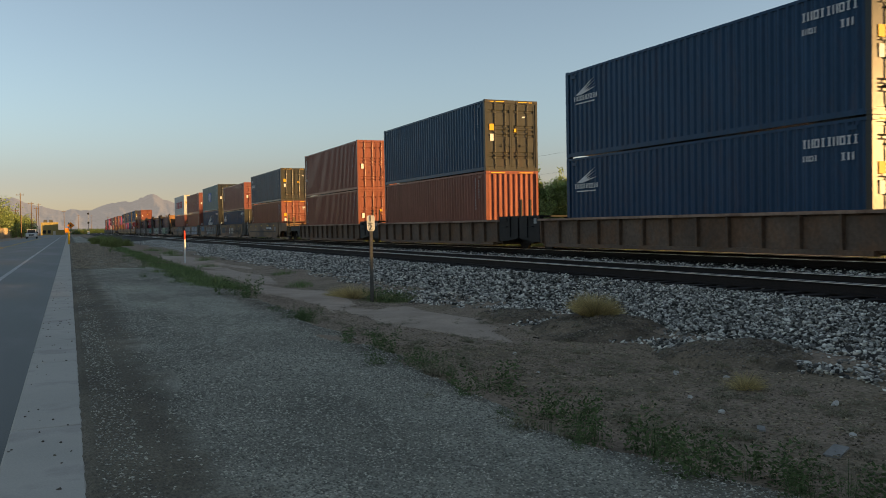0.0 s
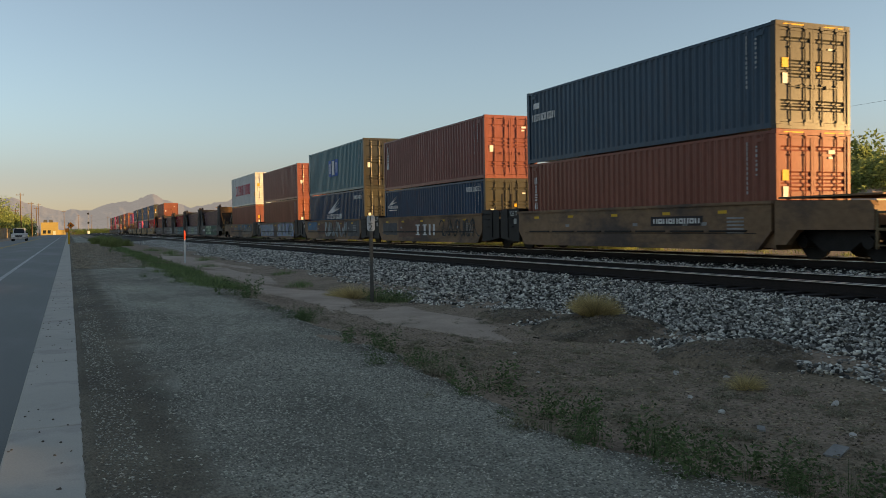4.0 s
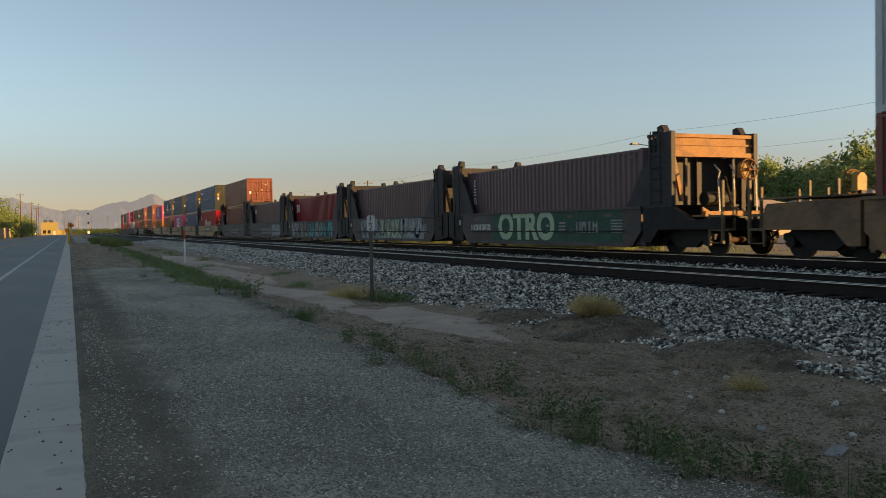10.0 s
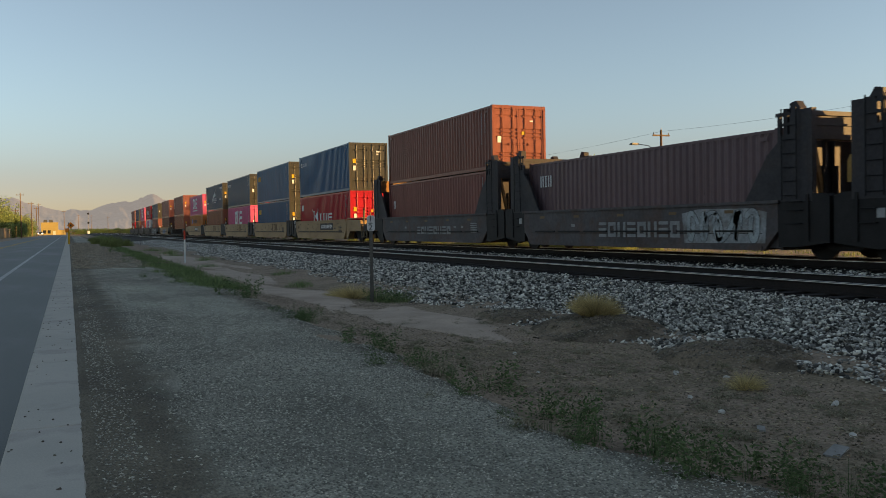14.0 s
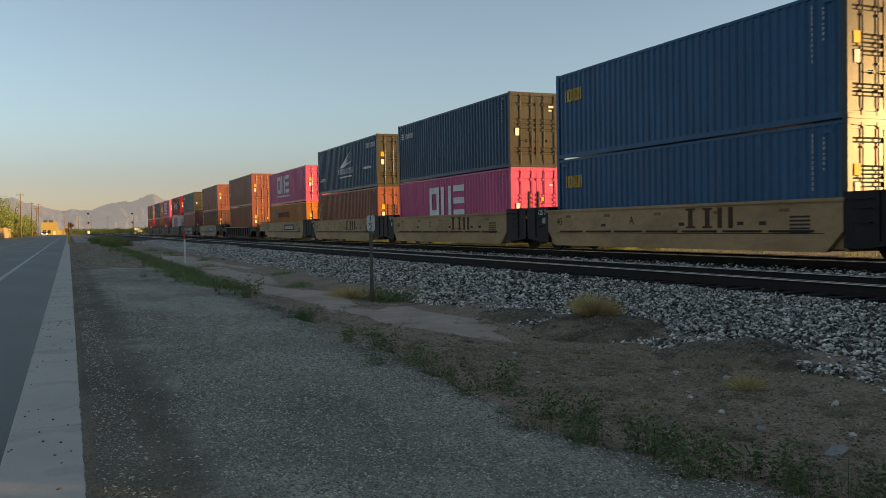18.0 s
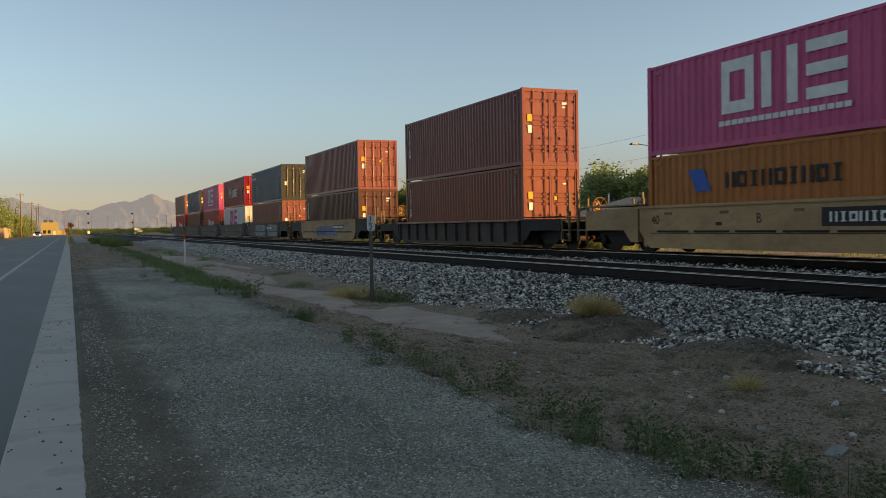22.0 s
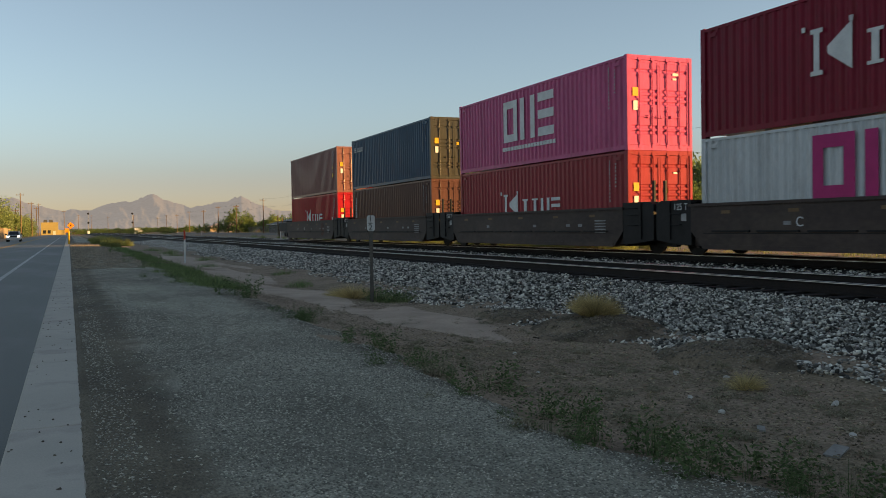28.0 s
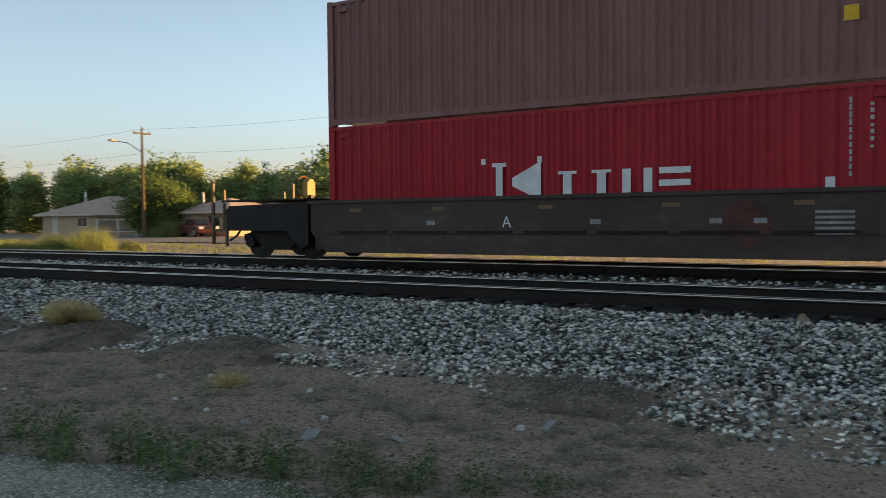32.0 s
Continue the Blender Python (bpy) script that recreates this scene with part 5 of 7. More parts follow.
# ---- posts and signs near the track
GALV = mat("galvanised_steel", (0.115, 0.11, 0.10), 0.5, 0.6, 0.2, 4, 30)
SIGNWHITE = mat("white_sign_sheet", (0.60, 0.60, 0.57), 0.5, 0, 0.08, 4, 40)
SIGNBLACK = mat("black_sign_ink", (0.012, 0.012, 0.012), 0.5, 0, 0.1, 4, 40)
SIGNRED = mat("red_marker_cap", (0.55, 0.06, 0.03), 0.5, 0, 0.1, 4, 40)
SIGNYELLOW = mat("yellow_sign_sheet", (0.65, 0.36, 0.02), 0.5, 0, 0.1, 4, 40)
SIGNORANGE = mat("orange_sign_sheet", (0.9, 0.24, 0.02), 0.5, 0, 0.1, 4, 40)
WOODPOLE = mat("weathered_wood_pole", (0.13, 0.085, 0.05), 0.9, 0, 0.25, 2, 25, 0.004, 30, stretch=(1, 1, 0.1))


def lettering(text, size, material, parent, m, name="lettering", bold=0.0):
    cu = bpy.data.curves.new(name, "FONT")
    cu.body, cu.size, cu.align_x, cu.align_y, cu.extrude = text, size, "CENTER", "CENTER", 0.002
    cu.offset = bold
    tmp = bpy.data.objects.new(name, cu)
    scene.collection.objects.link(tmp)
    me = bpy.data.meshes.new_from_object(tmp.evaluated_get(bpy.context.evaluated_depsgraph_get()))
    bpy.data.objects.remove(tmp)
    me.materials.append(material)
    ob = new(name, me)
    ob.parent = parent
    ob.matrix_basis = m
    return ob


FACE = Matrix(((1, 0, 0, 0), (0, 0, -1, 0), (0, 1, 0, 0), (0, 0, 0, 1)))
mile = thing("milepost", "white half-mile plate on a thin steel post beside the tracks", "sign", pose(5.32, 15.76, -0.2, 0, 0, -14))
part("post", boxes((-0.022, 0.022, -0.012, 0.012, -0.1, 1.36), (-0.035, 0.035, 0.012, 0.02, -0.1, 1.36)), GALV, mile)
b = boxes((-0.075, 0.075, -0.022, -0.016, 1.36, 1.66))
bmesh.ops.bevel(b, geom=[e for e in b.edges if abs(e.verts[0].co.y - e.verts[1].co.y) > 0.003], offset=0.02, segments=3, affect="EDGES")
plate = part("plate", b, SIGNWHITE, mile, "white plate with black figures")
part("back_strap", boxes((-0.02, 0.02, -0.014, 0.0, 1.34, 1.6)), GALV, mile)
lettering("1", 0.165, SIGNBLACK, plate, Matrix.Translation((-0.01, -0.024, 1.595)) @ FACE)
lettering("2", 0.165, SIGNBLACK, plate, Matrix.Translation((-0.01, -0.024, 1.425)) @ FACE)
part("fraction_bar", boxes((-0.045, 0.035, -0.027, -0.022, 1.505, 1.52)), SIGNBLACK, plate)


def marker_post(x, y, h, label, cap):
    p = thing("marker_post", label, "marker post", pose(x, y, land(x, y)))
    b = bmesh.new()
    rod(b, (0, 0, -0.1), (0, 0, h * 0.72), 0.036, 12)
    part("post", b, SIGNWHITE, p)
    b = bmesh.new()
    rod(b, (0, 0, h * 0.72), (0, 0, h - 0.03), 0.038, 12)
    rod(b, (0, 0, h - 0.03), (0, 0, h), 0.038, 12, 0.02)
    part("cap", b, cap, p)


marker_post(4.52, 38.1, 1.38, "white marker post with a red top beside the tracks", SIGNRED)
marker_post(25.1, 110.7, 1.1, "plain white marker post beyond the tracks", SIGNWHITE)
marker_post(26, 190, 1.1, "plain white marker post far beyond the tracks", SIGNWHITE)

warn = thing("warning_sign", "orange diamond warning sign on a yellow post by the road", "sign", pose(0.02, 93.5, -0.02))
b = bmesh.new()
rod(b, (0, 0, 0), (0, 0, 1.3), 0.09, 10)
part("base_post", b, SIGNYELLOW, warn, "stout yellow post")
b = bmesh.new()
rod(b, (0, 0.04, 0), (0, 0.04, 2.2), 0.03, 8)
part("post", b, GALV, warn)
b = bmesh.new()
prism(b, [(0.2, 1.55), (0.54, 1.89), (0.2, 2.23), (-0.14, 1.89)], 1, -0.03, -0.02)
dia = part("diamond_plate", b, SIGNORANGE, warn)
part("symbol", boxes((0.14, 0.26, -0.036, -0.03, 1.8, 1.98)), SIGNBLACK, dia)
part("lower_plate", boxes((-0.33, 0.05, -0.034, -0.024, 1.2, 1.6)), SIGNORANGE, warn)

for x, y, h in ((8.3, 420, 9.2), (27.0, 420, 9.0)):
    s = thing("railway_signal", "grey mast signal with black heads beside the tracks", "signal", pose(x, y, 0))
    b = bmesh.new()
    rod(b, (0, 0, 0), (0, 0, h - 0.5), 0.07, 8)
    part("mast", b, GALV, s)
    for z in (h, h * 0.55):
        b = bmesh.new()
        rod(b, (0, -0.3, z), (0, -0.15, z), 0.46, 16)
        hd = part("signal_head", b, SIGNBLACK, s)
        b = bmesh.new()
        rod(b, (0, -0.6, z), (0, -0.3, z), 0.18, 10)
        part("lens_hood", b, SIGNBLACK, hd)
    part("base_box", boxes((-0.5, 0.5, -0.4, 0.4, 0, 1.4)), SIGNWHITE, s)
hut = thing("equipment_box", "white metal signal equipment box by the tracks", "box", pose(24.7, 352, 0))
part("body", boxes((-1.4, 1.4, -1, 1, 0, 2.2)), SIGNWHITE, hut)
part("roof", boxes((-1.5, 1.5, -1.1, 1.1, 2.2, 2.32)), GALV, hut)
part("door", boxes((-0.5, 0.5, -1.02, -1.0, 0.1, 2.0)), SIGNWHITE, hut)

# ---- litter on the dirt
PAPER = mat("pale_scrap", (0.55, 0.53, 0.48), 0.8, 0, 0.12, 8, 60)
BOARD = mat("grey_board", (0.27, 0.26, 0.235), 0.85, 0, 0.15, 4, 40)
for x, y, s, nm, words in ((4.38, 5.0, 0.042, "white_rock", "white broken stone lying on the dirt"), (4.41, 8.28, 0.04, "white_rock", "white stone lying on the dirt"), (5.27, 6.64, 0.05, "white_rock", "pale stone on the dirt mound"),
                           (5.47, 6.18, 0.05, "white_rock", "pale stone at the ballast foot"), (4.04, 7.12, 0.03, "white_rock", "small white stone on the dirt"), (4.57, 5.59, 0.035, "white_rock", "small pale stone on the dirt"),
                           (5.41, 4.91, 0.05, "white_rock", "pale stone at the ballast foot"), (5.13, 2.76, 0.055, "white_rock", "white broken stone lying on the dirt"), (4.61, 4.04, 0.04, "white_rock", "pale stone on the dirt"), (9.9, 1.85, 0.10, "tan_rock", "large tan rock lying beside the rail")):
    b = bmesh.new()
    s *= 0.75 if nm == "white_rock" else 1
    bmesh.ops.create_icosphere(b, subdivisions=2, radius=s)
    for q in b.verts:
        q.co *= 1 + 0.9 * noise.noise(q.co / s * 1.1 + Vector((x * 7, y * 5, 0)))
        q.co = Vector((q.co.x * 0.8, q.co.y * 0.6, q.co.z * 0.62))
    ob = new(nm, mesh_of(b, nm, PAPER if nm == "white_rock" else mat("tan_rock", (0.26, 0.2, 0.13), 0.9)))
    ob.location = (x, y, max(land(x, y), ballast_z(x) if x > 6 else -9) + s * 0.35)
    tagged(ob, words, "rock", "litter on the dirt")
for x, y, w, d, a, words in ((4.14, 3.75, 0.20, 0.09, 25, "flat grey board scrap lying on the dirt"), (4.4, 3.25, 0.14, 0.05, 70, "flat pale scrap lying on the dirt"), (5.3, 2.63, 0.22, 0.05, 10, "pale strip of scrap lying on the dirt"), (4.19, 4.41, 0.09, 0.05, 50, "small paper scrap lying on the dirt")):
    b = boxes((-w / 2, w / 2, -d / 2, d / 2, 0, 0.012))
    ob = new("board_scrap", mesh_of(b, "board_scrap", BOARD))
    ob.matrix_world = pose(x, y, land(x, y) + 0.01, 4, -6, a)
    tagged(ob, words, "scrap", "litter on the dirt")
TWIG = mat("dry_twig", (0.30, 0.255, 0.18), 0.85, 0, 0.2, 4, 40, island=0.4)
vs = []
for i in range(6000):
    x, y, a, l = rng.uniform(3.2, 5.9), rng.uniform(1.4, 9), rng.uniform(0, math.tau), rng.uniform(0.006, 0.032)
    z = land(x, y) + 0.008
    dx, dy = math.cos(a) * l, math.sin(a) * l
    vs.append([(x - dx, y - dy, z), (x + dx, y + dy, z + rng.uniform(0, 0.02)), (x + dx, y + dy, z + 0.012), (x - dx - dy * 0.04, y - dy + dx * 0.04, z + 0.01)])
V = np.array(vs).reshape(-1, 3)
k = np.arange(len(vs))[:, None] * 4
tagged(new("dry_twigs", np_mesh("dry_twigs", V, np.concatenate([k + [[0, 1, 2]], k + [[0, 2, 3]]]), TWIG)), "dry twigs and chaff strewn on the dirt", "twigs", kind="stuff")

# ---- beyond the tracks: street, fence, houses, poles
STREET = mat("dusty_street", (0.17, 0.155, 0.135), 0.9, 0, 0.12, 0.3, 60, 0.002, 90)
tagged(sheet("street", [35.5, 40, 45.0], [-60, 20, 60, 120, 260, 420], lambda x, y: ground_z(x) + 0.04, STREET), "dusty pale street beyond the tracks", "road", kind="structure")
fence = thing("fence", "grey chain-link fence with steel posts along the street", "fence", pose(49.2, 0, 0))
pm = bmesh.new()
rod(pm, (0, 0, -0.1), (0, 0, 1.75), 0.04, 8)
pm = mesh_of(pm, "post", GALV)
for i in range(58):
    part("post", pm, GALV, fence).location = (0, 88 + i * 3.0, 0)
b = bmesh.new()
rod(b, (0, 88, 1.72), (0, 259, 1.72), 0.025, 6)
part("top_rail", b, GALV, fence)
ys = np.arange(88, 259, 0.16)
V, T = [], []
for i, y in enumerate(ys):
    for s in (1, -1):
        k = len(V)
        V += [(0, y, 0), (0, y + 0.035, 0), (0, y + s * 0.9 + 0.035, 1.7), (0, y + s * 0.9, 1.7)]
        T.append((k, k + 1, k + 2, k + 3))
tagged(part("wire_mesh", np_mesh("wire_mesh", V, T, GALV), GALV, fence, "grey woven chain-link wire"), kind="stuff")
for x, y in ((48.1, 92.4), (47.9, 86.0)):
    g = thing("gate_post", "stout grey concrete gate post beside the fence", "gate post", pose(x, y, 0))
    part("shaft", boxes((-0.28, 0.28, -0.28, 0.28, -0.1, 2.35)), CONCRETE, g)
    part("cap", boxes((-0.33, 0.33, -0.33, 0.33, 2.35, 2.45)), CONCRETE, g)
board = thing("notice_board", "small white notice board on the fence", "sign", pose(48.9, 86.9, 0))
part("board", boxes((-0.03, 0.03, -0.45, 0.45, 1.45, 1.85)), SIGNWHITE, board)
part("leg", boxes((-0.03, 0.03, -0.03, 0.03, 0, 1.45)), GALV, board)

gate = thing("yard_gate", "white metal yard gate and fence before the house", "gate", pose(48.6, 64.0, 0))
for q in (0, 2.6, 5.6):
    part("post", boxes((-0.05, 0.05, q - 0.05, q + 0.05, -0.05, 1.5)), SIGNWHITE, gate)
for q in (0.35, 1.42):
    part("rail", boxes((-0.025, 0.025, 0.05, 2.55, q, q + 0.05)), SIGNWHITE, gate)
    part("rail", boxes((-0.025, 0.025, 2.65, 5.55, q, q + 0.05)), SIGNWHITE, gate)
for k in range(36):
    q = 0.2 + k * 0.15
    if abs(q - 2.6) > 0.1:
        part("bar", boxes((-0.01, 0.01, q - 0.01, q + 0.01, 0.4, 1.42)), GALV, gate)
for x, y, k in ((47.6, 59.2, 1.7), (47.4, 57.9, 1.5), (47.9, 58.3, 1.8)):
    plant("tall", "yellow_green_bush", x, y, k, "yellow-green bush beside the utility pole", z=0)

STUCCO = mat("tan_stucco", (0.40, 0.30, 0.21), 0.9, 0, 0.1, 0.8, 30, 0.003, 40)
ROOF = mat("pale_shingle_roof", (0.44, 0.32, 0.25), 0.9, 0, 0.15, 1.5, 12, 0.01, 15)
GLASS = mat("dark_window_glass", (0.02, 0.025, 0.03), 0.08, 0, 0.05)
TRIM = mat("cream_trim", (0.5, 0.45, 0.38), 0.7, 0, 0.08)


def house(x0, x1, y0, y1, eave, ridge, label, wall=STUCCO, roof=ROOF, pipe=True):
    """A single-storey house with a hipped roof, openings in the wall towards the tracks."""
    h = thing("house", label, "house", pose(x0, y0, 0))
    X, Y, o = x1 - x0, y1 - y0, 0.6
    part("wall", boxes((0, 0.2, 0, Y, -0.1, eave), (X - 0.2, X, 0, Y, -0.1, eave), (0.2, X - 0.2, 0, 0.2, -0.1, eave), (0.2, X - 0.2, Y - 0.2, Y, -0.1, eave)), wall, h)
    b = bmesh.new()
    r = min(X, Y) / 2
    lo = [b.verts.new(p) for p in ((-o, -o, eave), (X + o, -o, eave), (X + o, Y + o, eave), (-o, Y + o, eave))]
    if X > Y:
        up = [b.verts.new(p) for p in ((r, Y / 2, ridge), (X - r, Y / 2, ridge))]
        slopes = ((lo[0], lo[1], up[1], up[0]), (lo[1], lo[2], up[1]), (lo[2], lo[3], up[0], up[1]), (lo[3], lo[0], up[0]))
    else:
        up = [b.verts.new(p) for p in ((X / 2, r, ridge), (X / 2, Y - r, ridge))]
        slopes = ((lo[0], lo[1], up[0]), (lo[1], lo[2], up[1], up[0]), (lo[2], lo[3], up[1]), (lo[3], lo[0], up[0], up[1]))
    for f in slopes + ((lo[3], lo[2], lo[1], lo[0]),):
        b.faces.new(f)
    rf = part("roof", b, roof, h)
    part("fascia", boxes((-o - 0.02, -o + 0.02, -o, Y + o, eave - 0.16, eave), (-o, X + o, -o - 0.02, -o + 0.02, eave - 0.16, eave)), TRIM, h)
    if pipe:
        b = bmesh.new()
        rod(b, (X * 0.3, Y * 0.78, eave + 0.3), (X * 0.3, Y * 0.78, ridge + 0.5), 0.1, 8)
        part("vent_pipe", b, SIGNWHITE, rf)
    n = max(2, int(Y / 4.5))
    for i in range(n):
        yy = (i + 0.5) * Y / n
        if i == n // 2:
            d = part("door", boxes((-0.05, 0.0, yy - 0.5, yy + 0.5, 0, 2.0)), TRIM, h)
            part("door_handle", boxes((-0.1, -0.05, yy + 0.36, yy + 0.42, 0.95, 1.05)), GALV, d)
        else:
            w = part("window", boxes((-0.03, 0.0, yy - 0.8, yy + 0.8, 0.8, eave - 0.3)), TRIM, h)
            for s in (-1, 1):
                part("pane", boxes((-0.04, -0.03, yy + s * 0.38 - 0.33, yy + s * 0.38 + 0.33, 0.87, eave - 0.37)), GLASS, w)
    return h


house(51.0, 63.0, 73.1, 82.0, 2.05, 3.9, "single-storey tan stucco house with a hipped pale roof")
house(50.5, 57.5, 54.5, 61.5, 2.05, 3.3, "low tan house wing with a sloping pale roof")
house(62, 71, 52, 61.0, 2.8, 4.2, "pale grey house behind the street", wall=mat("grey_stucco", (0.36, 0.37, 0.36), 0.9))
house(55, 66, 218, 258, 2.4, 4.0, "long low house with a grey roof behind the fence", wall=mat("dark_grey_stucco", (0.12, 0.115, 0.105), 0.9), roof=mat("grey_roof", (0.2, 0.19, 0.185), 0.9))
for y0 in (330, 372, 420, 480):
    house(56 + y0 * 0.03, 66 + y0 * 0.03, y0, y0 + 16, 2.6, 4.4, "distant low house beyond the street", pipe=False)


def pole(x, y, h, label, lamp=False, arm=True, cross=(1, 0, 0)):
    p = thing("utility_pole", label, "utility pole", pose(x, y, -0.05), "utility poles")
    b = bmesh.new()
    rod(b, (0, 0, 0), (0, 0, h), 0.15, 10, 0.09)
    part("shaft", b, WOODPOLE, p)
    if arm:
        part("crossarm", boxes((-0.85, 0.85, -0.06, 0.06, h - 0.5, h - 0.38)), WOODPOLE, p)
        for q in (-0.75, 0.0, 0.75):
            b = bmesh.new()
            rod(b, (q, 0, h - 0.38), (q, 0, h - 0.18 if q else h + 0.16), 0.05, 8, 0.03)
            part("insulator", b, GALV, p)
    if lamp:
        b = bmesh.new()
        path_rod(b, [(0, 0, h - 2.0), (-0.9, 0.6, h - 1.25), (-1.7, 1.1, h - 1.1)], 0.035)
        part("lamp_arm", b, GALV, p)
        b = bmesh.new()
        prism(b, [(-2.35, h - 1.15), (-1.6, h - 1.18), (-1.6, h - 1.05), (-2.2, h - 1.0)], 1, 0.9, 1.3)
        part("lamp_head", b, GALV, p)


POLE_Y = [24.0, 59.9, 103.5, 138, 180, 223, 262, 296, 330, 372, 416, 462, 510]
for i, y in enumerate(POLE_Y):
    pole(46.2, y, 9.0 if i % 2 else 8.4, "brown wooden utility pole" + (" with a street lamp arm" if i == 1 else " along the street"), lamp=i == 1)
for x, y, h in ((-10.0, 222, 10.4), (-10.2, 292, 10.5), (-10.0, 330, 10), (-10.1, 358, 12), (-1.6, 410, 10.5), (-12.5, 250, 7.5), (6, 600, 12), (14, 620, 12), (22, 560, 10), (34, 520, 10)):
    pole(x, y, h, "brown wooden utility pole beside the road")
def tube(bm, pts, r, n=4):
    """One unbroken tube along points that run along y."""
    rings = [[bm.verts.new((p[0] + r * math.cos(k * math.tau / n), p[1], p[2] + r * math.sin(k * math.tau / n))) for k in range(n)] for p in pts]
    for a, c in zip(rings, rings[1:]):
        for k in range(n):
            bm.faces.new((a[k], a[(k + 1) % n], c[(k + 1) % n], c[k]))


WIREM = mat("dark_wire", (0.02, 0.02, 0.02), 0.6)
for z, xo in ((8.85, 0.0), (6.9, 0.1)):
    w = thing("power_line", "dark overhead wire strung between the poles", "cable", pose(46.2 + xo, 0, 0))
    for i, (a, c) in enumerate(zip([-40] + POLE_Y, POLE_Y)):
        b = bmesh.new()
        pts = [(0, a + (c - a) * k / 8, z - 0.45 * 4 * (k / 8) * (1 - k / 8)) for k in range(9)]
        tube(b, pts, 0.007 if a < 150 else 0.012)
        part("span", b, WIREM, w)

# ---- left of the road: wall, yellow building
BUFF = mat("buff_block_wall", (0.32, 0.24, 0.15), 0.9, 0, 0.1, 0.6, 20)
wl = thing("block_wall", "buff block wall beside the road", "wall", pose(-13.2, 214, 0))
part("wall", boxes((-6, 0, 0, 0.25, -0.1, 2.3), (-0.25, 0, 0.25, 30, -0.1, 2.3)), BUFF, wl)
part("coping", boxes((-6, 0.05, -0.05, 0.3, 2.3, 2.4)), BUFF, wl)
yb = thing("yellow_building", "flat-roofed yellow building at the end of the road", "building", pose(-10.6, 400, -0.6))
YELLOWWALL = mat("yellow_stucco", (0.30, 0.235, 0.09), 0.9, 0, 0.08, 0.5, 12)
part("wall", boxes((0, 6.6, 0, 9, 0, 5.6)), YELLOWWALL, yb)
part("parapet", boxes((-0.1, 6.7, -0.1, 9.1, 5.6, 5.9)), YELLOWWALL, yb)
part("annex", boxes((6.6, 9.4, 1, 6, 0, 2.6)), YELLOWWALL, yb)
for q in (1.0, 3.2):
    part("roof_unit", boxes((q, q + 1.4, 3, 5, 5.9, 7.0)), GALV, yb)
part("door", boxes((4.6, 5.6, -0.06, 0.0, 0, 2.2)), TRIM, yb)
for q in (0.8, 2.6):
    part("window", boxes((q, q + 1.1, -0.05, 0.0, 1.2, 2.6)), GLASS, yb)

# ---- mountains
PEAKS = ((-8, 110, 4.0), (-3.4, 116, 1.9), (0.3, 76, 1.6), (2.6, 98, 1.2), (4.6, 128, 1.1), (6.0, 84, 1.0), (7.4, 82, 1.2), (8.8, 96, 0.9), (10.2, 118, 0.9), (11.4, 80, 0.9), (13.0, 66, 1.5), (17.0, 50, 3.0))


def ridge(a):
    h = sum(p[1] ** 3 * math.exp(-((a - p[0]) / p[2]) ** 2) for p in PEAKS) ** (1 / 3)
    return max(6.0, h * (1 + 0.09 * noise.fractal(Vector((a * 1.1, 0.2, 0)), 0.9, 2.0, 5)))


n_a, n_r = 620, 44
V = []
for i in range(n_a):
    a = -14 + 40 * i / (n_a - 1)
    top = ridge(a) * 1.37
    for j in range(n_r):
        f = j / (n_r - 1)
        fold = noise.ridged_multi_fractal(Vector((a * 0.9 + 0.5 * f, f * 1.3, 2)), 0.9, 2.1, 5, 1.0, 2.0)
        d = 3700 + 900 * f - 150 * (fold - 1.0) * f ** 0.5 * (1 - f)
        z = top * f ** 1.1 * (1 + 0.09 * (fold - 1.0) * (1 - f)) - 4
        V.append((math.sin(radians(a)) * d, math.cos(radians(a)) * d, z))
Q = [(i * n_r + j, (i + 1) * n_r + j, (i + 1) * n_r + j + 1, i * n_r + j + 1) for i in range(n_a - 1) for j in range(n_r - 1)]
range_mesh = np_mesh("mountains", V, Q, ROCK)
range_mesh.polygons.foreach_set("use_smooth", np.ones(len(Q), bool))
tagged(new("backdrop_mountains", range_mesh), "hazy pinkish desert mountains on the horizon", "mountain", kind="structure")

# ---- vehicles on the road
CARWHITE = mat("white_car_paint", (0.55, 0.55, 0.54), 0.3, 0, 0.04)
CARSILVER = mat("silver_car_paint", (0.42, 0.44, 0.45), 0.3, 0.3, 0.04)
TYRE = mat("black_tyre", (0.02, 0.02, 0.02), 0.85)
CHROME = mat("wheel_rim", (0.4, 0.4, 0.4), 0.3, 0.9)
LENS = mat("headlight_lens", (0.7, 0.7, 0.65), 0.1)


def glow(name, colour, strength):
    m = bpy.data.materials.new(name)
    m.use_nodes = True
    p = m.node_tree.nodes["Principled BSDF"]
    p.inputs["Base Color"].default_value = p.inputs["Emission Color"].default_value = (*colour, 1)
    p.inputs["Emission Strength"].default_value = strength
    return m


LIT = glow("lit_headlight", (1.0, 0.93, 0.8), 1.3)


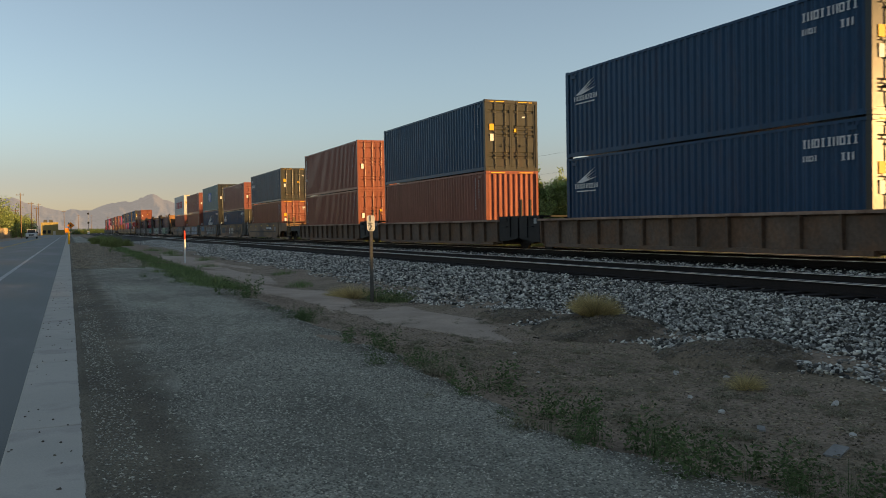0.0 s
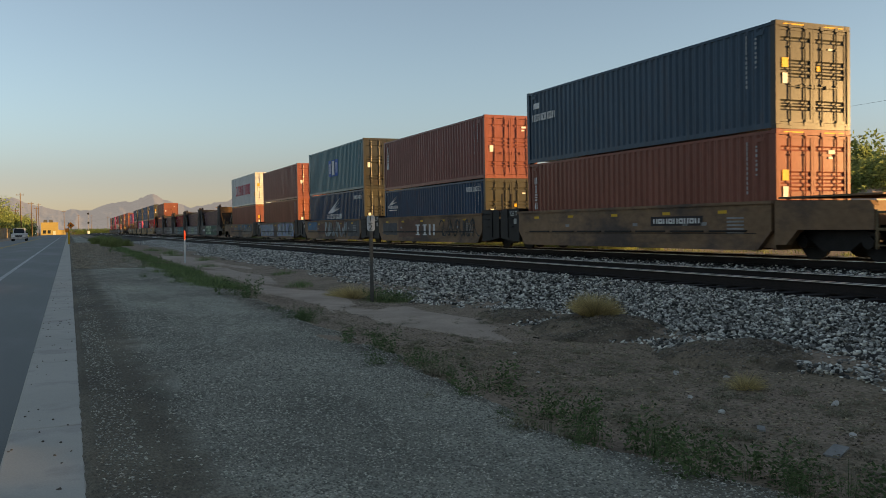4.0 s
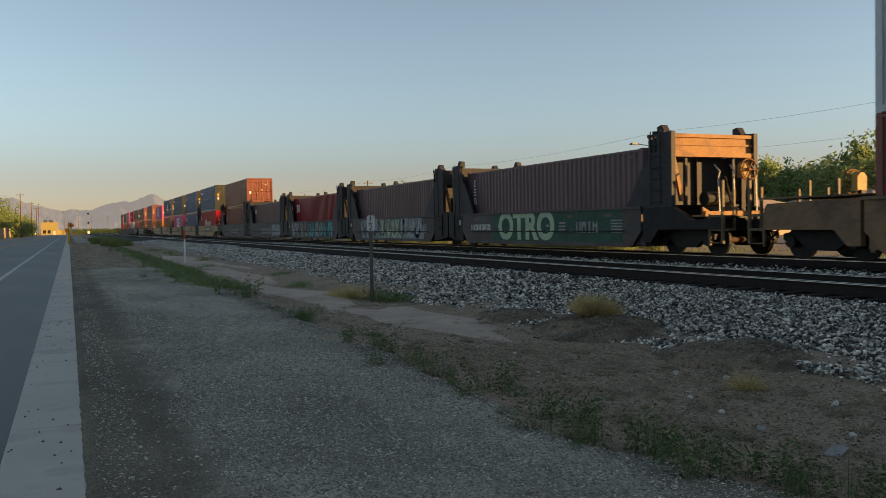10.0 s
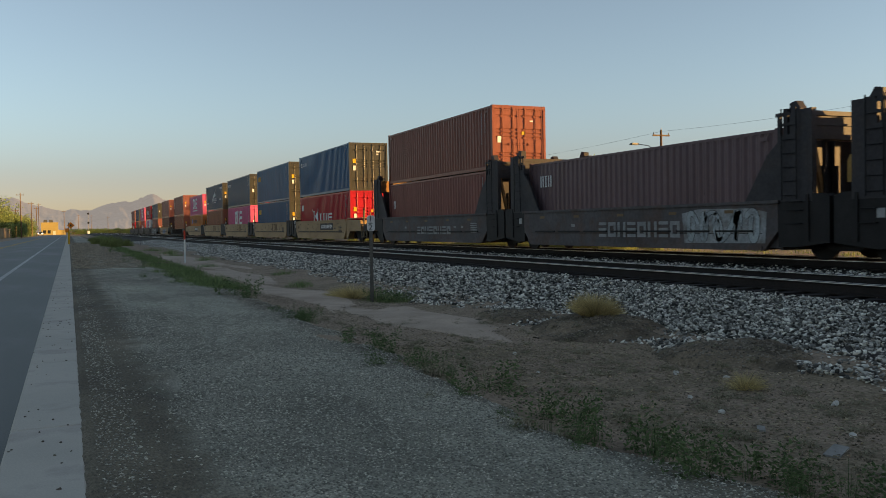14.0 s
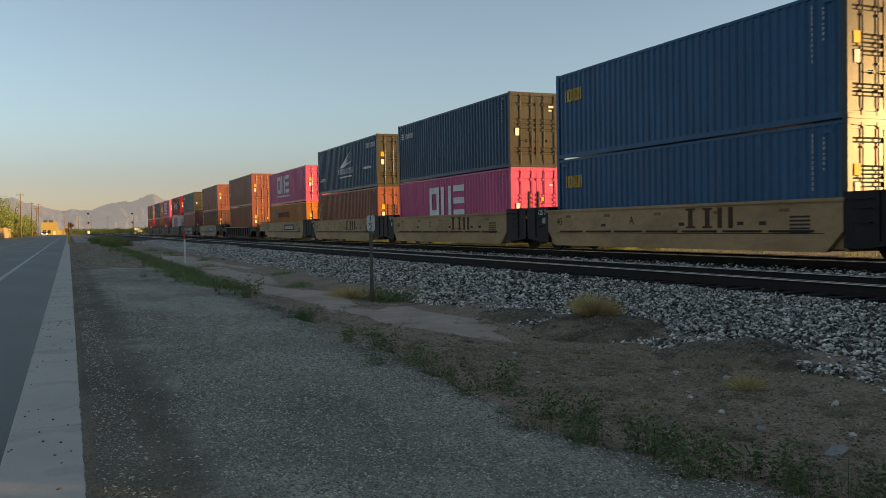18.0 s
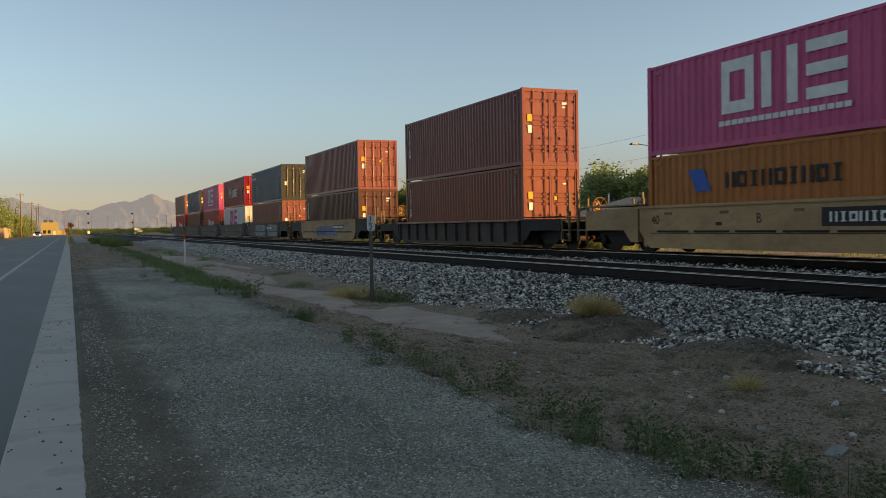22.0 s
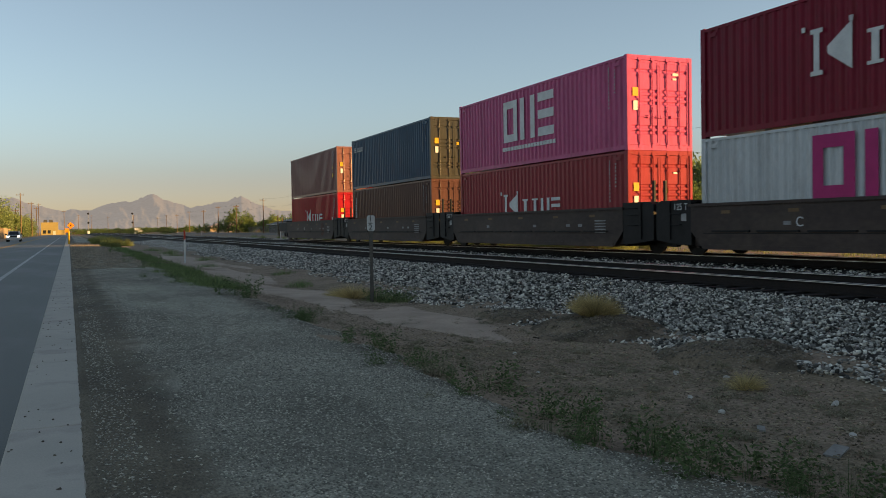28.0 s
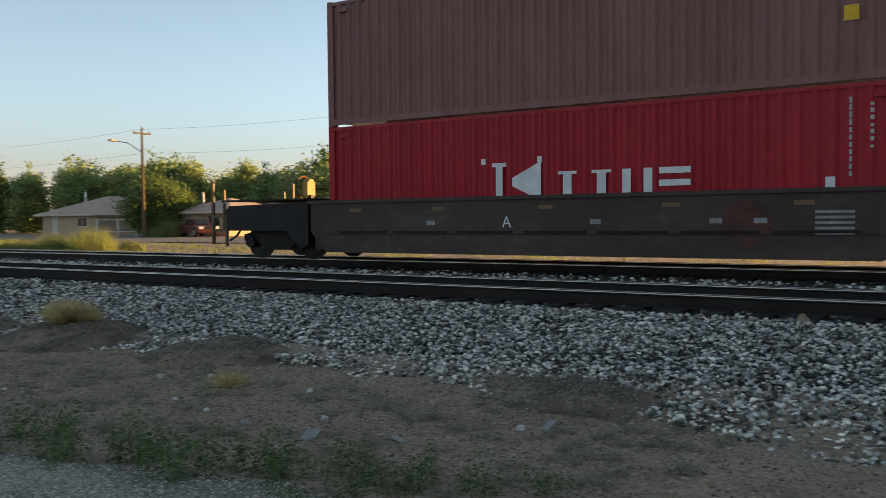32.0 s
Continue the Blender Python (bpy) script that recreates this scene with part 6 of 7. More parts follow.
def vehicle(name, label, body, outline, cabin, half, wheels, lamps):
    """Front towards -y. outline and cabin: side views (y, z)."""
    v = thing(name, label, "vehicle")
    b = bmesh.new()
    prism(b, outline, 0, -half, half)
    bmesh.ops.bevel(b, geom=[e for e in b.edges if abs(e.verts[0].co.x - e.verts[1].co.x) < 0.01], offset=0.06, segments=2, affect="EDGES")
    bd = part("body", b, body, v)
    b = bmesh.new()
    prism(b, cabin, 0, -half + 0.16, half - 0.16)
    bmesh.ops.bevel(b, geom=b.edges[:], offset=0.06, segments=2, affect="EDGES")
    cb = part("cab", b, body, v)
    (ya, za), (yb_, zb), (yc, zc), (yd, zd) = cabin[0], cabin[1], cabin[2], cabin[3]
    b = bmesh.new()
    prism(b, [(-half + 0.28, 0.08), (half - 0.28, 0.08), (half - 0.36, 0.92), (-half + 0.36, 0.92)], 2, 0, 0.012)
    for q in b.verts:
        f, s = q.co.y, q.co.z
        q.co = Vector((q.co.x, ya + (yb_ - ya) * f - 0.015 - s, za + (zb - za) * f + 0.01 + s))
    part("windscreen", b, GLASS, cb)
    for s in (-1, 1):
        part("side_window", boxes((*sorted((s * (half - 0.165), s * (half - 0.15))), yb_ + 0.05, yc - 0.08, za + 0.08, zb - 0.1)), GLASS, cb)
        part("headlight", boxes((*sorted((s * (half - 0.08), s * (half - 0.45))), outline[0][0] - 0.02, outline[0][0] + 0.05, 0.62, 0.82)), lamps, bd)
        part("mirror", boxes((*sorted((s * (half - 0.05), s * (half + 0.18))), ya + 0.3, ya + 0.42, za + 0.02, za + 0.2)), TYRE, cb)
        for yy in wheels:
            b = bmesh.new()
            rod(b, (s * (half - 0.24), yy, 0.36), (s * (half + 0.01), yy, 0.36), 0.36, 20)
            t = part("wheel", b, TYRE, v)
            b = bmesh.new()
            rod(b, (s * (half - 0.02), yy, 0.36), (s * (half + 0.02), yy, 0.36), 0.21, 14)
            part("rim", b, CHROME, t)
    part("bumper", boxes((-half - 0.01, half + 0.01, outline[0][0] - 0.1, outline[0][0] + 0.08, 0.38, 0.58)), CHROME if name == "pickup_truck" else body, v)
    part("grille", boxes((-0.45, 0.45, outline[0][0] - 0.015, outline[0][0] + 0.03, 0.62, 0.84)), TYRE, bd)
    return v


pickup = vehicle("pickup_truck", "white pickup truck driving on the road", CARWHITE, [(0, 0.35), (0, 0.98), (0.25, 1.08), (5.6, 1.12), (5.65, 0.4)], [(1.5, 1.08), (2.1, 1.84), (3.6, 1.86), (3.8, 1.1)], 1.0, (0.95, 4.6), LENS)
sedan = vehicle("sedan", "silver sedan with lit headlights driving on the road", CARSILVER, [(0, 0.28), (0, 0.72), (1.1, 0.92), (3.9, 0.98), (4.7, 0.92), (4.75, 0.3)], [(1.15, 0.92), (1.95, 1.43), (3.1, 1.45), (4.0, 0.98)], 0.9, (0.9, 3.65), LIT)
parked = vehicle("parked_car", "dark red car parked beside the house", mat("dark_red_car_paint", (0.10, 0.02, 0.02), 0.35), [(0, 0.28), (0, 0.72), (1.1, 0.92), (3.9, 0.98), (4.7, 0.92), (4.75, 0.3)], [(1.15, 0.92), (1.95, 1.43), (3.1, 1.45), (4.0, 0.98)], 0.9, (0.9, 3.65), LENS)
parked.matrix_world = pose(47.2, 53.2, 0.0, 0, 0, -20)
# lane markings
PAINTW = mat("worn_white_road_paint", (0.42, 0.42, 0.41), 0.8, 0, 0.2, 2, 30)
PAINTY = mat("worn_yellow_road_paint", (0.42, 0.27, 0.05), 0.8, 0, 0.2, 2, 30)
rm = tagged(new("road_marking"), "worn white and yellow lane lines on the asphalt", "road marking", kind="structure")
part("edge_line", boxes((-1.78, -1.66, -60, 330, 0.0, 0.0085)), PAINTW, rm)
for x in (-5.05, -5.3):
    part("centre_line", boxes((x, x + 0.11, -60, 330, 0.0, 0.0085)), PAINTY, rm)

# ---- painted marks on the boxes: plain shapes in the colours of the originals


def blocks(y0, y1, n, gap=0.18):
    """n even blocks between y1 (first) and y0 (last)."""
    w = (y1 - y0) / n
    return [(y1 - (i + 1) * w + w * gap * 0.5, y1 - i * w - w * gap * 0.5) for i in range(n)]


def sign_row(ob, y0, y1, z0, z1, n, material, kinds="solid", face=None, name="marking"):
    """A row of n plain shapes: solid blocks, rings or paired bars."""
    x = -(CW - 0.002) if face is None else face
    for i, (a, b) in enumerate(blocks(y0, y1, n)):
        kind = kinds if isinstance(kinds, str) else kinds[i % len(kinds)]
        w, h = b - a, z1 - z0
        q = 0.26 * w
        if kind == "ring":
            pieces = [[(a, b, z0, z0 + q), (a, b, z1 - q, z1), (a, a + q, z0 + q, z1 - q), (b - q, b, z0 + q, z1 - q)]]
        elif kind == "pair":
            pieces = [[(a, a + q * 1.1, z0, z1)], [(b - q * 1.1, b, z0, z1)]]
        elif kind == "comb":
            pieces = [[(a, b, z0 + h * f, z0 + h * (f + 0.2))] for f in (0.0, 0.4, 0.8)]
        elif kind == "stem":
            m = (a + b) / 2
            pieces = [[(m - q * 0.6, m + q * 0.6, z0 + h * 0.1, z1 - h * 0.1), (m - q * 1.3, m + q * 1.3, z0, z0 + h * 0.1), (m - q * 1.3, m + q * 1.3, z1 - h * 0.1, z1)]]
        else:
            pieces = [[(a, b, z0, z1)]]
        for rows in pieces:
            part(name, boxes(*[(x - 0.008, x, *r) for r in rows]), material, ob)


def id_bar(ob, y0, y1, z0, z1, material=None, n=9):
    sign_row(ob, y0, y1, z0, z1, n, material or WHITE, ("stem", "pair", "ring", "stem"))


def wing(ob, y0, y1, z0, z1):
    """A slanting winged emblem over a line of small blocks."""
    w, h = y1 - y0, z1 - z0
    for i in range(4):
        f = i / 4
        b = bmesh.new()
        prism(b, [(y1 - w * (0.10 + f * 0.16), z0 + h * (0.40 + 0.02 * i)), (y1 - w * (0.24 + f * 0.16), z0 + h * 0.40), (y0 + w * (0.12 - 0.02 * i), z0 + h * (1.0 - 0.13 * i)), (y0 + w * (0.34 - 0.04 * i), z0 + h * (0.84 - 0.10 * i))], 0, -CW - 0.006, -CW + 0.002)
        part("marking", b, WHITE, ob)
    sign_row(ob, y0, y1, z0 + h * 0.16, z0 + h * 0.36, 10, WHITE, ("stem", "pair", "stem", "ring"))
    sign_row(ob, y0 + w * 0.1, y1 - w * 0.1, z0 + h * 0.02, z0 + h * 0.07, 14, WHITE)


def block_word(ob, y0, y1, z0, z1, material):
    """Three tall open shapes in a row, with a thin line below."""
    sign_row(ob, y0, y1, z0, z1, 3, material, ("ring", "pair", "comb"))


def serif_word(ob, y0, y1, z0, z1, material=None):
    m = material or WHITE
    w = y1 - y0
    sign_row(ob, y1 - w * 0.14, y1, z0, z1, 1, m, "stem")
    mid = (z0 + z1) / 2
    part("marking", prism(bmesh.new(), [(y1 - w * 0.14, mid - 0.08), (y1 - w * 0.29, z0), (y1 - w * 0.29, z1), (y1 - w * 0.14, mid + 0.08)], 0, -CW - 0.006, -CW + 0.002), m, ob)
    sign_row(ob, y0, y1 - w * 0.34, z0, z0 + (z1 - z0) * 0.72, 4, m, ("stem", "stem", "pair", "comb"))
    for q in (0.30, 0.0):
        part("marking", boxes((-CW - 0.006, -CW + 0.002, y1 - w * q + 0.02, y1 - w * q + 0.12, z1 - 0.02, z1 + 0.10)), m, ob)


def upright_word(ob, y0, y1, z0, z1, n, material=None):
    h = (z1 - z0) / n
    for i in range(n):
        sign_row(ob, y0, y1, z0 + i * h + h * 0.12, z0 + (i + 1) * h - h * 0.08, 1, material or WHITE, ("pair", "comb", "stem")[i % 3])


def lashing_marks(ob, h):
    """The stencilled upright number rows near the doors."""
    for k in range(7):
        z = h * 0.86 - k * 0.115
        part("marking", cached(("marking", "a", k, h), lambda b: box(b, -CW - 0.006, -CW + 0.002, 0.62, 0.675, z, z + (0.07 if k % 3 else 0.045)), DIMWHITE), DIMWHITE, ob)
    for k in range(11):
        z = h * 0.88 - k * 0.12
        part("marking", cached(("marking", "b", k, h), lambda b: box(b, -CW - 0.006, -CW + 0.002, 0.95, 0.99, z, z + (0.1 if k in (0, 1, 2, 3) else 0.08)), DIMWHITE), DIMWHITE, ob)


for (key, tier), ob in BOX.items():
    h = ob["h"]
    k = sum(map(ord, key)) + (3 if tier == "high" else 0)
    if key not in ("A", "ym", "x1", "x2", "x3") and not key.startswith("b") or key == "b":
        lashing_marks(ob, h)
    # plates on the doors
    if not (key == "B" and tier == "low"):
        end_marks(ob, [(0.5, 0.72, h * 0.80, h * 0.83), (0.5, 0.64, h * 0.755, h * 0.775), (-0.98, -0.82, h * 0.42, h * 0.52)][k % 2:], WHITE)
        if k % 3 != 1:
            end_marks(ob, [(-1.0, -0.8, h * 0.57, h * 0.66)], YELLET)
        if k % 2:
            end_marks(ob, [(0.12, 0.3, h * 0.55, h * 0.6)], YELLET)
    for s in (-1, 1) if key in ("B", "D", "A", "ym") else ():
        part("header_stripe", cached(("header_stripe", h, s), lambda b: box(b, s * 0.65 - 0.32, s * 0.65 + 0.32, -0.002, 0.008, h - 0.09, h - 0.06), YELLET), YELLET, ob)
    # vents high on the side
    for yy in (0.5, CL - 0.5):
        part("vent", cached(("vent", h, yy, ob.children[0].data.materials[0].name), lambda b: box(b, -CW - 0.012, -CW + 0.03, yy - 0.12, yy + 0.12, h - 0.28, h - 0.18), ob.children[0].data.materials[0]), NAVY, ob)

for tier in ("high", "low"):
    wing(BOX["A", tier], 10.3, 11.7, 1.72, 2.5)
    id_bar(BOX["A", tier], 0.33, 1.92, 2.32, 2.52)
    id_bar(BOX["A", tier], 1.45, 1.92, 2.02, 2.15, n=4)
    id_bar(BOX["A", tier], 0.45, 0.85, 1.98, 2.15, n=2)
for tier in ("high", "low"):
    upright_word(BOX["C", tier], 11.55, 11.72, 1.0, 2.55, 6)
sign_row(BOX["D", "high"], 10.2, 11.8, 1.5, 1.75, 7, WHITE, ("pair", "ring"))
part("marking", boxes((-CW - 0.006, -CW + 0.002, 11.3, 11.7, 1.95, 2.15)), WHITE, BOX["D", "high"])
upright_word(BOX["D", "low"], 11.5, 11.7, 1.2, 2.4, 4)
upright_word(BOX["tex", "high"], 11.4, 11.72, 1.05, 2.3, 3)
wing(BOX["tex", "low"], 10.2, 11.7, 1.5, 2.25)
id_bar(BOX["tex", "low"], 0.4, 1.9, 2.1, 2.3)
sign_row(BOX["mol", "high"], 5.1, 7.3, 1.05, 2.1, 3, BLUELET, "solid")
sign_row(BOX["mol", "high"], 5.85, 6.55, 1.12, 2.03, 1, WHITE, "solid", face=-CW - 0.008)
for a, b in ((6.75, 7.15), (5.25, 5.65)):
    sign_row(BOX["mol", "high"], a, b, 1.25, 1.9, 1, WHITE, "pair", face=-CW - 0.008)
wing(BOX["mol", "low"], 4.5, 8.0, 1.0, 2.5)
id_bar(BOX["mol", "low"], 0.45, 2.05, 2.35, 2.55)
for z in (1.35, 1.7):
    sign_row(BOX["ym", "high"], 8.95, 9.75, z - 0.3, z + 0.3, 1, REDLET, "solid") if z > 1.5 else None
part("marking", boxes((-CW - 0.006, -CW + 0.004, 8.95, 9.75, 1.05, 1.38)), REDLET, BOX["ym", "high"])
sign_row(BOX["ym", "high"], 9.2, 9.5, 1.2, 1.85, 1, WHITE, "solid", face=-CW - 0.008)
sign_row(BOX["ym", "high"], 5.66, 8.6, 1.05, 2.0, 4, REDLET, ("stem", "pair", "pair", "ring"))
sign_row(BOX["ym", "high"], 2.38, 5.17, 1.05, 2.0, 4, REDLET, ("pair", "stem", "pair", "ring"))
part("placard", boxes((-CW - 0.006, -CW + 0.002, 0.35, 0.6, 0.8, 1.15)), YELLET, BOX["ym", "high"])
sign_row(BOX["b3", "low"], 10.4, 11.3, 1.85, 2.4, 3, WHITE, ("ring", "pair", "stem"))
sign_row(BOX["b4", "low"], 10.6, 11.4, 2.0, 2.4, 3, WHITE, ("pair", "stem"))
id_bar(BOX["R", "low"], 11.2, 11.5, 1.6, 2.0, n=3)
serif_word(BOX["K", "low"], 3.9, 8.7, 1.08, 1.85)
part("marking", boxes((-CW - 0.006, -CW + 0.002, 11.2, 11.7, 1.9, 2.3)), WHITE, BOX["K", "low"])
for key in ("K", "a", "g", "gg"):
    sign_row(BOX[key, "high"], 11.3, 11.75, 2.15, 2.42, 1, WHITE, "comb")
    sign_row(BOX[key, "high"], 10.1, 11.15, 2.15, 2.38, 6, WHITE, ("stem", "pair", "stem"))
for tier in ("high", "low"):
    sign_row(BOX["N", tier], 10.6, 11.6, 1.9, 2.3, 5, YELLET, ("pair", "ring"))
block_word(BOX["a", "low"], 4.15, 8.25, 1.12, 2.45, WHITE)
wing(BOX["b", "high"], 4.3, 7.5, 0.8, 2.4)
id_bar(BOX["b", "high"], 0.3, 1.95, 2.25, 2.5)
sign_row(BOX["b", "high"], 1.0, 2.4, 1.1, 1.22, 9, WHITE)
sign_row(BOX["b", "high"], 10.2, 11.7, 0.8, 1.0, 5, WHITE, "pair")
upright_word(BOX["b", "low"], 11.55, 11.7, 0.9, 2.3, 5)
block_word(BOX["c", "high"], 5.0, 9.2, 0.85, 2.2, WHITE)
sign_row(BOX["c", "high"], 5.0, 9.2, 0.55, 0.68, 18, WHITE)
sign_row(BOX["c", "low"], 5.2, 9.0, 1.55, 1.95, 9, DARKLET, ("pair", "ring", "stem"))
part("marking", prism(bmesh.new(), [(9.5, 1.5), (10.1, 1.5), (10.4, 2.1), (9.8, 2.1)], 0, -CW - 0.006, -CW + 0.002), BLUELET, BOX["c", "low"])
for key, tier in (("e", "low"), ("e", "high")):
    upright_word(BOX[key, tier], 11.45, 11.65, 1.1, 2.5, 6)
upright_word(BOX["f", "low"], 11.4, 11.7, 1.3, 2.5, 3)
serif_word(BOX["h", "high"], 4.2, 8.6, 1.05, 2.1)
block_word(BOX["h", "low"], 4.3, 8.55, 1.15, 2.6, PINKLET)
block_word(BOX["o", "high"], 4.2, 8.2, 0.95, 2.5, WHITE)
sign_row(BOX["o", "high"], 4.2, 8.2, 0.62, 0.76, 18, WHITE)
serif_word(BOX["o", "low"], 3.9, 8.3, 1.05, 1.85)
upright_word(BOX["gg", "low"], 11.35, 11.65, 1.2, 2.4, 3)
serif_word(BOX["l", "low"], 3.55, 7.9, 1.05, 1.85)
part("marking", boxes((-CW - 0.006, -CW + 0.002, 1.2, 1.35, 1.15, 1.35)), WHITE, BOX["l", "low"])
part("placard", boxes((-CW - 0.006, -CW + 0.002, 0.85, 1.08, 1.0, 1.25)), YELLET, BOX["l", "high"])
part("placard", prism(bmesh.new(), [(0.84, 1.55), (1.1, 1.55), (0.97, 1.78)], 0, -CW - 0.006, -CW + 0.002), YELLET, BOX["l", "high"])

# ---- marks and spray paint on the well sides
SIDE_X = -(HALF - 0.018)
SPRAYW = mat("pale_spray_paint", (0.30, 0.33, 0.335), 0.6, 0, 0.25, 2, 20, tint=(0.16, 0.17, 0.17), amount=0.4, amount_scale=3)
SPRAYB = mat("blue_grey_spray_paint", (0.20, 0.24, 0.36), 0.6, 0, 0.2, 2, 20)
SPRAYT = mat("teal_spray_paint", (0.07, 0.36, 0.36), 0.6, 0, 0.2, 2, 20)
SPRAYG = mat("green_grey_spray_paint", (0.33, 0.42, 0.28), 0.6, 0, 0.2, 2, 20)
SPRAYK = mat("black_spray_paint", (0.03, 0.03, 0.032), 0.6, 0, 0.2, 2, 20)
SPRAYTAN = mat("tan_spray_paint", (0.30, 0.26, 0.19), 0.6, 0, 0.2, 2, 20)
DUSTDARK = mat("dark_grey_spray_paint", (0.075, 0.075, 0.078), 0.7, 0, 0.25, 2, 14)
SPRAYBLUE = mat("faded_blue_spray_paint", (0.07, 0.14, 0.22), 0.7, 0, 0.25, 1.5, 14, tint=(0.10, 0.08, 0.06), amount=0.4)
SPRAYRUST = mat("rust_red_spray_paint", (0.13, 0.07, 0.05), 0.7, 0, 0.25, 1.5, 14)
SPRAYDEEP = mat("deep_green_spray_paint", (0.035, 0.085, 0.06), 0.7, 0, 0.25, 1.5, 14)
DUSTY = mat("dusty_grey_patch", (0.26, 0.27, 0.27), 0.8, 0, 0.25, 2, 14, tint=(0.12, 0.10, 0.08), amount=0.4)


def ribbon(pts, width, x, thick=0.003):
    """A flat band of paint along a curved line in the plane x."""
    b = bmesh.new()
    rows = []
    for i, p in enumerate(pts):
        d = (pts[min(i + 1, len(pts) - 1)] - pts[max(i - 1, 0)]).normalized()
        nrm = Vector((-d.y, d.x)) * width * (0.5 if i not in (0, len(pts) - 1) else 0.32)
        rows.append([b.verts.new((x, *(p + nrm))), b.verts.new((x, *(p - nrm)))])
    for (a, c), (d2, e) in zip(rows, rows[1:]):
        b.faces.new((a, c, e, d2))
    r = bmesh.ops.extrude_face_region(b, geom=b.faces[:])
    for v in r["geom"]:
        if isinstance(v, bmesh.types.BMVert):
            v.co.x -= thick
    bmesh.ops.recalc_face_normals(b, faces=b.faces[:])
    return b


def graffiti(w, y0, y1, z0, z1, n, fill, seed, outline=None, patch=None, width=0.2):
    """Looping sprayed shapes across a well side, each with a dark edge."""
    r = random.Random(seed)
    if patch:
        b = bmesh.new()
        prism(b, [(y0 - 0.2, z0 + 0.02), (y1 + 0.15, z0), (y1 + 0.25, z1 - 0.1), (y1 - 0.4, z1), (y0 + 0.3, z1 - 0.02), (y0 - 0.25, z1 - 0.12)], 0, SIDE_X - 0.003, SIDE_X)
        part("spray_paint", b, patch, w)
    n = n * 2
    step = (y1 - y0) / n
    for i in range(n):
        c = y1 - (i + 0.5) * step
        a0, k1, k2 = r.uniform(0, 6), r.uniform(3, 6), r.uniform(5, 9)
        pts = [Vector((c + step * (1.0 * (f - 0.5) + 0.55 * math.sin(f * k1 * 1.3 + a0)), (z0 + z1) / 2 + (z1 - z0) * 0.40 * math.sin(f * k2 + a0 * 2))) for f in np.linspace(0, 1, 22)]
        wd = width * r.uniform(0.8, 1.25)
        part("spray_paint", ribbon(pts, wd * 1.2, SIDE_X - 0.004), outline or SPRAYK, w)
        part("spray_paint", ribbon(pts, wd, SIDE_X - 0.009), fill if isinstance(fill, bpy.types.Material) else fill[i * len(fill) // n], w)


def side_row(w, y0, y1, z0, z1, n, material, kinds="solid"):
    sign_row(w, y0, y1, z0, z1, n, material, kinds, face=SIDE_X - 0.002)


def load_marks(w, material, reflector, mid=0.82):
    """Small stencilled blocks, reflectors and a data panel along a well side."""
    L = max(v.co.y for v in w.data.vertices)
    for q in (0.12, 0.3, 0.5, 0.7, 0.88):
        part("reflector", boxes((SIDE_X - 0.007, SIDE_X, L * q, L * q + 0.32, 1.12, 1.2)), reflector, w)
    for q in (0.18, 0.24, 0.42, 0.72):
        part("stencil", boxes((SIDE_X - 0.006, SIDE_X, L * q, L * q + 0.22, mid, mid + 0.09)), material, w)
    for k in range(5):
        part("stencil", boxes((SIDE_X - 0.006, SIDE_X, 0.9, 1.5, 0.62 + k * 0.09, 0.665 + k * 0.09)), material, w)


def wells_of(name):
    return CARS[name][1]


DIMREFLECT = mat("dirty_reflector", (0.16, 0.10, 0.05), 0.6, 0, 0.2, 3, 30)
DIMW = mat("dim_white_stencil", (0.24, 0.24, 0.235), 0.7, 0, 0.2, 3, 30)
for name in ("tagged", "bulkhead", "yellow", "single_tagged", "dark"):
    for w in wells_of(name):
        load_marks(w, DIMW if name != "yellow" else DARKLET, YELLET if name == "tagged" else DIMREFLECT)
yw, tg, bk, dk = wells_of("yellow"), wells_of("tagged"), wells_of("bulkhead"), wells_of("dark")
# number plates and initials as bars
for w in (yw[0], yw[4]):
    part("number_panel", boxes((SIDE_X - 0.006, SIDE_X, 2.7, 5.7, 0.78, 1.2)), DARKLET, w)
    sign_row(w, 2.9, 5.5, 0.88, 1.1, 10, WHITE, ("pair", "stem", "ring"), face=SIDE_X - 0.007)
for w in yw[1:4]:
    side_row(w, 3.3, 5.3, 0.75, 1.28, 3, RUST, ("stem", "stem", "pair"))
for w in (tg[0], dk[0], wells_of("single_tagged")[0]):
    part("number_panel", boxes((SIDE_X - 0.006, SIDE_X, 2.4, 4.6, 0.82, 1.08)), DARKLET, w)
    sign_row(w, 2.5, 4.5, 0.88, 1.02, 9, WHITE, ("pair", "ring"), face=SIDE_X - 0.007)
lettering("A", 0.32, WHITE, dk[4], Matrix(((0, 0, -1, SIDE_X - 0.004), (-1, 0, 0, 7.3), (0, 1, 0, 0.86), (0, 0, 0, 1))), "stencil")
lettering("C", 0.32, WHITE, dk[1], Matrix(((0, 0, -1, SIDE_X - 0.004), (-1, 0, 0, 8.7), (0, 1, 0, 0.88), (0, 0, 0, 1))), "stencil")
b = bmesh.new()
rod(b, (SIDE_X - 0.004, 2.6, 0.82), (SIDE_X, 2.6, 0.82), 0.42, 28)
part("faded_emblem", b, mat("faded_red_emblem", (0.075, 0.032, 0.025), 0.7, 0, 0.3, 3, 20), dk[4])
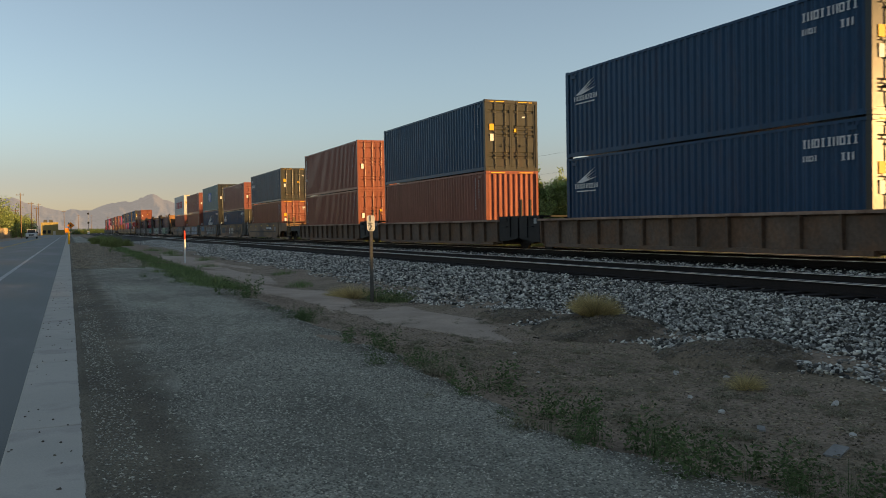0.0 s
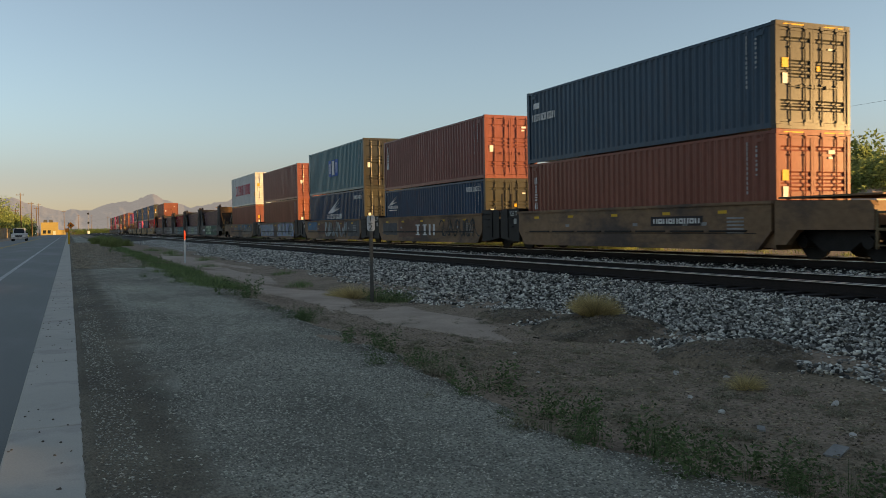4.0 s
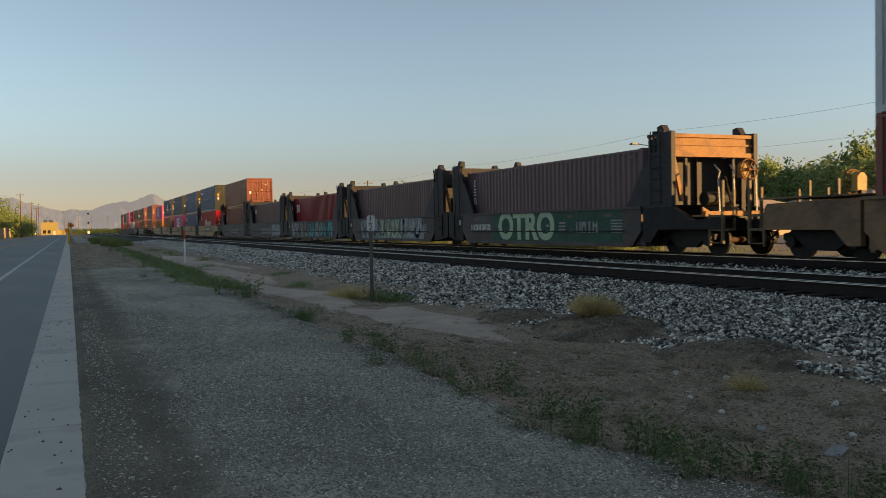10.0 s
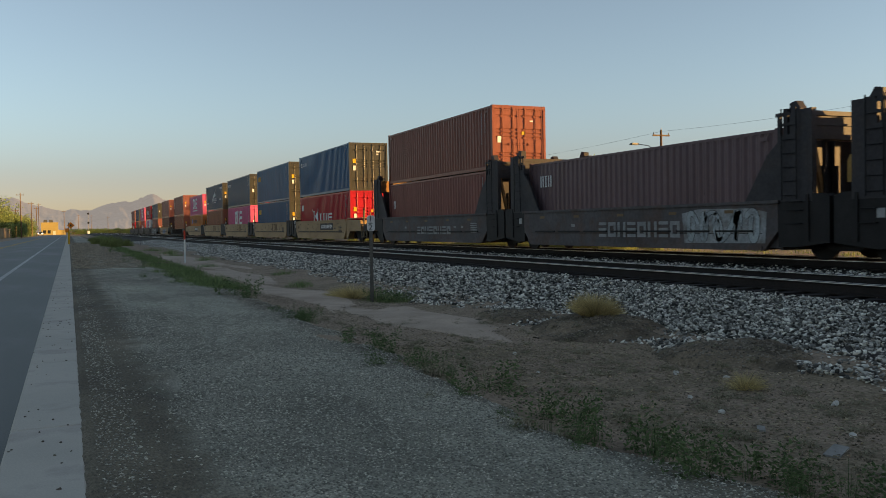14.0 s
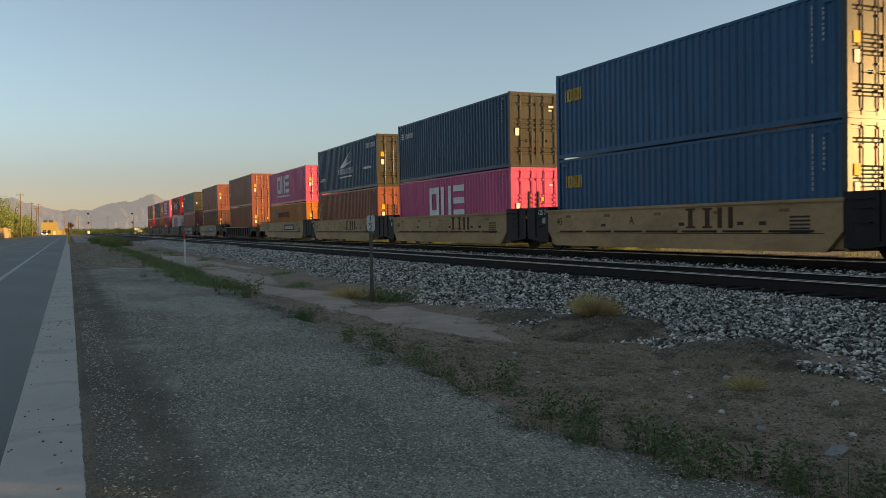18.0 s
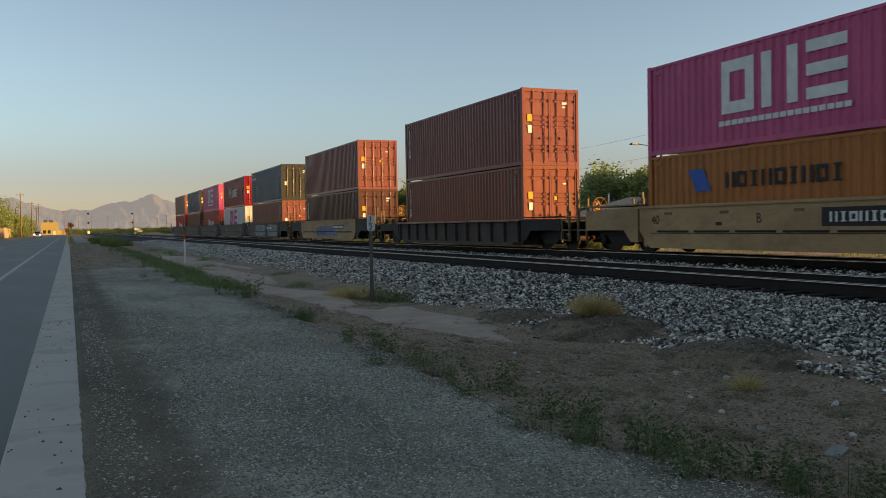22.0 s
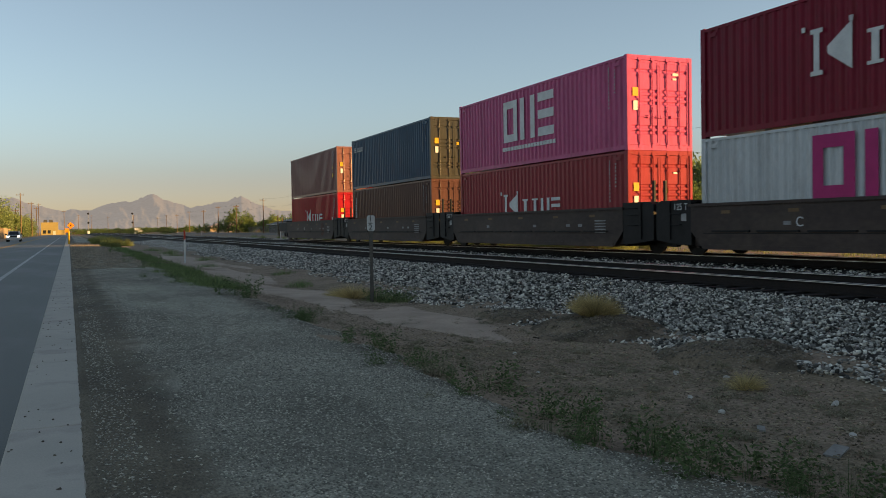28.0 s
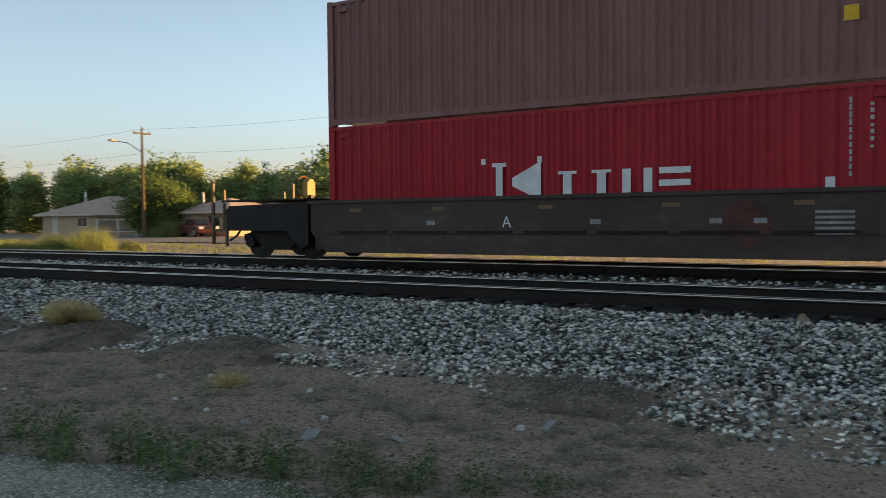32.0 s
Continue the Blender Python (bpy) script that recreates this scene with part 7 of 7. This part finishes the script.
# tagged yellow car
side_row(tg[1], 4.8, 7.4, 0.5, 1.0, 3, WHITE, ("stem", "stem", "pair"))
graffiti(tg[1], 0.4, 4.2, 0.4, 1.25, 5, SPRAYK, 3, outline=YELLOWCAR, width=0.07)
graffiti(tg[2], 2.7, 7.3, 0.35, 1.3, 4, (SPRAYW, SPRAYW), 5, width=0.17)
graffiti(tg[3], 7.4, 12.0, 0.32, 1.26, 3, SPRAYW, 8, patch=SPRAYB, width=0.2)
graffiti(tg[3], 0.6, 5.4, 0.30, 1.30, 3, SPRAYW, 9, patch=SPRAYB, width=0.26)
graffiti(tg[4], 1.6, 5.0, 0.38, 1.15, 5, DIMW, 11, outline=YELLOWCAR, width=0.05)
side_row(tg[4], 7.5, 9.6, 0.85, 1.05, 9, DIMW, ("pair", "stem"))
# faded colour fields on the two yellow wells with the thickest paint


def field(w, y0, y1, z0, z1, material):
    """One ragged field of old spray paint."""
    n = 9
    low = [(y0 + (y1 - y0) * i / n, z0 + 0.08 * noise.noise(Vector((i * 1.7, y0, 0)))) for i in range(n + 1)]
    high = [(y1 - (y1 - y0) * i / n, z1 + 0.1 * noise.noise(Vector((i * 1.3, y1, 4)))) for i in range(n + 1)]
    part("spray_paint", prism(bmesh.new(), low + high, 0, SIDE_X - 0.0022, SIDE_X), material, w)


for w, rows in ((tg[2], ((9.4, 11.9, 0.75, 1.3, SPRAYBLUE), (7.6, 9.3, 0.5, 1.2, SPRAYRUST), (0.3, 2.6, 0.4, 1.28, DUSTDARK), (2.6, 5.6, 0.85, 1.32, SPRAYRUST))),
                (tg[4], ((9.6, 11.8, 0.42, 1.05, SPRAYRUST), (6.2, 7.3, 0.85, 1.3, SPRAYBLUE), (3.0, 5.6, 0.8, 1.3, SPRAYBLUE), (0.4, 2.8, 0.7, 1.3, DUSTDARK))),
                (tg[1], ((6.6, 9.6, 0.4, 1.25, SPRAYRUST), (9.8, 11.9, 0.5, 1.1, DUSTDARK)))):
    for r in rows:
        field(w, *r)
# bulkhead car
field(bk[0], 0.9, 9.5, 0.3, 1.34, SPRAYDEEP)
sign_row(bk[0], 2.2, 3.5, 0.62, 0.98, 4, DIMW, ("pair", "ring", "stem"), face=SIDE_X - 0.004)
side_row(bk[0], 4.1, 4.6, 0.7, 0.98, 1, DIMW, ("comb",))
side_row(bk[0], 9.75, 11.5, 0.72, 0.95, 9, WHITE, ("pair", "stem", "ring"))
upright_word(BOX["b1", "low"], 11.35, 11.62, 1.5, 2.6, 3)
graffiti(bk[1], 1.5, 10.5, 0.3, 1.34, 8, (SPRAYW, SPRAYG, SPRAYW), 23, outline=DUSTDARK, patch=DUSTY, width=0.17)
graffiti(bk[2], 6.6, 11.6, 0.3, 1.34, 6, (SPRAYW, SPRAYTAN, SPRAYW), 27, patch=DUSTDARK, width=0.15)
graffiti(bk[2], 1.2, 6.4, 0.3, 1.34, 6, (SPRAYT, SPRAYW, SPRAYT, SPRAYT), 29, patch=DUSTDARK, width=0.15)
side_row(bk[3], 3.5, 7.5, 0.5, 0.95, 8, DIMW, ("comb", "ring", "pair"))
graffiti(bk[3], 0.6, 3.2, 0.36, 1.25, 3, SPRAYW, 31, patch=DUSTY, width=0.12)
side_row(bk[4], 3.5, 7.5, 0.55, 0.9, 8, DIMW, ("comb", "ring", "pair"))
graffiti(wells_of("single_tagged")[0], 3.9, 8.4, 0.34, 1.05, 7, SPRAYB, 33, outline=SPRAYK, patch=DUSTY, width=0.1)
for a, c in ((1.0, 4.0), (5.5, 9.0)):
    graffiti(dk[0], a, c, 0.3, 1.25, 1, DUSTY, 41, outline=DUSTY, patch=DUSTY, width=0.1)

# capacity figures on the coupling plates, length figures on the yellow wells


def on_side(text, size, material, parent, y, z, x):
    return lettering(text, size, material, parent, Matrix(((0, 0, -1, x), (-1, 0, 0, y), (0, 1, 0, z), (0, 0, 0, 1))), "stencil")


lettering("OTRO", 1.36, SPRAYG, bk[0], Matrix(((0, 0, -1, SIDE_X - 0.006), (-1.08, 0, 0, 6.95), (0, 0.98, 0, 0.82), (0, 0, 0, 1))), "spray_paint", 0.055)
for name in ("yellow", "tagged", "dark"):
    for j in [o for o in CARS[name][0].children if o.name.startswith("coupling_platform")]:
        on_side("125 T", 0.25, WHITE, j, -1.12, 1.33, -HALF + 0.02)
for w in yw:
    L = max(v.co.y for v in w.data.vertices)
    on_side("40", 0.36, RUST, w, L - 0.75, 0.98, SIDE_X - 0.004)
for w, ch in zip(yw, ("A", "A", "C", "C", "B")):
    on_side(ch, 0.34, DARKLET, w, 7.6, 0.98, SIDE_X - 0.004)


def motions():
    times = [0, 4, 8, 12, 16, 20, 24, 28, 30, 31, 31.5, 32]
    for ob, x, u, z in MOVING:
        walk(ob, [(t, pose(x, u - train_way(t), z)) for t in times])
    walk(pickup, [(t, pose(-6.7, 187 - 11.6 * t, 0.006)) for t in (0, 16, 32)])
    walk(sedan, [(0, pose(-13.0, 388, 0.006)), (11, pose(-12.6, 378, 0.006)), (14, pose(-9.5, 350, 0.006)), (17, pose(-6.9, 310, 0.006)), (20, pose(-6.9, 261.4, 0.006)), (28, pose(-6.9, 131, 0.006)), (32, pose(-6.9, 65.8, 0.006))])


motions()
